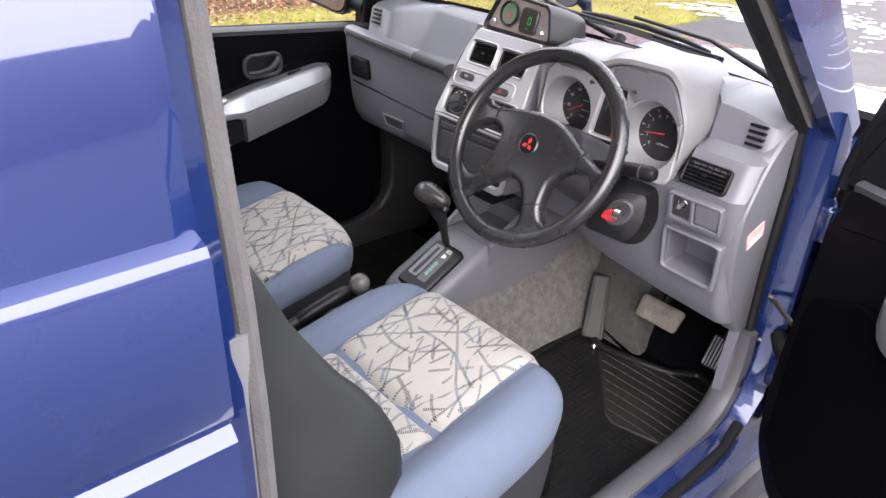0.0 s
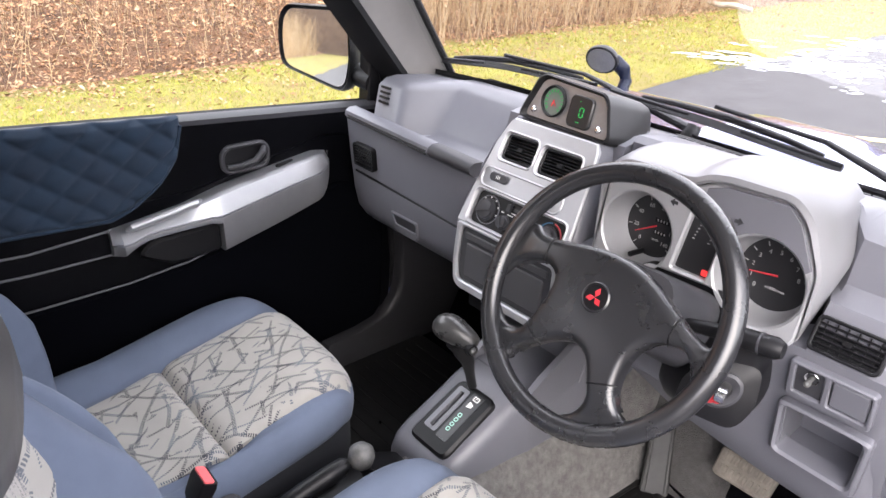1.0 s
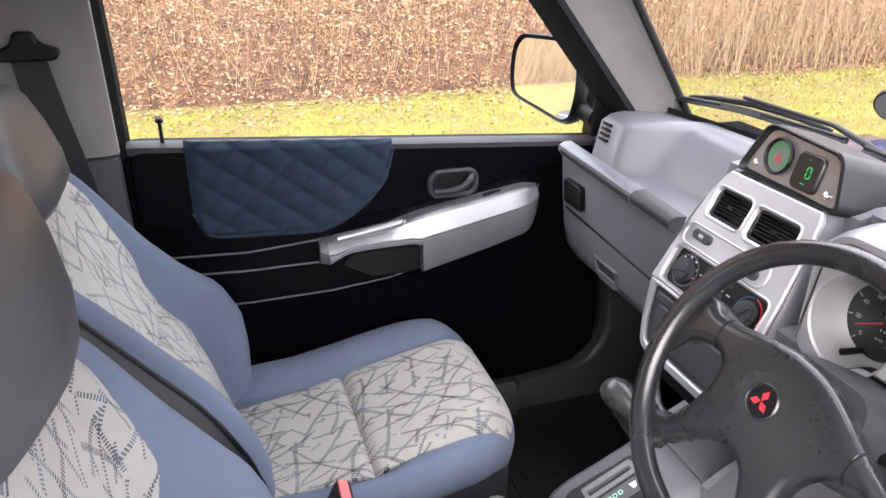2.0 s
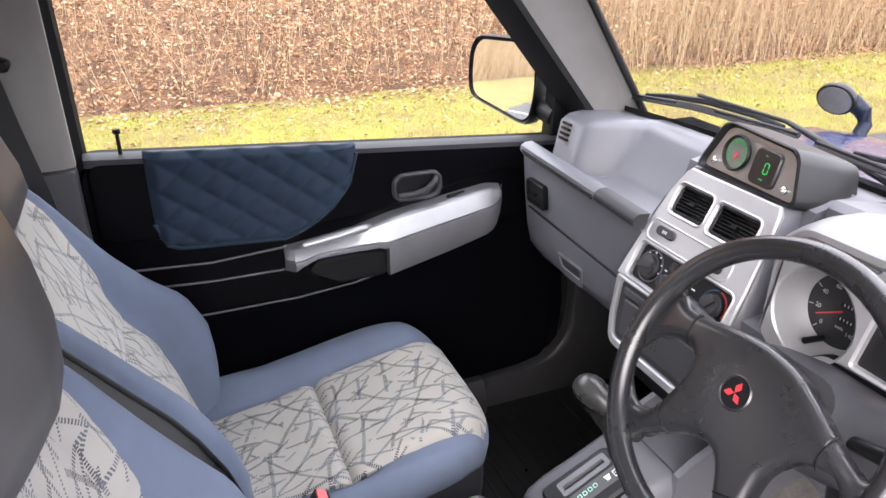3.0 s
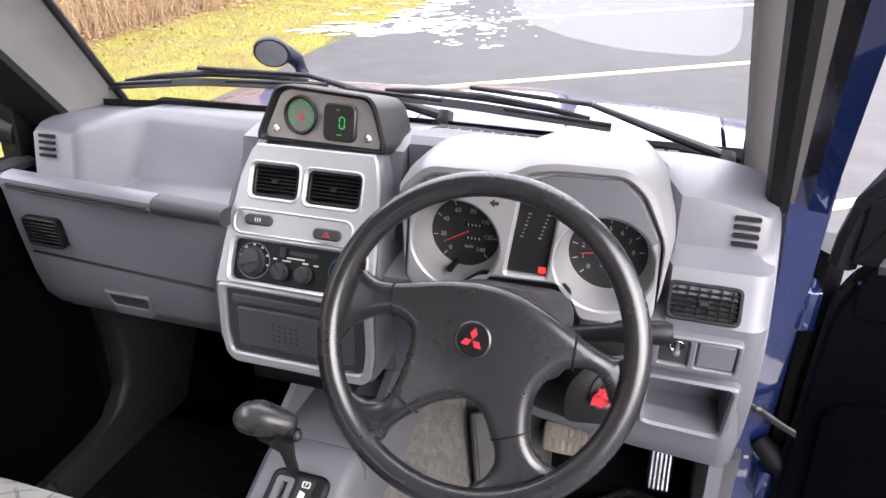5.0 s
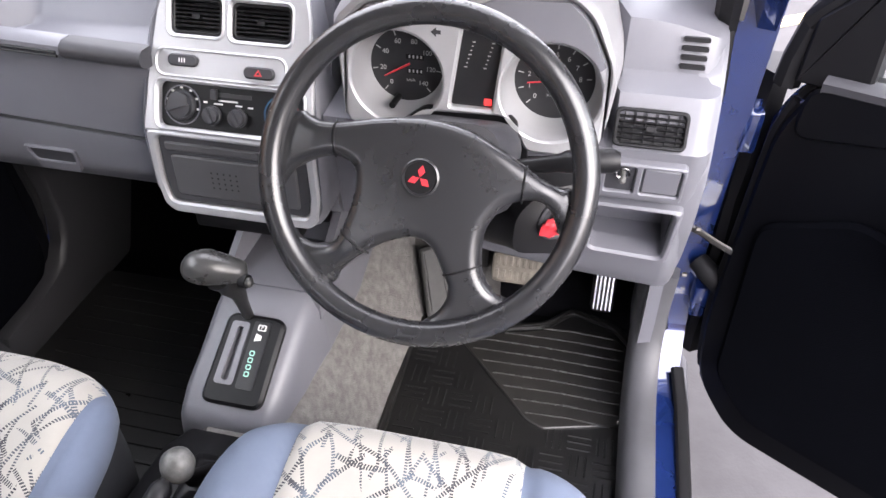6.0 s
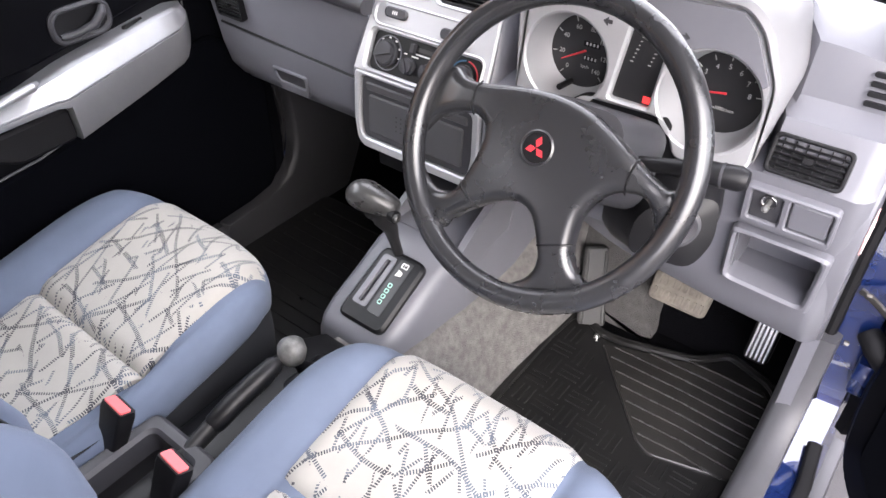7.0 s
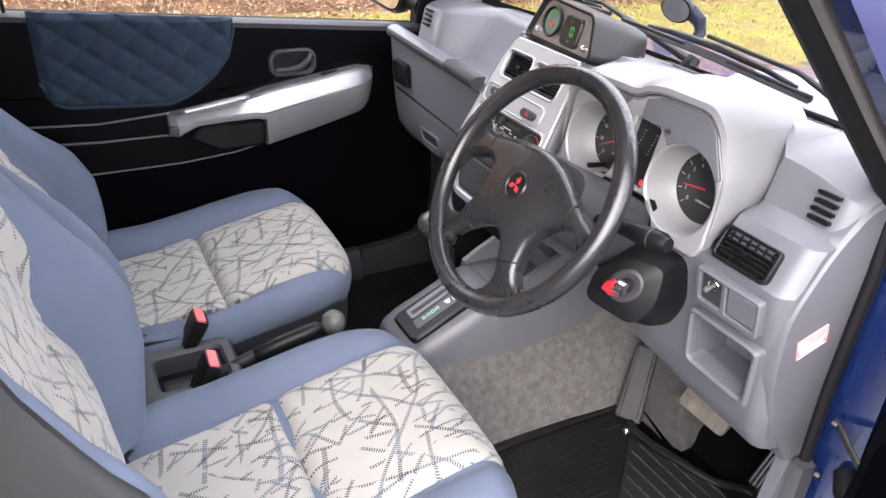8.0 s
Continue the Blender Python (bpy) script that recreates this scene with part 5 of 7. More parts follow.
for a, b, w, h in ((0.037, 0.0452, 0.0064, 0.0014), (0.037, 0.0288, 0.0064, 0.0014), (0.0328, 0.0412, 0.0014, 0.0062), (0.0412, 0.0412, 0.0014, 0.0062), (0.0328, 0.0328, 0.0014, 0.0062), (0.0412, 0.0328, 0.0014, 0.0062), (0.033, 0.0192, 0.008, 0.0013), (0.030, 0.0555, 0.004, 0.0011)):
    bm = bmesh.new()
    plate(bm, rrect(a, b, w, h, 0.0008), fp, 0.0004, front=-0.0046)
    part("segment", bm, GREEN_LED, disp)
for a, b in ((-0.078, 0.018), (0.080, 0.018)):
    bm = bmesh.new()
    loft(bm, [[fp(a + x, b + y, d) for x, y in disc2(0, 0, r, 12)] for r, d in ((0.006, 0.002), (0.006, -0.003), (0.003, -0.006))])
    part("screw", bm, CHROME, pod)
settle(pod)

# ---- instrument cluster ----
fc = frame_of((0.315, 0.184, 1.036), (1, 0, 0), (0, 0.02, 0.18))
clus = thing("instrument_cluster", "silver instrument binnacle with two round dials", "instrument cluster", (0.315, 0.22, 1.03))
outline = rounded([(-0.170, 0.0), (-0.165, 0.125), (-0.13, 0.158), (-0.02, 0.158), (0.0, 0.17), (0.03, 0.176), (0.118, 0.178), (0.142, 0.158), (0.172, 0.10), (0.174, 0.0), (0.160, -0.022), (0.078, -0.023), (0.062, 0.012), (0.046, 0.024), (-0.060, 0.020), (-0.092, -0.004), (-0.14, -0.018)], 0.010)
G1, G2 = (-0.098, 0.062), (0.104, 0.060)
bm = bmesh.new()
plate(bm, outline, fc, 0.02, [disc2(*G1, 0.062, 48), disc2(*G2, 0.064, 48), rounded([(-0.026, 0.030), (0.030, 0.030), (0.040, 0.129), (-0.012, 0.134)], 0.004)], bevel=0.0035)
part("silver_mask", bm, SILVER, clus, "silver face panel", 30)
bm = bmesh.new()
plate(bm, [(a * 1.0, b) for a, b in outline], fc, 0.09, front=0.066)
part("rear_wall", bm, BLACK, clus)
for (a, b), r, nm in ((G1, 0.062, "speedometer"), (G2, 0.064, "rev_counter")):
    bm = bmesh.new()
    rows = [[fc(a + x, b + y, d) for x, y in disc2(0, 0, q, 48)] for q, d in ((r, 0.002), (r - 0.004, 0.03), (r - 0.011, 0.055), (r - 0.012, 0.056), (r - 0.011, 0.06), (r + 0.003, 0.06), (r + 0.002, 0.012))]
    loft(bm, rows, caps=False)
    part("dial_tube", bm, SILVER, clus)
    bm = bmesh.new()
    plate(bm, disc2(a, b, r - 0.008, 48), fc, 0.058, front=0.054)
    d = part(nm, bm, DIAL, clus)
    n = 8 if nm == "speedometer" else 9
    labels = ("0", "20", "40", "60", "80", "100", "120", "140") if n == 8 else tuple("012345678")
    for i in range(n):
        q = radians(230 - i * 39.5 if n == 8 else 225 - i * 27.3)
        m = facing(fc, a + 0.034 * math.cos(q), b + 0.034 * math.sin(q), 0.0535)
        lettering(labels[i], 0.0092, m, DIAL_PRINT, d, "dial_numeral")
        c, s = math.cos(q), math.sin(q)
        bm = bmesh.new()
        plate(bm, [(a + x * c - y * s, b + x * s + y * c) for x, y in ((0.042, -0.0007), (0.049, -0.0007), (0.049, 0.0007), (0.042, 0.0007))], fc, 0.0538, front=0.0534)
        part("dial_tick", bm, DIAL_PRINT, d)
    q = radians(209 if n == 8 else 189)
    c, s = math.cos(q), math.sin(q)
    bm = bmesh.new()
    plate(bm, [(a + x * c - y * s, b + x * s + y * c) for x, y in ((-0.006, -0.0015), (0.036, -0.0006), (0.036, 0.0006), (-0.006, 0.0015))], fc, 0.0515, front=0.0505)
    part("needle", bm, RED, d)
    lettering("km/h" if n == 8 else "x1000r/min", 0.0062, facing(fc, a + 0.006, b - 0.021, 0.0535), DIAL_PRINT, d, "dial_caption")
    if n == 8:
        for bb, ww in ((0.012, 0.026), (-0.008, 0.022)):
            bm = bmesh.new()
            plate(bm, rrect(a + 0.012, b + bb, ww, 0.0075, 0.001), fc, 0.0538, front=0.0533)
            od = part("counter_window", bm, BLACK, d)
            for j in range(4):
                bm = bmesh.new()
                plate(bm, rrect(a + 0.004 + j * 0.0055, b + bb, 0.0022, 0.0042, 0.0004), fc, 0.0534, front=0.0530)
                part("counter_bar", bm, DIAL_PRINT, od)
        bm = bmesh.new()
        tube(bm, [fc(a - 0.012, b - 0.047, 0.056), fc(a - 0.012, b - 0.047, 0.02)], 0.0045, 12)
        part("reset_pin", bm, BLACK, d)
bm = bmesh.new()
plate(bm, rounded([(-0.029, 0.027), (0.033, 0.027), (0.043, 0.132), (-0.015, 0.137)], 0.004), fc, 0.05, front=0.012)
wp = part("warning_strip", bm, DIAL, clus)
bm = bmesh.new()
plate(bm, rrect(0.023, 0.037, 0.010, 0.009, 0.001), fc, 0.012, front=0.0112)
part("warning_lamp", bm, RED_LED, wp, "lit red warning lamp")
for s in (-0.008, 0.017):
    for j in range(7):
        bm = bmesh.new()
        plate(bm, rrect(s + 0.0016 * j, 0.082 + 0.0055 * j, 0.004 if j % 3 == 0 else 0.0022, 0.0013, 0.0003), fc, 0.012, front=0.0114)
        part("scale_mark", bm, DIAL_PRINT, wp)
for a, b in ((-0.045, 0.127), (0.058, 0.133)):
    bm = bmesh.new()
    plate(bm, [(a - 0.007, b), (a, b + 0.006), (a, b + 0.0025), (a + 0.006, b + 0.0025), (a + 0.006, b - 0.0025), (a, b - 0.0025), (a, b - 0.006)] if a < 0 else [(a + 0.007, b), (a, b - 0.006), (a, b - 0.0025), (a - 0.006, b - 0.0025), (a - 0.006, b + 0.0025), (a, b + 0.0025), (a, b + 0.006)], fc, 0.002, front=-0.0006 if a < 0 else -0.005)
    part("indicator_lamp", bm, GREY_DARK, clus)
bm = bmesh.new()
plate(bm, rounded([(-0.10, -0.045), (0.082, -0.045), (0.080, -0.018), (0.064, 0.014), (0.048, 0.028), (-0.062, 0.024), (-0.094, 0.0)], 0.008), fc, 0.016, front=0.006)
part("column_gap", bm, BLACK, clus)
# the hood over the dials
lip = rounded([(-0.171, -0.08), (-0.171, 0.02), (-0.168, 0.126), (-0.132, 0.160), (-0.02, 0.160), (0.0, 0.172), (0.03, 0.178), (0.119, 0.180), (0.144, 0.160), (0.175, 0.102), (0.1765, 0.02), (0.1765, -0.08)], 0.016, 5)[6:-6]
bm = bmesh.new()
rings = []
for dy, dz in ((0.004, -0.001), (-0.005, 0.001), (-0.0075, 0.005), (-0.004, 0.013), (0.012, 0.020), (0.05, 0.024), (0.10, 0.022), (0.17, 0.004)):
    ring = []
    for a, b in lip:
        g = min(1, max(0.0, (b - 0.0) / 0.12))
        o = Vector((a * 0.8, 0, (b - 0.06) * 1.4)).normalized()
        side = (0.55 if b < 0.12 else 1.0) * min(1, max(0.02, (b - 0.015) / 0.07))
        ring.append(fc(a, b, 0) + Vector((o.x * dz * side, dy * g + (0.004 if dy < 0 else 0) * (1 - g), o.z * dz * min(1, max(0.05, (b - 0.015) / 0.07)))))
    rings.append(ring)
loft(bm, rings, closed=False, caps=False)
part("hood", bm, HOOD, clus, "light grey upper hood", 30)
arc = [(G2[0] + 0.068 * math.cos(q), G2[1] + 0.068 * math.sin(q)) for q in np.linspace(radians(32), radians(128), 14)]
bm = bmesh.new()
plate(bm, arc + [(0.044, 0.134), (0.0, 0.134), (0.002, 0.164), (0.032, 0.174), (0.117, 0.176), (0.139, 0.157), (0.168, 0.102)], fc, 0.0, front=-0.004, bevel=0.001)
part("visor_panel", bm, GREY, clus, "matt grey anti-glare panel")
bm = bmesh.new()
plate(bm, rounded([(-0.130, 0.142), (-0.04, 0.144), (-0.026, 0.158), (-0.13, 0.158), (-0.142, 0.150)], 0.004), fc, 0.0, front=-0.004, bevel=0.001)
part("visor_panel", bm, GREY, clus, "matt grey anti-glare panel")
settle(clus)

# outer vent, mirror switch, blank and open pocket
fr = frame_of((0.549, 0.1985, 1.058), (1, 0, 0), (0, 0.025, 0.050))
air_vent(dash, fr, 0.092, 0.050, 5, across=6, deep=0.0075)
fs = frame_of((0.549, 0.190, 0.985), (1, 0, 0), (0, -0.012, 0.06))
bm = bmesh.new()
plate(bm, rrect(0, 0.0, 0.112, 0.062, 0.006), fs, 0.02, [rrect(-0.028, 0.002, 0.038, 0.046, 0.003), rrect(0.025, 0.002, 0.05, 0.046, 0.003)], front=-0.005, bevel=0.002)
part("switch_panel", bm, GREY, dash)
bm = bmesh.new()
plate(bm, rrect(-0.028, 0.002, 0.037, 0.045, 0.003), fs, 0.02, front=0.0)
mj = part("mirror_switch", bm, GREY_DARK, dash)
bm = bmesh.new()
loft(bm, [[fs(-0.025 + x, 0.012 + y, d) for x, y in disc2(0, 0, r, 14)] for r, d in ((0.004, 0.001), (0.0035, -0.004), (0.0032, -0.010), (0.0045, -0.012), (0.0045, -0.018), (0.002, -0.020))])
part("joystick", bm, KNOB, mj, "pale worn mirror joystick")
bm = bmesh.new()
loft(bm, [[fs(-0.025 + x, 0.012 + y, d) for x, y in disc2(0, 0, r, 20)] for r, d in ((0.0105, 0.001), (0.0105, -0.002), (0.0095, -0.0035), (0.0078, -0.002), (0.0078, 0.001))], caps=False)
part("collar", bm, CHROME, mj, "chrome collar")
bm = bmesh.new()
plate(bm, rrect(0.025, 0.002, 0.047, 0.043, 0.003), fs, 0.02, front=-0.003, bevel=0.002)
part("blank_cover", bm, GREY, dash)
fk = frame_of((0.549, 0.207, 0.888), (1, 0, 0), (0, -0.012, 0.07))
bm = bmesh.new()
plate(bm, rounded([(-0.062, -0.052), (0.060, -0.060), (0.066, 0.05), (-0.062, 0.05)], 0.01), fk, 0.03, [rounded([(-0.054, -0.043), (0.050, -0.049), (0.055, 0.044), (-0.054, 0.044)], 0.010)], front=-0.005, bevel=0.004)
part("pocket_frame", bm, GREY, dash)
settle(dash)


# ---- steering wheel, column and stalks ----
TILT = radians(31)
wn_, wu_, wv_ = Vector((0, -math.cos(TILT), math.sin(TILT))), Vector((1, 0, 0)), Vector((0, math.sin(TILT), math.cos(TILT)))
fw = lambda a, b, d=0.0: Vector((0.30, 0, 1.08)) + wu_ * a + wv_ * b - wn_ * d
wheel = thing("steering_wheel", "worn dark grey four-spoke steering wheel", "steering wheel", (0.30, 0.0, 1.08))
bm = bmesh.new()
R = 0.1785
tube(bm, [fw(R * math.cos(q), R * math.sin(q), 0.0) for q in np.arange(72) * 2 * math.pi / 72], 0.0148, 16, closed=True)
part("rim", bm, WHEEL, wheel)


def soft_loop(pts, n=8):
    """A closed smooth curve through a few points."""
    out = []
    k = len(pts)
    for i in range(k):
        p0, p1, p2, p3 = (np.array(pts[(i + o) % k]) for o in (-1, 0, 1, 2))
        for t in np.arange(n) / n:
            out.append(0.5 * (2 * p1 + (p2 - p0) * t + (2 * p0 - 5 * p1 + 4 * p2 - p3) * t * t + (3 * p1 - p0 - 3 * p2 + p3) * t ** 3))
    return np.array(out)


def nearest_on(loop, p):
    """How deep p lies inside a loop (negative outside), and the nearest place on it."""
    a, b = loop, np.roll(loop, -1, axis=0)
    d = b - a
    t = np.clip(((p - a) * d).sum(1) / np.maximum((d * d).sum(1), 1e-12), 0, 1)
    q = a + d * t[:, None]
    s = np.hypot(*(q - p).T)
    m = int(s.argmin())
    cross = ((a[:, 1] > p[1]) != (b[:, 1] > p[1])) & (p[0] < (b[:, 0] - a[:, 0]) * (p[1] - a[:, 1]) / np.where(b[:, 1] == a[:, 1], 1e-9, b[:, 1] - a[:, 1]) + a[:, 0])
    return (s[m] if cross.sum() % 2 else -s[m]), q[m]


# the four openings between pad, spokes and rim
OPENINGS = [soft_loop(p) for p in (
    [(-0.170, -0.035), (-0.148, -0.004), (-0.108, 0.012), (-0.084, 0.006), (-0.076, -0.010), (-0.080, -0.042), (-0.094, -0.081), (-0.114, -0.092), (-0.140, -0.087), (-0.172, -0.055)],
    [(-0.172, 0.078), (-0.146, 0.058), (-0.130, 0.050), (-0.105, 0.050), (-0.045, 0.061), (0.0, 0.064), (0.041, 0.058), (0.077, 0.043), (0.113, 0.023), (0.139, 0.010), (0.158, 0.007), (0.178, 0.028), (0.2, 0.25), (-0.2, 0.25)],
    [(-0.104, -0.150), (-0.094, -0.133), (-0.085, -0.115), (-0.057, -0.092), (-0.031, -0.076), (-0.003, -0.068), (0.018, -0.077), (0.034, -0.105), (0.041, -0.122), (0.038, -0.140), (0.022, -0.160), (-0.03, -0.19)],
    [(0.168, -0.068), (0.154, -0.040), (0.146, -0.023), (0.131, -0.011), (0.105, -0.015), (0.088, -0.028), (0.075, -0.052), (0.074, -0.085), (0.080, -0.106), (0.096, -0.121), (0.13, -0.125), (0.16, -0.10)])]
# the joints between pad and spokes: two ends and the way outwards
JOINTS = (((-0.106, 0.052), (-0.103, 0.011), (-1, 0)), ((-0.090, -0.072), (-0.055, -0.094), (-0.6, -0.8)), ((0.113, 0.026), (0.112, -0.015), (1, 0)), ((0.034, -0.107), (0.076, -0.090), (0.4, -0.9)))
STEP = 0.0022


def pad_depth(x, y, edge):
    """Depth of the moulding: a crowned pad that sinks to the rim, with rolled edges."""
    r = math.hypot(x * 0.9, y)
    crown = -0.010 + 0.010 * min(1, max(0, (r - 0.03) / 0.12)) ** 1.4 + 0.004 * max(0, (r - 0.12) / 0.05)
    k = min(1.0, max(0.0, edge / 0.013))
    return crown + 0.011 * (1 - math.sqrt(1 - (1 - k) ** 2))


cells = np.arange(-81, 82)
spots = {}
for i in cells:
    for j in cells:
        p = np.array((i, j)) * STEP
        if np.hypot(*p) > 0.178:
            continue
        deep, q = max((nearest_on(o, p) for o in OPENINGS), key=lambda r: r[0])
        if deep < 1.5 * STEP:
            spots[i, j] = (*(q if deep > -0.3 * STEP else p), max(0.0, -deep), deep > 0)


def joint_of(x, y):
    for n, (a, b, way) in enumerate(JOINTS):
        t = Vector((b[0] - a[0], b[1] - a[1]))
        n2 = Vector((-t.y, t.x)).normalized()
        if n2.dot(Vector(way)) < 0:
            n2 = -n2
        c = Vector(((a[0] + b[0]) / 2, (a[1] + b[1]) / 2))
        v = Vector((x, y)) - c
        if v.dot(n2) > 0 and abs(v.dot(t.normalized())) < 0.065 and v.length < 0.11:
            return n
    return -1


meshes = {}
for (i, j) in spots:
    quad = [(i, j), (i + 1, j), (i + 1, j + 1), (i, j + 1)]
    if all(q in spots for q in quad) and not all(spots[q][3] for q in quad):
        cx_, cy_ = (i + 0.5) * STEP, (j + 0.5) * STEP
        meshes.setdefault(joint_of(cx_, cy_), []).append(quad)
for which, quads in sorted(meshes.items()):
    bm = bmesh.new()
    vs = {}
    for quad in quads:
        corners = []
        for q in quad:
            x, y, e = spots[q][:3]
            at = (round(x, 5), round(y, 5))
            if at not in vs:
                vs[at] = bm.verts.new(fw(x, y, pad_depth(x, y, e)))
            if vs[at] not in corners:
                corners.append(vs[at])
        if len(corners) > 2 and bm.faces.get(corners) is None:
            bm.faces.new(corners)
    bmesh.ops.remove_doubles(bm, verts=bm.verts[:], dist=STEP * 0.33)
    rim_edges = [e for e in bm.edges if len(e.link_faces) == 1]
    ex = bmesh.ops.extrude_edge_only(bm, edges=rim_edges)
    for v in ex["geom"]:
        if isinstance(v, bmesh.types.BMVert):
            v.co += -wn_ * (0.014 if (v.co - fw(0, 0)).length < 0.15 else 0.003)
    part("centre_pad" if which < 0 else "spoke", bm, WHEEL, wheel, "", 75)
for a, b, way in JOINTS:
    bm = bmesh.new()
    line = []
    for t in np.linspace(0.0, 1, 9):
        x, y = a[0] + (b[0] - a[0]) * t, a[1] + (b[1] - a[1]) * t
        e = max(0.0, -max(nearest_on(o, np.array((x, y)))[0] for o in OPENINGS))
        line.append(fw(x, y, pad_depth(x, y, e) - 0.0004))
    tube(bm, line, 0.0013, 6)
    part("spoke_seam", bm, BLACK, wheel)
bm = bmesh.new()
loft(bm, [[fw(a, b, d) for a, b in disc2(0, 0, r, 32)] for r, d in ((0.0215, -0.004), (0.0215, -0.011), (0.0195, -0.0125), (0.018, -0.0105), (0.018, -0.009))])
badge = part("badge", bm, WHEEL, wheel)
bm = bmesh.new()
plate(bm, disc2(0, 0, 0.0175, 28), fw, -0.004, front=-0.011)
part("badge_face", bm, BLACK, badge)
for k in range(3):
    q = radians(82 + 120 * k)
    c, s = math.cos(q), math.sin(q)
    bm = bmesh.new()
    plate(bm, [(x * c - y * s, x * s + y * c) for x, y in ((0.0006, 0), (0.0072, -0.0042), (0.0142, 0), (0.0072, 0.0042))], fw, -0.0112, front=-0.0122)
    part("red_mark", bm, RED, badge)
settle(wheel)

column = thing("steering_column", "grey steering column shroud with ignition lock and stalks", "steering column", (0.30, 0.14, 1.0))
bm = bmesh.new()
rings = []
for t in np.linspace(0, 1, 7):
    c = fw(0.012, 0.012, 0.035 + 0.20 * t)
    w, h = 0.066 + 0.016 * math.sin(math.pi * min(1, t * 1.2)), 0.052 + 0.012 * t
    rings.append([c + wu_ * x + wv_ * y for x, y in rrect(0, 0, 2 * w, 2 * h, 0.03, 4)])
loft(bm, rings)
part("shroud", bm, GREY_DARK, column)
for s, lab in ((1, "black light stalk"), (-1, "black wiper stalk")):
    bm = bmesh.new()
    p = [fw(s * 0.05, 0.012, 0.075), fw(s * 0.10, 0.022, 0.080), fw(s * 0.145, 0.031, 0.080), fw(s * 0.152, 0.033, 0.080), fw(s * 0.204, 0.040, 0.080), fw(s * 0.213, 0.041, 0.080)]
    tube(bm, p, [0.008, 0.0085, 0.011, 0.0135, 0.0145, 0.010], 12)
    st = part("stalk", bm, BLACK, column, lab)
    bm = bmesh.new()
    tube(bm, [fw(s * 0.184, 0.0372, 0.080), fw(s * 0.187, 0.0376, 0.080)], 0.0150, 12)
    part("stalk_ring", bm, GREY_DARK, st)
# ignition lock, key and the dark lower cowl
bm = bmesh.new()
fi = frame_of((0.432, 0.130, 0.964), (0.86, 0.45, 0.1), (0.0, 0.3, 1))
rings = []
for s, d in ((0.5, -0.038), (0.9, -0.030), (1.0, 0.0), (1.25, 0.05), (1.4, 0.10)):
    rings.append([fi(a * s, b * s - 0.005 * s, d) for a, b in rounded([(-0.06, -0.035), (0.035, -0.062), (0.055, -0.02), (0.045, 0.045), (-0.02, 0.05), (-0.06, 0.02)], 0.02)])
loft(bm, rings)
part("lock_cowl", bm, BLACK, column, "black lower cowl")
bm = bmesh.new()
loft(bm, [[fi(a, b, d) for a, b in disc2(0, 0, r, 28)] for r, d in ((0.026, -0.03), (0.026, -0.042), (0.022, -0.044), (0.013, -0.040), (0.012, -0.034))])
part("ignition_lock", bm, GREY_DARK, column, "round dark grey ignition lock")
bm = bmesh.new()
plate(bm, rounded([(-0.004, -0.009), (0.006, -0.011), (0.016, -0.006), (0.016, 0.006), (0.006, 0.011), (-0.004, 0.009)], 0.004), frame_of(fi(0, 0, -0.052), (0.2, -0.9, 0.1), (0.0, 0.3, 1)), 0.007, front=-0.006, bevel=0.002)
part("key_blade", bm, CHROME, column)
bm = bmesh.new()
kc = Vector((0.445, 0.080, 0.973))
ku, kv, kn = Vector((0.85, 0.4, 0.25)).normalized(), Vector((-0.2, 0.2, 0.95)).normalized(), Vector((0.3, -0.9, 0.2)).normalized()
bmesh.ops.create_icosphere(bm, subdivisions=3, radius=1.0)
for v in bm.verts:
    k = 1 + 0.45 * noise.noise(v.co * 1.9 + Vector((4, 1, 2))) + 0.2 * noise.noise(v.co * 4.5)
    p = v.co * k
    v.co = kc + ku * p.x * 0.0145 + kv * p.y * 0.0115 + kn * p.z * 0.010
part("key_bow", bm, RED, column, "crumpled red plastic key head", 30)
settle(column)


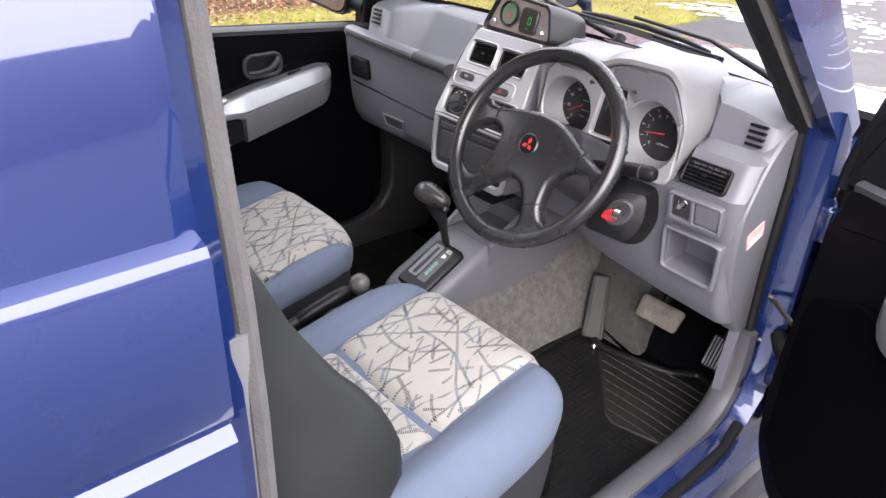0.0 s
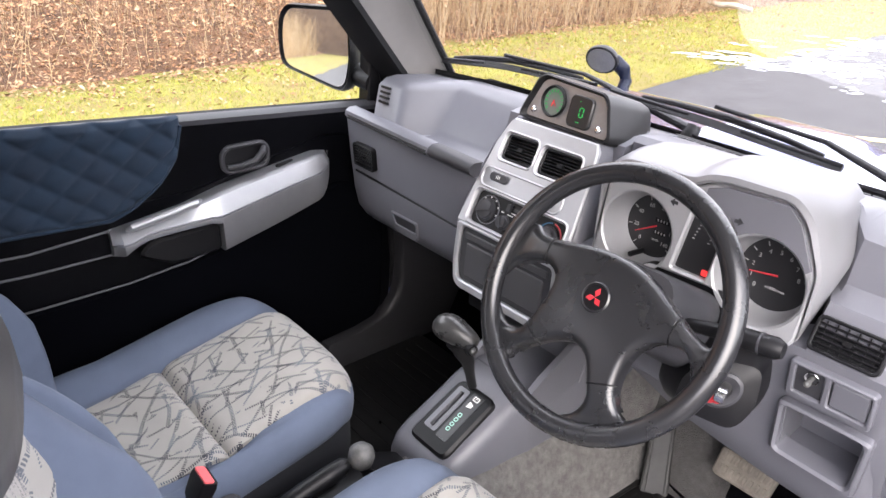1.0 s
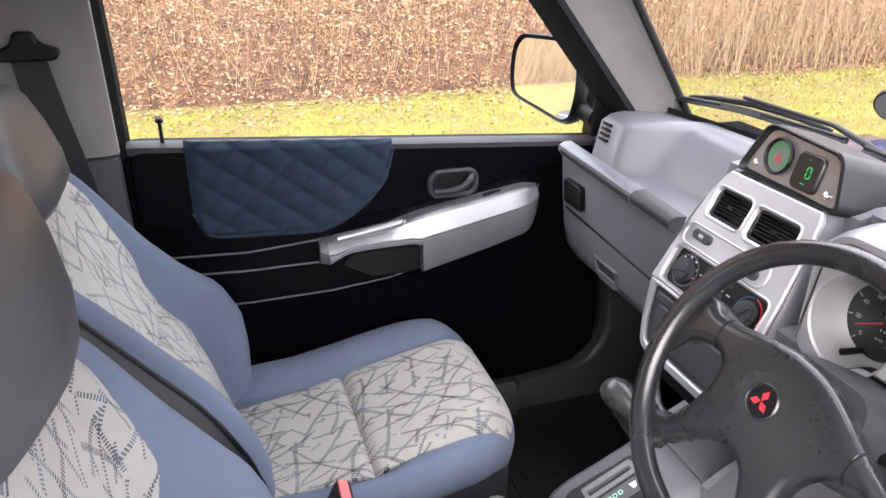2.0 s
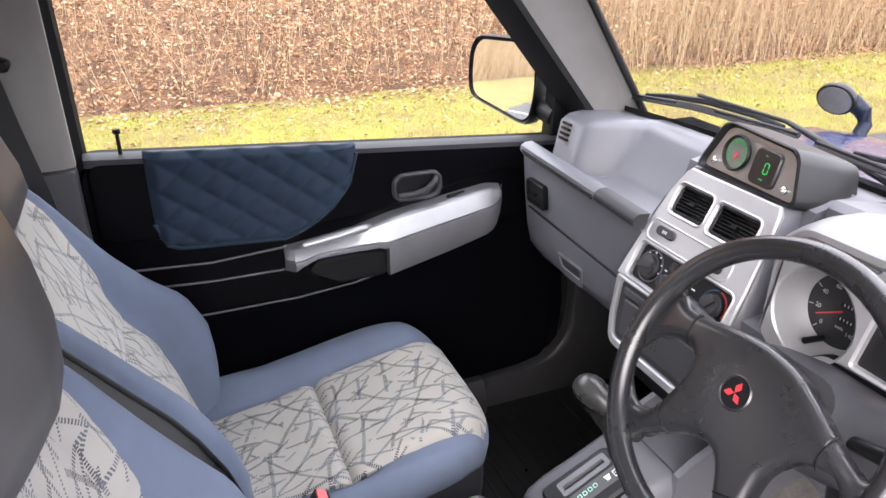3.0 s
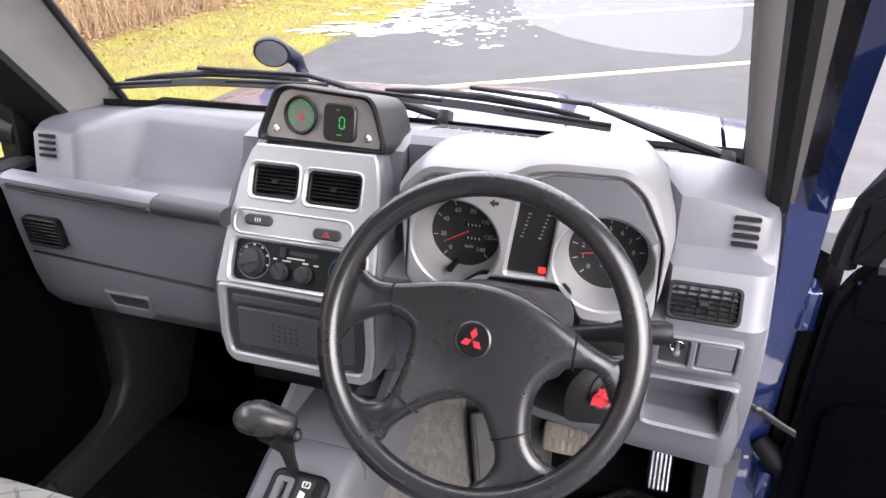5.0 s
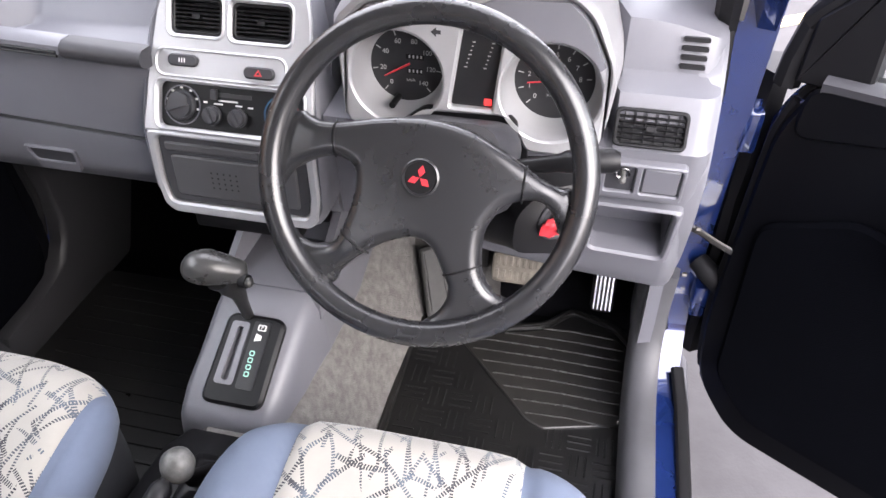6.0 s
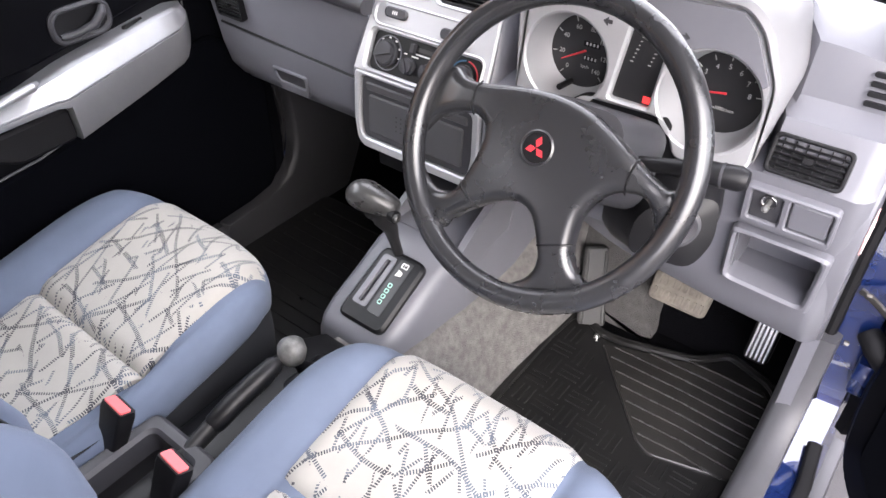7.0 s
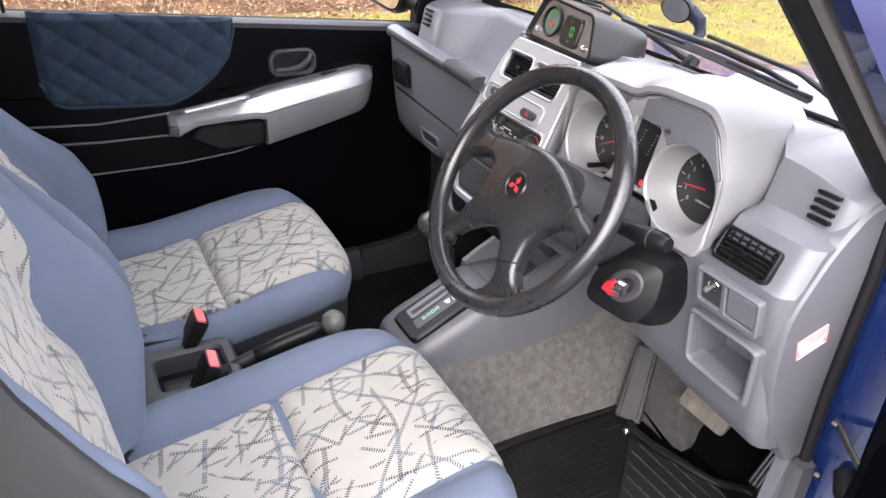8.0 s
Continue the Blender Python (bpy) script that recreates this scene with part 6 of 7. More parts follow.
# ---- seats ----
def seat(cx, label, name_group, wing_mat, base_y, recline, head):
    """Front seat: cushion with cloth insert, waisted backrest, headrest."""
    s = thing("front_seat", label, "car seat", (cx, -0.3, 0.385), name_group)
    xl, xr, yf = (0.030, 0.578, -0.066) if cx > 0 else (-0.622, -0.116, -0.052)
    xc, ha = (xl + xr) / 2, (xr - xl) / 2
    yc, hb_ = (yf - 0.64) / 2, (yf + 0.64) / 2

    def top(x, y):
        base = lerp([(-0.64, 0.648), (-0.44, 0.662), (-0.335, 0.684), (-0.20, 0.718), (-0.12, 0.734), (-0.06, 0.730)], y)
        a = abs(x - cx)
        tall = 1.25 if cx < 0 and x < cx else 1.0
        bol = 0.026 * tall * math.exp(-((a - 0.215) / 0.055) ** 2) * lerp([(-0.56, 1.3), (-0.3, 1.0), (-0.12, 0.3), (-0.06, 0.0)], y)
        dip = -0.008 * math.exp(-((a - 0.156) / 0.010) ** 2)
        crease = -0.014 * math.exp(-((y + 0.345) / 0.010) ** 2) * (a < 0.165)
        return base + bol + dip + crease

    def surf(x, y):
        """The cushion's skin: the crowned top rolled down round its edges."""
        r = (abs((x - xc) / ha) ** 4.2 + abs((y - yc) / hb_) ** 4.2) ** (1 / 4.2)
        e = min(1.0, max(0.0, (r - 0.76) / 0.24))
        return top(x, y) - 0.060 * (1 - math.sqrt(max(0, 1 - e * e)))

    bm = bmesh.new()
    angles = np.arange(96) * 2 * math.pi / 96
    sup = [(math.copysign(abs(math.cos(q)) ** (2 / 4.2), math.cos(q)), math.copysign(abs(math.sin(q)) ** (2 / 4.2), math.sin(q))) for q in angles]
    rings = []
    for r in (0.02, *np.linspace(0.08, 0.76, 22), 0.80, 0.84, 0.875, 0.905, 0.93, 0.95, 0.967, 0.98, 0.99, 0.996, 1.0):
        rings.append([(xc + ha * r * u, yc + hb_ * r * v, surf(xc + ha * r * u, yc + hb_ * r * v)) for u, v in sup])
    for k, dz in ((1.0, 0.012), (0.992, 0.030), (0.975, 0.040)):
        rings.append([(xc + ha * k * u, yc + hb_ * k * v, surf(xc + ha * u, yc + hb_ * v) - dz) for u, v in sup])
    loft(bm, rings)
    part("cushion", bm, BLUE_CLOTH, s, "blue cloth seat cushion", 70)

    def pad(name, y0, y1, w0, w1):
        bm = bmesh.new()
        vs = np.linspace(y0, y1, 26)
        us = np.linspace(-1, 1, 21)
        def f(u, v):
            w = lerp([(y0, w0), (y1, w1)], v)
            x = cx + w * u
            end = yc + hb_ * max(0.1, 0.985 ** 4.2 - abs((x - xc) / ha) ** 4.2) ** (1 / 4.2)
            y = y0 + (min(y1, end) - y0) * (v - y0) / (y1 - y0)
            ed = min(1.0, (1 - abs(u)) * 9, (v - y0) / 0.010, (y1 - v) / 0.006)
            return (x, y, surf(x, y) + 0.0015 + 0.004 * math.sqrt(max(0, ed)))
        rows = grid(bm, f, us, vs, thick=(0, 0, -0.02))
        uv = bm.loops.layers.uv.new("UVMap")
        for face in bm.faces:
            for lp in face.loops:
                lp[uv].uv = (lp.vert.co.x - cx + (0.4 if cx > 0 else 0.0), lp.vert.co.y)
        part(name, bm, INSERT, s, "cream cloth with dark crossing strokes", 60)

    pad("front_insert", -0.345, yf - 0.003, 0.153, 0.150)
    pad("rear_insert", -0.590, -0.345, 0.128, 0.153)
    bm = bmesh.new()
    rings = []
    for k, z in ((0.972, 0.655), (0.985, 0.62), (0.985, 0.56), (0.96, 0.47)):
        rings.append([(xc + (ha * k) * u, yc + (hb_ * k - 0.004) * v, z) for u, v in sup])
    loft(bm, rings)
    part("seat_base", bm, DARK_CLOTH, s)
    for dx in (-0.18, 0.18):
        bm = bmesh.new()
        box(bm, (cx + dx - 0.022, -0.55, 0.385), (cx + dx + 0.022, -0.06, 0.47), 0.004)
        part("seat_rail", bm, BLACK, s)

    # backrest along a leaning axis
    o = Vector((cx, base_y, 0.660))
    ax = Vector((0, -math.sin(radians(recline)), math.cos(radians(recline))))
    fw_ = Vector((0, ax.z, -ax.y))
    H = 0.60

    def wide(t):
        return lerp([(0, 0.222), (0.10, 0.262), (0.22, 0.286), (0.36, 0.283), (0.50, 0.262), (0.68, 0.238), (0.85, 0.222), (0.95, 0.195), (1.0, 0.15)], t)

    def front(x, t):
        w = wide(t)
        a = abs(x) / w
        wing = lerp([(0, 0.055), (0.1, 0.09), (0.2, 0.112), (0.33, 0.108), (0.45, 0.07), (0.6, 0.042), (0.8, 0.024), (1, 0.0)], t)
        if cx > 0:
            wing = lerp([(0, 0.045), (0.1, 0.072), (0.2, 0.092), (0.33, 0.104), (0.45, 0.092), (0.55, 0.062), (0.7, 0.034), (0.85, 0.020), (1, 0.0)], t)
            if x < 0:
                wing = lerp([(0, 0.045), (0.1, 0.072), (0.2, 0.095), (0.33, 0.108), (0.45, 0.100), (0.55, 0.080), (0.7, 0.052), (0.85, 0.026), (1, 0.0)], t)
        elif x > 0:
            wing = lerp([(0, 0.05), (0.1, 0.084), (0.2, 0.108), (0.30, 0.116), (0.40, 0.112), (0.48, 0.100), (0.56, 0.082), (0.7, 0.052), (0.85, 0.024), (1, 0.0)], t)
        else:
            wing *= 0.86
        lum = 0.028 * math.exp(-((t - 0.26) / 0.16) ** 2)
        g = max(0, (a - 0.52) / 0.48)
        dip = -0.012 * math.exp(-((abs(x) - lerp([(0, 0.135), (0.3, 0.177), (0.5, 0.153), (0.8, 0.174), (1, 0.138)], t)) / 0.012) ** 2)
        return 0.03 + lum * (1 - min(1, a * 1.2)) + wing * math.sin(min(1, g * 1.5) * math.pi / 2) ** 1.5 + dip - 0.03 * max(0, (t - 0.9) / 0.1) ** 2

    rings = []
    ts = np.concatenate((np.linspace(0, 0.9, 24), (0.93, 0.96, 0.985, 1.0)))
    m = 36
    for t in ts:
        w = wide(t)
        ring = []
        for i in range(m + 1):
            a = -1 + 2 * i / m
            x = w * math.copysign(abs(a) ** 0.8, a)
            e = max(0, (abs(a) - 0.82) / 0.18)
            d = front(x, t) - (0.06 + front(x, t) * 0.3) * (1 - math.sqrt(max(0, 1 - e * e)))
            ring.append(o + ax * H * t + Vector((x, 0, 0)) + fw_ * d)
        bk = -0.085 + 0.05 * max(0, (t - 0.8) / 0.2) ** 2
        for a in (0.97, 0.8, 0.4, 0, -0.4, -0.8, -0.97):
            ring.append(o + ax * H * t + Vector((w * a, 0, 0)) + fw_ * (bk + 0.03 * abs(a) ** 4))
        rings.append(ring)
    bm = bmesh.new()
    loft(bm, rings)
    part("backrest", bm, BLUE_CLOTH, s, "blue winged backrest", 60)
    # outer shell of the back, dark
    bm = bmesh.new()
    rings = []
    for t in np.linspace(-0.02, 0.93, 18):
        w = wide(max(0, t)) * 1.022
        crown = front(wide(max(0, t)) * 0.93, max(0, t))
        inner = front(-wide(max(0, t)) * 0.93, max(0, t))
        wing = crown - 0.012
        bk = -0.098
        lip = [(0.925, crown + 0.004), (0.965, crown + 0.0035), (0.992, crown - 0.012)] if cx > 0 else [(0.93, crown - 0.032), (0.960, crown - 0.016), (0.985, crown - 0.020)]
        pts = [(-0.94, inner - 0.05), (-0.98, inner - 0.038), (-1.0, inner - 0.034), (-1.012, inner * 0.5 - 0.026), (-1.0, -0.055), (-0.93, bk + 0.01), (-0.5, bk), (0.5, bk), (0.93, bk + 0.01), (1.0, -0.055), (1.012, wing * 0.5 - 0.02), *reversed(lip), (0.90, wing - 0.05), (0.5, -0.07), (-0.5, -0.07), (-0.90, inner - 0.062)]
        rings.append([o + ax * H * t + Vector((w * a, 0, 0)) + fw_ * d for a, d in pts])
    loft(bm, rings)
    part("back_shell", bm, SHELL, s, "dark grey vinyl seat back", 60)
    # piping along the seam towards the middle of the car
    side = -1 if cx > 0 else 1
    bm = bmesh.new()
    tube(bm, [o + ax * H * t + Vector((side * wide(t) * 1.004, 0, 0)) + fw_ * (front(side * wide(t) * 0.93, t) - (0.032 if cx > 0 else 0.014)) for t in np.linspace(0.04, 0.88, 26)], 0.0032, 6)
    part("piping", bm, BLACK, s)

    def bpad(name, t0, t1, ws):
        bm = bmesh.new()
        def f(u, t):
            w = lerp(ws, t)
            ed = min(1.0, (1 - abs(u)) * 7, (t - t0) / 0.015, (t1 - t) / 0.015)
            p = o + ax * H * t + Vector((w * u, 0, 0)) + fw_ * (front(w * u, t) + 0.0015 + 0.006 * math.sqrt(max(0, ed)))
            return p
        rows = grid(bm, f, np.linspace(-1, 1, 17), np.linspace(t0, t1, 18), thick=fw_ * -0.02)
        uv = bm.loops.layers.uv.new("UVMap")
        for face in bm.faces:
            for lp in face.loops:
                q = lp.vert.co - o
                lp[uv].uv = (q.x + 0.9 + (0.4 if cx > 0 else 0.0), q.dot(ax) + 0.3)
        part(name, bm, INSERT, s, "cream cloth with dark crossing strokes", 60)

    bpad("lumbar_insert", 0.02, 0.4425, [(0.02, 0.122), (0.2, 0.160), (0.34, 0.158), (0.44, 0.144)])
    bpad("upper_insert", 0.445, 0.95, [(0.445, 0.144), (0.6, 0.166), (0.85, 0.172), (0.95, 0.135)])
    # headrest on two posts
    h0 = o + ax * (H - (0.022 if cx > 0 else 0.05)) + fw_ * head
    bm = bmesh.new()
    rings = []
    for t, w, d in ((0, 0.09, 0.030), (0.06, 0.112, 0.043), (0.25, 0.128, 0.052), (0.55, 0.130, 0.054), (0.8, 0.122, 0.048), (0.94, 0.10, 0.036), (1.0, 0.07, 0.018)):
        ring = []
        for q in np.arange(32) * 2 * math.pi / 32:
            c, sn = math.cos(q), math.sin(q)
            x = w * math.copysign(abs(c) ** 0.8, c)
            y = d * math.copysign(abs(sn) ** 0.7, sn)
            hollow = -0.016 * (1 - (x / w) ** 2) * (sn > 0) * math.sin(math.pi * min(1, 0.15 + t * 0.8))
            ring.append(h0 + ax * 0.168 * t + Vector((x, 0, 0)) + fw_ * (y + hollow + 0.012 * t - (0.026 * max(0, x / w) if cx > 0 else 0)))
        rings.append(ring)
    loft(bm, rings)
    hr = part("headrest", bm, VINYL, s, "dark grey padded headrest", 60)
    for dx in (-0.05, 0.05):
        bm = bmesh.new()
        tube(bm, [h0 + Vector((dx, 0, 0)) - ax * 0.05 - fw_ * head * 0.6, h0 + Vector((dx, 0, 0)) + ax * 0.03], 0.006, 10)
        part("post", bm, CHROME, hr)
    settle(s)
    return s


driver_seat = seat(0.302, "blue driver's seat with a patterned cream insert", "front seats", VINYL, -0.615, 13.5, 0.056)
passenger_seat = seat(-0.314, "blue passenger seat with a patterned cream insert", "front seats", VINYL, -0.597, 24, 0.040)


# ---- doors ----
def door(side, label):
    """Door built closed: shell, lining, armrest, handle, window with frame."""
    d = None
    X = lambda x: side * x
    def slab(name, poly, x0, x1, mat, lab="", bevel=0.006, par=None, holes=()):
        bm = bmesh.new()
        f = frame_of((X(x0), 0, 0), (0, 1, 0), (0, 0, 1))
        sg = 1 if side < 0 else -1
        fn = lambda a, b, dd=0.0: Vector((X(x0 + dd), a, b))
        plate(bm, poly, fn, x1 - x0, holes, bevel=bevel)
        return part(name, bm, mat, d, lab)
    outer = rounded([(0.385, 0.62), (0.37, 0.47), (0.28, 0.36), (-0.70, 0.36), (-0.735, 0.45), (-0.735, belt(-0.735) - 0.022), (0.34, belt(0.34) - 0.022), (0.375, 1.0)], 0.05, 5)
    d = car
    d = slab("door", outer, 0.685, 0.715, PAINT, label)
    slab("shell", [(0.0 + (y - 0.0) * 0.985 - 0.002, 0.75 + (z - 0.75) * 0.985) for y, z in outer], 0.66, 0.685, PAINT)
    lin = rounded([(0.365, 0.62), (0.35, 0.475), (0.265, 0.378), (-0.68, 0.378), (-0.715, 0.47), (-0.715, belt(-0.715) - 0.012), (0.315, belt(0.315) - 0.012), (0.352, 1.0)], 0.05, 5)
    bm = bmesh.new()
    tube(bm, [(X(0.668), y * 1.012, 0.75 + (z - 0.75) * 1.012) for y, z in lin], 0.011, 8, closed=True)
    part("door_seal", bm, RUBBER, d)
    lining = slab("lining", lin, 0.638, 0.66, TRIM_BLACK, "black vinyl door lining")
    up_ = rounded([(0.33, 1.0), (0.325, belt(0.325) - 0.012), (-0.70, belt(-0.70) - 0.012), (-0.70, 0.99), (-0.35, 0.965), (-0.15, 0.975), (0.165, 1.04), (0.25, 1.02)], 0.03, 4)
    slab("upper_pad", up_, 0.631, 0.640, TRIM_BLACK, bevel=0.005)
    # ribs running back from the armrest and the lower pocket edge
    for pts in ([(-0.69, 0.925), (-0.5, 0.915), (-0.35, 0.925)], [(-0.69, 0.882), (-0.5, 0.872), (-0.35, 0.872)]):
        bm = bmesh.new()
        tube(bm, [(X(0.637), y, z) for y, z in pts], 0.0028, 8)
        part("rib", bm, SILL_GREY, d)
    bm = bmesh.new()
    tube(bm, [(X(0.633), y, z) for y, z in ((-0.68, 0.80), (-0.50, 0.798), (-0.33, 0.800), (-0.20, 0.812), (-0.12, 0.830), (0.0, 0.862), (0.13, 0.902), (0.155, 0.93), (0.163, 1.0))], 0.0024, 8)
    part("pocket_edge", bm, SILL_GREY, d)
    low_ = rounded([(-0.66, 0.44), (0.24, 0.44), (0.32, 0.52), (0.33, 0.85), (0.20, 0.92), (-0.12, 0.826), (-0.20, 0.808), (-0.33, 0.796), (-0.68, 0.796), (-0.68, 0.5)], 0.03, 4)
    slab("lower_pocket", low_, 0.626, 0.64, POCKET_BLACK)
    # silver armrest: front lobe with a sloping top ledge, thin arm running back
    up_z = [(-0.352, 0.926), (-0.25, 0.940), (-0.195, 0.948), (-0.11, 0.971), (0.0, 0.988), (0.12, 1.006), (0.158, 1.0)]
    lo_z = [(-0.352, 0.872), (-0.335, 0.874), (-0.31, 0.888), (-0.285, 0.896), (-0.150, 0.903), (-0.1305, 0.898), (-0.1295, 0.834), (0.02, 0.870), (0.12, 0.898), (0.145, 0.925), (0.158, 0.965)]
    se_z = [(-0.352, 0.900), (-0.135, 0.918), (0.0, 0.945), (0.13, 0.970), (0.158, 0.982)]
    ys = [-0.352, -0.345, -0.335, -0.32, -0.30, -0.285, -0.25, -0.20, -0.165, -0.15, -0.140, -0.1305, -0.1295, -0.12, -0.08, -0.04, 0.0, 0.04, 0.08, 0.11, 0.125, 0.138, 0.148, 0.155, 0.158]
    bm = bmesh.new()
    rings = []
    for y in ys:
        zb, zt, zs = lerp(lo_z, y), lerp(up_z, y), lerp(se_z, y)
        out = 0.586 + 0.03 * max(0, (y - 0.10) / 0.058) ** 3 + 0.02 * max(0, (-0.335 - y) / 0.017) + 0.012 * max(0, min(1, (-0.13 - y) / 0.1))
        zs = max(zs, zb + 0.018)
        zt = max(zt, zs + 0.014)
        rings.append([(X(0.637), y, zb - 0.001), (X(out + 0.012), y, zb), (X(out + 0.003), y, zb + 0.004), (X(out), y, zb + 0.011), (X(out), y, zs - 0.002), (X(out + 0.005), y, zs - 0.001), (X(out + 0.005), y, zs + 0.001), (X(out + 0.0015), y, zs + 0.0025), (X(out + 0.014), y, zt - 0.006), (X(out + 0.020), y, zt - 0.002), (X(out + 0.028), y, zt), (X(0.637), y, zt + 0.002)])
    loft(bm, rings)
    a = part("armrest", bm, ARMREST, d, "silver plastic armrest", 28)
    slab("window_switch", rrect(0.045, 0.0, 0.05, 0.014, 0.006), 0.0, 0.012, BLACK, par=a).matrix_basis = Matrix.Translation((X(0.612), 0.0, 0.9955)) @ Matrix.Rotation(radians(side * 60), 4, "Y") @ pose(0, 0, 0, 10)
    bm = bmesh.new()
    tube(bm, [(X(0.612), -0.325, 0.930), (X(0.606), -0.315, 0.935), (X(0.605), -0.24, 0.946), (X(0.606), -0.175, 0.956), (X(0.612), -0.165, 0.957)], [0.004, 0.009, 0.010, 0.009, 0.004], 12)
    part("armrest_rail", bm, ARMREST, d)
    slab("pull_pocket", rounded([(-0.130, 0.898), (-0.285, 0.892), (-0.31, 0.865), (-0.24, 0.828), (-0.128, 0.832)], 0.015), 0.606, 0.636, BLACK, par=a)
    # inner handle
    slab("handle_bezel", rrect(-0.048, 1.026, 0.118, 0.066, 0.026, 5), 0.622, 0.634, GREY_DARK, bevel=0.004, holes=[rrect(-0.048, 1.026, 0.098, 0.046, 0.02, 5)])
    hb = slab("handle_cup", rrect(-0.048, 1.026, 0.100, 0.048, 0.02, 5), 0.630, 0.634, BLACK, bevel=0.0)
    bm = bmesh.new()
    tube(bm, [(X(0.626), -0.092, 1.010), (X(0.622), -0.06, 1.010), (X(0.616), -0.03, 1.018), (X(0.614), -0.012, 1.036), (X(0.622), -0.006, 1.044)], [0.006, 0.007, 0.008, 0.008, 0.006], 10)
    part("pull_handle", bm, GREY_DARK, d)
    # belt rail, lock pin, window and its frame
    bm = bmesh.new()
    loft(bm, [[(X(x), y, belt(y) + z) for x, z in ((0.632, -0.022), (0.630, -0.006), (0.640, 0.0), (0.655, 0.002), (0.66, -0.02))] for y in np.linspace(-0.70, 0.31, 8)])
    part("belt_rail", bm, GREY_DARK, d)
    bm = bmesh.new()
    tube(bm, [(X(0.645), -0.635, belt(-0.635)), (X(0.645), -0.635, belt(-0.635) + 0.038), (X(0.645), -0.635, belt(-0.635) + 0.040), (X(0.645), -0.635, belt(-0.635) + 0.044), (X(0.645), -0.635, belt(-0.635) + 0.048)], [0.004, 0.0035, 0.007, 0.008, 0.006], 10)
    part("lock_pin", bm, BLACK, d)
    top_z = 1.64
    bm = bmesh.new()
    lean = lambda z: 0.668 - 0.12 * max(0, z - 1.15)
    loft(bm, [[(X(lean(z) + o), y, z) for y, z in ((0.345, belt(0.345) - 0.05), (0.345, 1.17), (0.205, 1.345), (-0.08, top_z - 0.02), (-0.12, top_z), (-0.70, top_z), (-0.715, top_z - 0.02), (-0.70, belt(-0.70) - 0.05))] for o in (0, 0.004)])
    g = part("window_glass", bm, WINDOW, d, "clear side window")
    g.visible_shadow = False
    bm = bmesh.new()
    tube(bm, [(X(lean(z)), y, z) for y, z in ((0.365, 1.06), (0.362, 1.10 if side > 0 else 1.12), (0.352, 1.15 if side > 0 else 1.179), (0.316, 1.227), (0.290, 1.262), (0.242, 1.316), (0.208, 1.352), (0.140, 1.41), (0.015, 1.52), (-0.10, top_z - 0.01), (-0.14, top_z + 0.01), (-0.30, top_z + 0.015), (-0.68, top_z + 0.01), (-0.715, top_z - 0.02), (-0.712, 1.35), (-0.712, 1.16), (-0.715, 1.0))], 0.019, 8)
    part("window_frame", bm, RUBBER, d, "black window frame")
    sail = [(0.350, belt(0.35) - 0.02), (0.292, belt(0.292) - 0.02), (0.300, 1.22), (0.315, 1.22)] if side < 0 else [(0.350, belt(0.35) - 0.02), (0.255, belt(0.255) - 0.02), (0.262, 1.25), (0.345, 1.165)]
    # corner sail behind the mirror
    slab("mirror_sail", rounded(sail, 0.005), 0.645, 0.685, BLACK, bevel=0.004)
    if side < 0:
        q = thing("quilted_pad", "dark blue diamond-quilted pad hung on the passenger door", "door pad", (-0.628, -0.4, 1.05))
        bm = bmesh.new()
        def low_z(y):
            return lerp([(-0.598, 1.02), (-0.592, 0.985), (-0.575, 0.968), (-0.55, 0.962), (-0.345, 0.950), (-0.30, 0.966), (-0.245, 1.002), (-0.205, 1.048), (-0.19, 1.085), (-0.185, 1.12)], y)
        def f(u, v):
            zt = belt(u) + 0.006
            z = low_z(u) + (zt - low_z(u)) * v
            s1, s2 = (u * 0.8 + z) / 0.062, (u * 0.8 - z) / 0.062
            puff = abs(math.sin(math.pi * s1)) ** 0.5 * abs(math.sin(math.pi * s2)) ** 0.5
            edge = min(1, (u + 0.598) / 0.02, (-0.185 - u) / 0.02, v / 0.06 + 0.0)
            return (-0.628 + (0.004 + 0.010 * puff) * max(0.0, edge) + 0.01 * max(0, v - 0.93) / 0.07 * -1, u, z)
        grid(bm, f, np.linspace(-0.598, -0.185, 90), np.linspace(0, 1, 56), thick=(-0.006, 0, 0))
        qp = part("quilt", bm, QUILT, q, angle=80)
        bm = bmesh.new()
        edge_ys = np.linspace(-0.598, -0.185, 24)
        tube(bm, [(-0.626, y, low_z(y)) for y in edge_ys], 0.0045, 6)
        part("piping", bm, QUILT, q)
        settle(q)
    return d


door(-1, "closed passenger door with black lining and silver armrest")
open_door = door(1, "open driver's door with black lining and silver armrest")
open_door.matrix_basis = Matrix.Translation((0.70, 0.42, 0)) @ pose(0, 0, 0, 0, 0, 60) @ Matrix.Translation((-0.70, -0.42, 0))


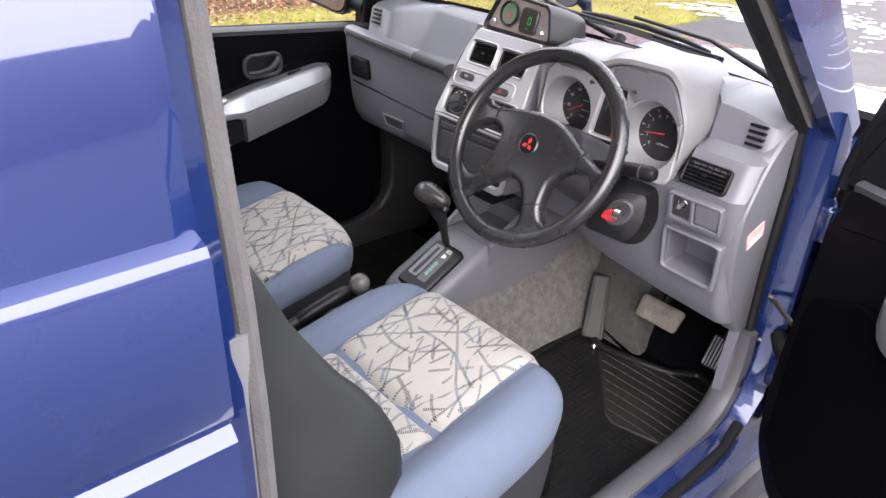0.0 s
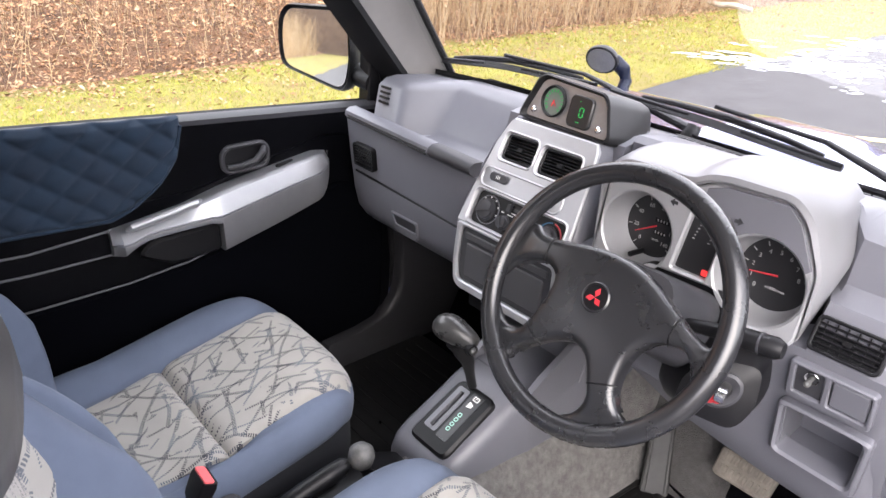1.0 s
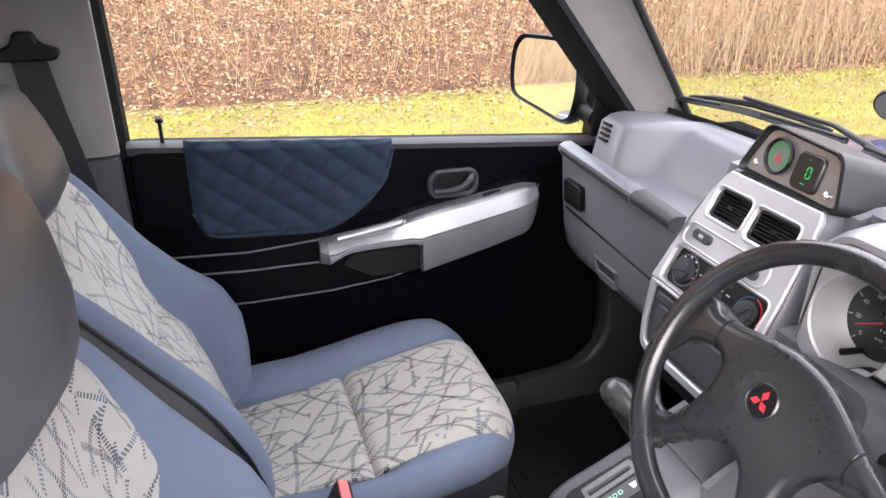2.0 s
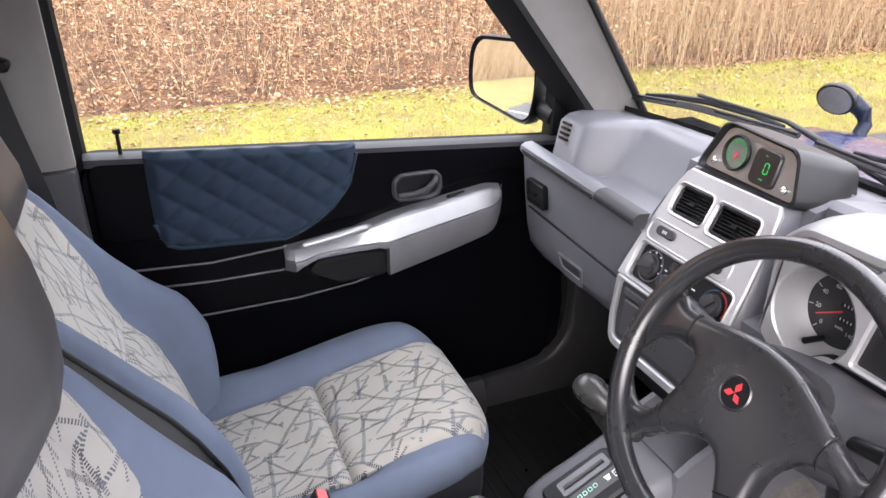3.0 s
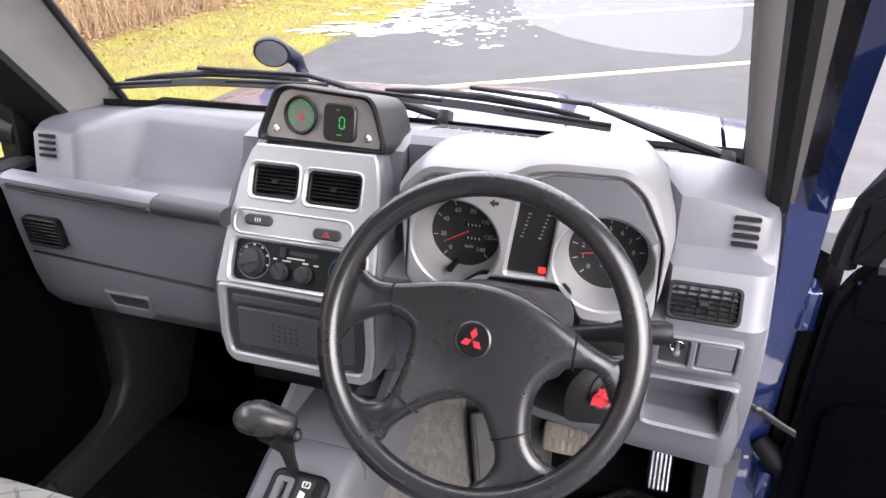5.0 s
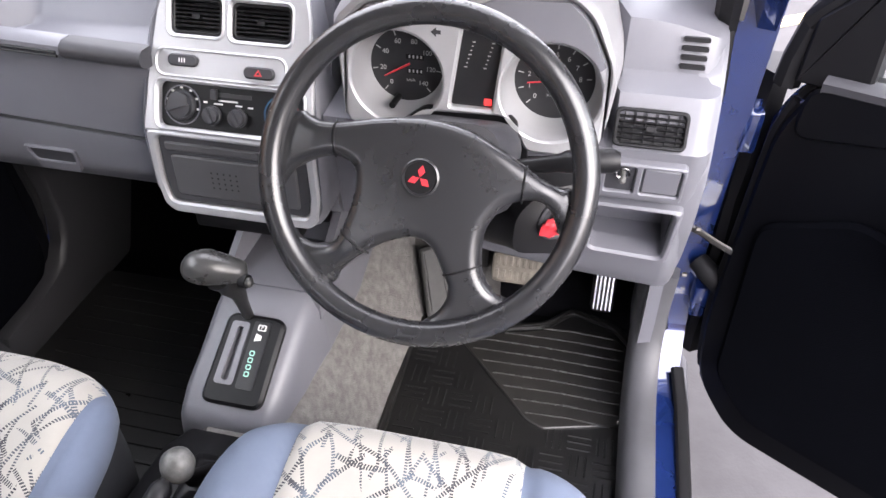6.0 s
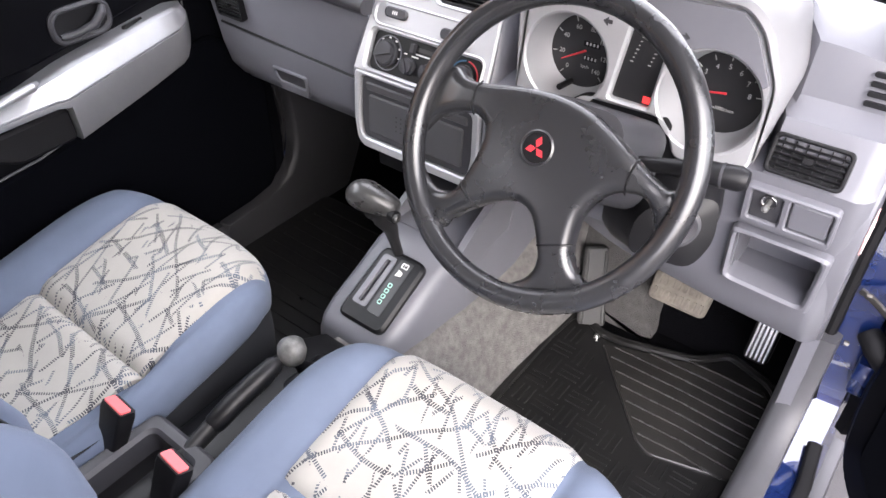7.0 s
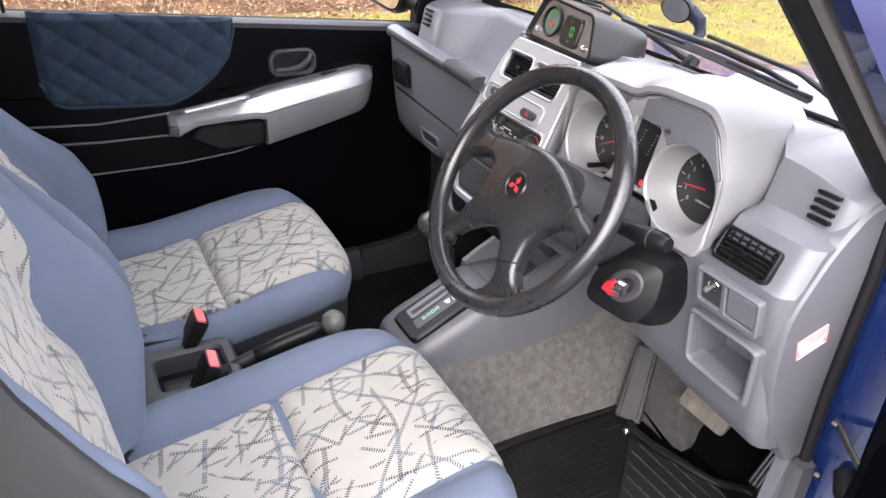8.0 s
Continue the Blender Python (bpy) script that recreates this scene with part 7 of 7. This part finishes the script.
# ---- floor console with gear selector ----
console = thing("floor_console", "grey plastic floor console with automatic gear selector", "console", (-0.02, 0.05, 0.585))
bm = bmesh.new()
def crect(y, x0, x1, z, base):
    return [(x0 - 0.010, y, base), (x0 - 0.004, y, z - 0.03), (x0 + 0.004, y, z - 0.008), (x0 + 0.016, y, z), (x1 - 0.016, y, z), (x1 - 0.004, y, z - 0.008), (x1 + 0.006, y, z - 0.03), (x1 + 0.014, y, base)]
rings = []
for y, x0, x1, z in ((-0.045, -0.090, 0.040, 0.590), (-0.04, -0.098, 0.048, 0.604), (-0.03, -0.102, 0.052, 0.614), (0.0, -0.104, 0.058, 0.632), (0.06, -0.100, 0.062, 0.664), (0.12, -0.098, 0.064, 0.696), (0.145, -0.096, 0.066, 0.706), (0.16, -0.094, 0.068, 0.708), (0.165, -0.094, 0.068, 0.690), (0.30, -0.092, 0.072, 0.705), (0.31, -0.092, 0.072, 0.74), (0.36, -0.092, 0.072, 0.76), (0.50, -0.09, 0.075, 0.80)):
    rings.append(crect(y, x0, x1, z, 0.53))
loft(bm, rings)
part("console_body", bm, GREY, console)
# side cheeks of the front tray
for x0, x1 in ((-0.098, -0.086), (0.062, 0.076)):
    bm = bmesh.new()
    prism(bm, [(0.15, 0.66), (0.155, 0.712), (0.19, 0.735), (0.32, 0.80), (0.40, 0.80), (0.40, 0.66)], x0, x1)
    part("tray_side", bm, GREY, console)
bm = bmesh.new()
box(bm, (CX - 0.06, 0.165, 0.692), (CX + 0.09, 0.30, 0.706), 0.004, m=None)
part("tray_floor", bm, GREY, console)
fg = frame_of((-0.020, 0.005, 0.6365), (1, 0, 0), (0, 0.87, 0.49))
bm = bmesh.new()
plate(bm, rounded([(-0.046, -0.034), (0.056, -0.034), (0.060, 0.114), (-0.038, 0.114)], 0.018, 5), fg, 0.02, [rounded([(-0.026, 0.002), (-0.003, 0.002), (-0.001, 0.094), (-0.022, 0.094)], 0.005)], front=-0.010, bevel=0.005)
gate = part("selector_plate", bm, BLACK, console, "black selector surround")
bm = bmesh.new()
plate(bm, rounded([(-0.031, -0.003), (0.001, -0.003), (0.003, 0.100), (-0.027, 0.100)], 0.006), fg, 0.004, [rounded([(-0.0205, 0.004), (-0.0085, 0.004), (-0.0065, 0.092), (-0.0165, 0.092)], 0.003)], front=-0.0105)
part("slot_trim", bm, GREY, gate)
bm = bmesh.new()
plate(bm, rounded([(0.007, -0.006), (0.036, -0.006), (0.039, 0.104), (0.010, 0.104)], 0.004), fg, 0.002, front=-0.0108)
part("index_strip", bm, DIAL, gate)
CYAN = material("pale_green_print", (0.35, 0.65, 0.55), 0.5, scale=20)
for i in range(4):
    bm = bmesh.new()
    plate(bm, rrect(0.020, 0.018 + i * 0.0112, 0.0085, 0.0085, 0.0025), fg, 0.0006, [rrect(0.020, 0.018 + i * 0.0112, 0.0055, 0.005, 0.001)], front=-0.0116)
    part("position_mark", bm, CYAN, gate)
bm = bmesh.new()
plate(bm, [(0.017, 0.071), (0.028, 0.074), (0.028, 0.081), (0.018, 0.084)], fg, 0.0006, front=-0.0118)
part("position_pointer", bm, WHITE, gate)
bm = bmesh.new()
plate(bm, rrect(0.025, 0.094, 0.014, 0.010, 0.002), fg, 0.0006, [rrect(0.025, 0.094, 0.010, 0.007, 0.0015)], front=-0.0116)
part("park_frame", bm, WHITE, gate)
lettering("P", 0.008, facing(fg, 0.025, 0.094, -0.0116), WHITE, gate, "park_letter")
# selector lever
bm = bmesh.new()
tube(bm, [fg(-0.016, 0.098, 0.0), (-0.026, 0.098, 0.700), (-0.020, 0.082, 0.745), (-0.016, 0.072, 0.775), (-0.020, 0.062, 0.800), (-0.026, 0.050, 0.825)], [0.010, 0.009, 0.010, 0.013, 0.019, 0.022], 16)
lv = part("selector_shaft", bm, POD, console)
# egg-shaped grip lying across the lever, broad at its far end
c0, c1 = Vector((0.016, 0.060, 0.834)), Vector((-0.074, 0.036, 0.846))
dr = (c1 - c0).normalized()
sd = Vector((0, -0.35, 1)).cross(dr).normalized()
uu = dr.cross(sd).normalized()
bm = bmesh.new()
rings = []
for t, r, lift in ((0.0, 0.006, 0.0), (0.02, 0.0135, 0.0), (0.10, 0.0175, 0.001), (0.25, 0.0215, 0.003), (0.42, 0.0255, 0.005), (0.58, 0.0275, 0.006), (0.74, 0.0265, 0.005), (0.86, 0.0222, 0.003), (0.94, 0.0160, 0.001), (0.985, 0.0085, 0.0), (1.0, 0.0025, 0.0)):
    c = c0.lerp(c1, t) + uu * lift
    rings.append([c + sd * r * 0.95 * math.cos(q) + uu * r * math.sin(q) for q in np.arange(24) * 2 * math.pi / 24])
loft(bm, rings)
part("selector_grip", bm, GRIP, lv, "worn dark grey grip", 60)
bm = bmesh.new()
tube(bm, [c0 + Vector((-0.004, -0.012, -0.006)), c0 + Vector((0.006, -0.014, -0.006))], [0.0115, 0.0105], 16)
part("button_socket", bm, BLACK, lv)
bm = bmesh.new()
tube(bm, [c0 + Vector((0.004, -0.014, -0.006)), c0 + Vector((0.011, -0.015, -0.006)), c0 + Vector((0.013, -0.015, -0.006))], [0.0078, 0.0074, 0.005], 16)
part("release_button", bm, GRIP, lv)
settle(console)

# ---- hand brake, transfer lever, rear console ----
deck = thing("lever_console", "black plastic console deck under the hand brake", "console", (-0.02, -0.3, 0.585))
bm = bmesh.new()
loft(bm, [[(x0, y, 0.56), (x0 + 0.006, y, z - 0.006), (x0 + 0.016, y, z), (x1 - 0.016, y, z), (x1 - 0.006, y, z - 0.006), (x1, y, 0.56)] for y, x0, x1, z in ((-0.055, -0.085, 0.045, 0.588), (-0.10, -0.10, 0.055, 0.600), (-0.20, -0.105, 0.06, 0.606), (-0.37, -0.105, 0.055, 0.600))])
part("deck_cover", bm, BLACK, deck)
for x in (-0.062, 0.022):
    bm = bmesh.new()
    tube(bm, [(x, -0.37, 0.606), (x + 0.004, -0.28, 0.611), (x + 0.008, -0.20, 0.612)], 0.005, 8)
    part("slot_lip", bm, POD, deck)
settle(deck)
hb = thing("hand_brake", "black hand brake lever between the seats", "hand brake", (-0.02, -0.32, 0.60))
bm = bmesh.new()
tube(bm, [(-0.026, -0.43, 0.612), (-0.024, -0.37, 0.632), (-0.021, -0.33, 0.648)], [0.012, 0.012, 0.013], 14, squash=1.25)
part("lever", bm, POD, hb)
bm = bmesh.new()
tube(bm, [(-0.021, -0.332, 0.647), (-0.020, -0.326, 0.650), (-0.018, -0.29, 0.662), (-0.012, -0.24, 0.678), (-0.009, -0.212, 0.686), (-0.008, -0.204, 0.688)], [0.012, 0.0165, 0.0175, 0.0170, 0.0150, 0.0100], 16)
part("grip", bm, BLACK, hb, "black ribbed grip")
bm = bmesh.new()
tube(bm, [(-0.008, -0.206, 0.688), (-0.006, -0.196, 0.691)], [0.008, 0.007], 12)
part("release_button", bm, POD, hb)
bm = bmesh.new()
box(bm, (-0.052, -0.50, 0.598), (0.0, -0.38, 0.622), 0.01)
part("mount", bm, BLACK, hb)
settle(hb)
tl = thing("transfer_lever", "short four-wheel-drive lever with a worn chrome-grey knob", "gear lever", (0.0, -0.17, 0.585))
bm = bmesh.new()
loft(bm, [[(0.002 + r * math.cos(q), -0.183 + r * math.sin(q), z) for q in np.arange(20) * 2 * math.pi / 20] for r, z in ((0.010, 0.675), (0.019, 0.684), (0.023, 0.698), (0.021, 0.712), (0.012, 0.721), (0.003, 0.7235))])
part("knob", bm, KNOB, tl, "worn metallic knob", 60)
bm = bmesh.new()
tube(bm, [(0.010, -0.13, 0.60), (0.004, -0.17, 0.65), (0.002, -0.183, 0.68)], [0.02, 0.012, 0.010], 12)
part("shaft", bm, BLACK, tl)
bm = bmesh.new()
loft(bm, [[(0.005 + a, -0.15 + b, z) for a, b in rrect(0, 0, w, h, 0.012)] for w, h, z in ((0.10, 0.12, 0.58), (0.085, 0.10, 0.60), (0.04, 0.05, 0.625))])
part("gaiter", bm, BLACK, tl)
settle(tl)
rc = thing("rear_console", "grey console tray between the seats", "console", (-0.05, -0.55, 0.585))
bm = bmesh.new()
ro = rounded([(-0.115, -0.36), (0.035, -0.36), (0.045, -0.75), (-0.125, -0.75)], 0.02)
plate(bm, ro, lambda a, b, d=0.0: Vector((a, b, 0.645 - d)), 0.06, [rrect(-0.04, -0.445, 0.10, 0.12, 0.012), rrect(-0.04, -0.63, 0.12, 0.17, 0.012)], bevel=0.006)
part("tray", bm, GREY_DARK, rc)
bm = bmesh.new()
plate(bm, ro, lambda a, b, d=0.0: Vector((a, b, 0.60 - d)), 0.014)
part("tray_floor", bm, BLACK, rc)
settle(rc)


def buckle(x, y, z, lean, label):
    b = thing("belt_buckle", label, "seat belt buckle", (x, y - 0.03, 0.585), "belt buckles")
    t = Vector((x, y, z))
    ax = Vector((lean, 0.42, 0.9)).normalized()
    u = Vector((1, 0, 0)) - ax * ax.x
    u.normalize()
    v = ax.cross(u)
    bm = bmesh.new()
    rings = []
    for s, w, h in ((-0.10, 0.017, 0.010), (-0.07, 0.021, 0.012), (-0.01, 0.025, 0.014), (0.0, 0.024, 0.013)):
        c = t + ax * s
        rings.append([c + u * a + v * q for a, q in rrect(0, 0, 2 * w, 2 * h, 0.005)])
    loft(bm, rings)
    part("housing", bm, BLACK, b)
    bm = bmesh.new()
    loft(bm, [[t + ax * s + u * a + v * (q - 0.002) for a, q in rrect(0, 0, 0.042, 0.017, 0.003)] for s in (-0.002, 0.003)])
    part("release_button", bm, material("faded_red_button", (0.75, 0.13, 0.14), 0.4), b, "faded red release button")
    bm = bmesh.new()
    tube(bm, [t - ax * 0.09, t - ax * 0.16], 0.012, 10)
    part("stem", bm, BLACK, b)
    settle(b)


buckle(0.030, -0.415, 0.703, 0.10, "black belt buckle with a red button by the driver's seat")
buckle(-0.115, -0.407, 0.700, 0.05, "black belt buckle with a red button by the passenger seat")

# ---- front passenger belt on the pillar ----
sb = thing("seat_belt", "black seat belt hanging from its pillar loop", "seat belt", (-0.62, -0.82, 1.35))
bm = bmesh.new()
f = lambda a, b, d=0.0: Vector((-0.574 + d + 0.02 * b, -0.818 + a, 1.352 + b))
plate(bm, rounded([(-0.045, -0.012), (0.045, -0.012), (0.05, 0.005), (0.02, 0.016), (0.015, 0.036), (-0.015, 0.036), (-0.02, 0.016), (-0.05, 0.005)], 0.010), lambda a, b, d=0.0: f(a, b, -d), 0.016, front=-0.012, bevel=0.004)
part("loop", bm, BLACK, sb)
bm = bmesh.new()
loft(bm, [[Vector((-0.572 + dx, y0, z)), Vector((-0.572 + dx, y1, z)), Vector((-0.575 + dx, y1, z)), Vector((-0.575 + dx, y0, z))] for z, y0, y1, dx, k in ((1.350, -0.845, -0.792, 0.0, 0), (1.25, -0.835, -0.775, 0.01, 0), (1.13, -0.822, -0.752, 0.018, 0), (0.95, -0.80, -0.73, 0.02, 0), (0.70, -0.78, -0.71, 0.02, 0))])
part("webbing", bm, BELT, sb)
settle(sb)

# ---- driver's footwell ----
mat_ = thing("floor_mat", "dusty black rubber floor mat with raised ribs", "floor mat", (0.38, 0.25, 0.386))
mo = rounded([(0.172, -0.12), (0.57, -0.12), (0.632, 0.0), (0.636, 0.30), (0.630, 0.44), (0.585, 0.50), (0.49, 0.53), (0.44, 0.475), (0.30, 0.43), (0.245, 0.425), (0.205, 0.45), (0.172, 0.44), (0.165, 0.36)], 0.02, 3)
bm = bmesh.new()
plate(bm, mo, lambda a, b, d=0.0: Vector((a, b, 0.395 - d)), 0.008)
part("mat_sheet", bm, MAT_RUBBER, mat_)
bm = bmesh.new()
tube(bm, [(a, b, 0.400) for a, b in mo], 0.009, 8, closed=True)
part("raised_rim", bm, MAT_RUBBER, mat_)
hp = [(0.265, 0.40), (0.432, 0.218), (0.462, 0.205), (0.612, 0.245), (0.620, 0.43), (0.575, 0.48), (0.46, 0.47)]
bm = bmesh.new()
plate(bm, rounded(hp, 0.008), lambda a, b, d=0.0: Vector((a, b, 0.401 - d)), 0.006, bevel=0.002)
hl = part("heel_pad", bm, material("scuffed_heel_pad", (0.008, 0.008, 0.008), 0.34, second=(0.022, 0.021, 0.0195), scale=6, fine=220, bump=0.2), mat_)
for i in range(9):
    b = 0.235 + i * 0.0285
    a0 = lerp([(0.205, 0.47), (0.22, 0.43), (0.40, 0.268), (0.48, 0.45)], b)
    a1 = lerp([(0.2, 0.55), (0.245, 0.605), (0.43, 0.612), (0.48, 0.575)], b)
    bm = bmesh.new()
    tube(bm, [(a0 + 0.01, b, 0.401), ((a0 + a1) / 2, b + 0.003, 0.402), (a1 - 0.006, b, 0.401)], 0.0026, 6)
    part("rib", bm, RIB, hl)
rg = random.Random(3)
for i in range(10):
    for j in range(9):
        x, y = 0.205 + 0.047 * j, -0.06 + 0.050 * i
        if x > 0.60 or y > 0.40 or (x > 0.24 and y > 0.385 - max(0, x - 0.25) * 1.05 - 0.02 and x < 0.46) or (x >= 0.44 and y > 0.19):
            continue
        bm = bmesh.new()
        along = (i + j) % 2
        for k in (-1, 0, 1):
            o = 0.014 * k + rg.uniform(-0.001, 0.001)
            p, q = ((x + o, y - 0.021), (x + o, y + 0.021)) if along else ((x - 0.021, y + o), (x + 0.021, y + o))
            tube(bm, [(p[0], p[1], 0.3955), (q[0], q[1], 0.3955)], 0.0022, 5)
        part("tread_bar", bm, MAT_RUBBER, mat_)
for x, y in ((0.604, 0.247), (0.247, 0.405)):
    bm = bmesh.new()
    loft(bm, [[(x + r * math.cos(q), y + r * math.sin(q), z) for q in np.arange(12) * math.pi / 6] for r, z in ((0.008, 0.40), (0.007, 0.408), (0.004, 0.411))])
    part("stud", bm, CHROME, mat_)
settle(mat_)
pm = thing("floor_mat", "black rubber floor mat in the passenger footwell", "floor mat", (-0.36, 0.2, 0.386))
bm = bmesh.new()
plate(bm, rounded([(-0.60, -0.10), (-0.14, -0.10), (-0.14, 0.44), (-0.60, 0.44)], 0.03), lambda a, b, d=0.0: Vector((a, b, 0.395 - d)), 0.008)
ps = part("mat_sheet", bm, MAT_RUBBER, pm)
for i in range(14):
    bm = bmesh.new()
    tube(bm, [(-0.56, -0.06 + i * 0.035, 0.396), (-0.18, -0.06 + i * 0.035, 0.396)], 0.003, 6)
    part("rib", bm, MAT_RUBBER, ps)
settle(pm)


def pedal(name, x, y, z, w, h, tiltdeg, mat, ribs, label):
    p = thing(name, label, "pedal", (x, y, z))
    a = radians(tiltdeg)
    f = frame_of((x, y, z), (1, 0, 0), (0, math.sin(a), math.cos(a)))
    bm = bmesh.new()
    plate(bm, rounded([(-w / 2, -h / 2), (w / 2, -h / 2), (w / 2 * 1.05, h / 2), (-w / 2 * 1.05, h / 2)], 0.012), f, 0.014, bevel=0.004)
    pl = part("pad", bm, mat, p)
    for r in ribs:
        bm = bmesh.new()
        plate(bm, rrect(*r, 0.002), f, 0.002, front=-0.003, bevel=0.001)
        part("tread", bm, CHROME if mat is BLACK else mat, pl)
    bm = bmesh.new()
    tube(bm, [f(0, h * 0.2, 0.012), Vector((x, y + 0.07, z + 0.06)), Vector((x, y + 0.10, z + 0.25))], 0.010, 8)
    part("arm", bm, BLACK, p)
    settle(p)


PEDAL_RUBBER = material("worn_brown_pedal_rubber", (0.22, 0.198, 0.165), 0.8, second=(0.11, 0.098, 0.083), scale=25, fine=200, bump=0.5)
pedal("brake_pedal", 0.375, 0.468, 0.555, 0.115, 0.060, 38, PEDAL_RUBBER, [(-0.047 + 0.0135 * i, s, 0.007, 0.020) for i in range(8) for s in (-0.014, 0.014)], "wide dusty rubber brake pedal")
pedal("accelerator_pedal", 0.545, 0.460, 0.535, 0.045, 0.085, 32, BLACK, [(-0.016 + 0.008 * i, 0, 0.0045, 0.076) for i in range(5)], "narrow ribbed metal accelerator pedal")
fr_ = thing("foot_rest", "narrow charcoal foot rest strip beside the tunnel", "foot rest", (0.235, 0.47, 0.44))
f = frame_of((0.205, 0.452, 0.475), (0.80, 0.60, 0.0), (-0.20, 0.30, 0.93))
bm = bmesh.new()
plate(bm, rounded([(-0.030, -0.075), (0.030, -0.080), (0.024, 0.10), (-0.024, 0.10)], 0.008), f, 0.012, bevel=0.004)
FOOT = material("scuffed_black_rubber", (0.026, 0.026, 0.027), 0.6, second=(0.040, 0.040, 0.039), scale=18, fine=300, bump=0.2)
fp_ = part("plate", bm, FOOT, fr_, "", 30)
for a in (-0.020, 0.020):
    bm = bmesh.new()
    tube(bm, [f(a, -0.07, -0.0005), f(a * 0.85, 0.092, -0.0005)], 0.0016, 5)
    part("rib", bm, FOOT, fp_)
settle(fr_)
kick = thing("kick_panel", "grey plastic kick panel below the dashboard end", "trim", (0.63, 0.42, 0.47))
bm = bmesh.new()
prism(bm, [(0.33, 0.475), (0.325, 0.60), (0.335, 0.705), (0.55, 0.72), (0.56, 0.43), (0.40, 0.43)], 0.612, 0.634)
part("panel", bm, GREY, kick)
settle(kick)
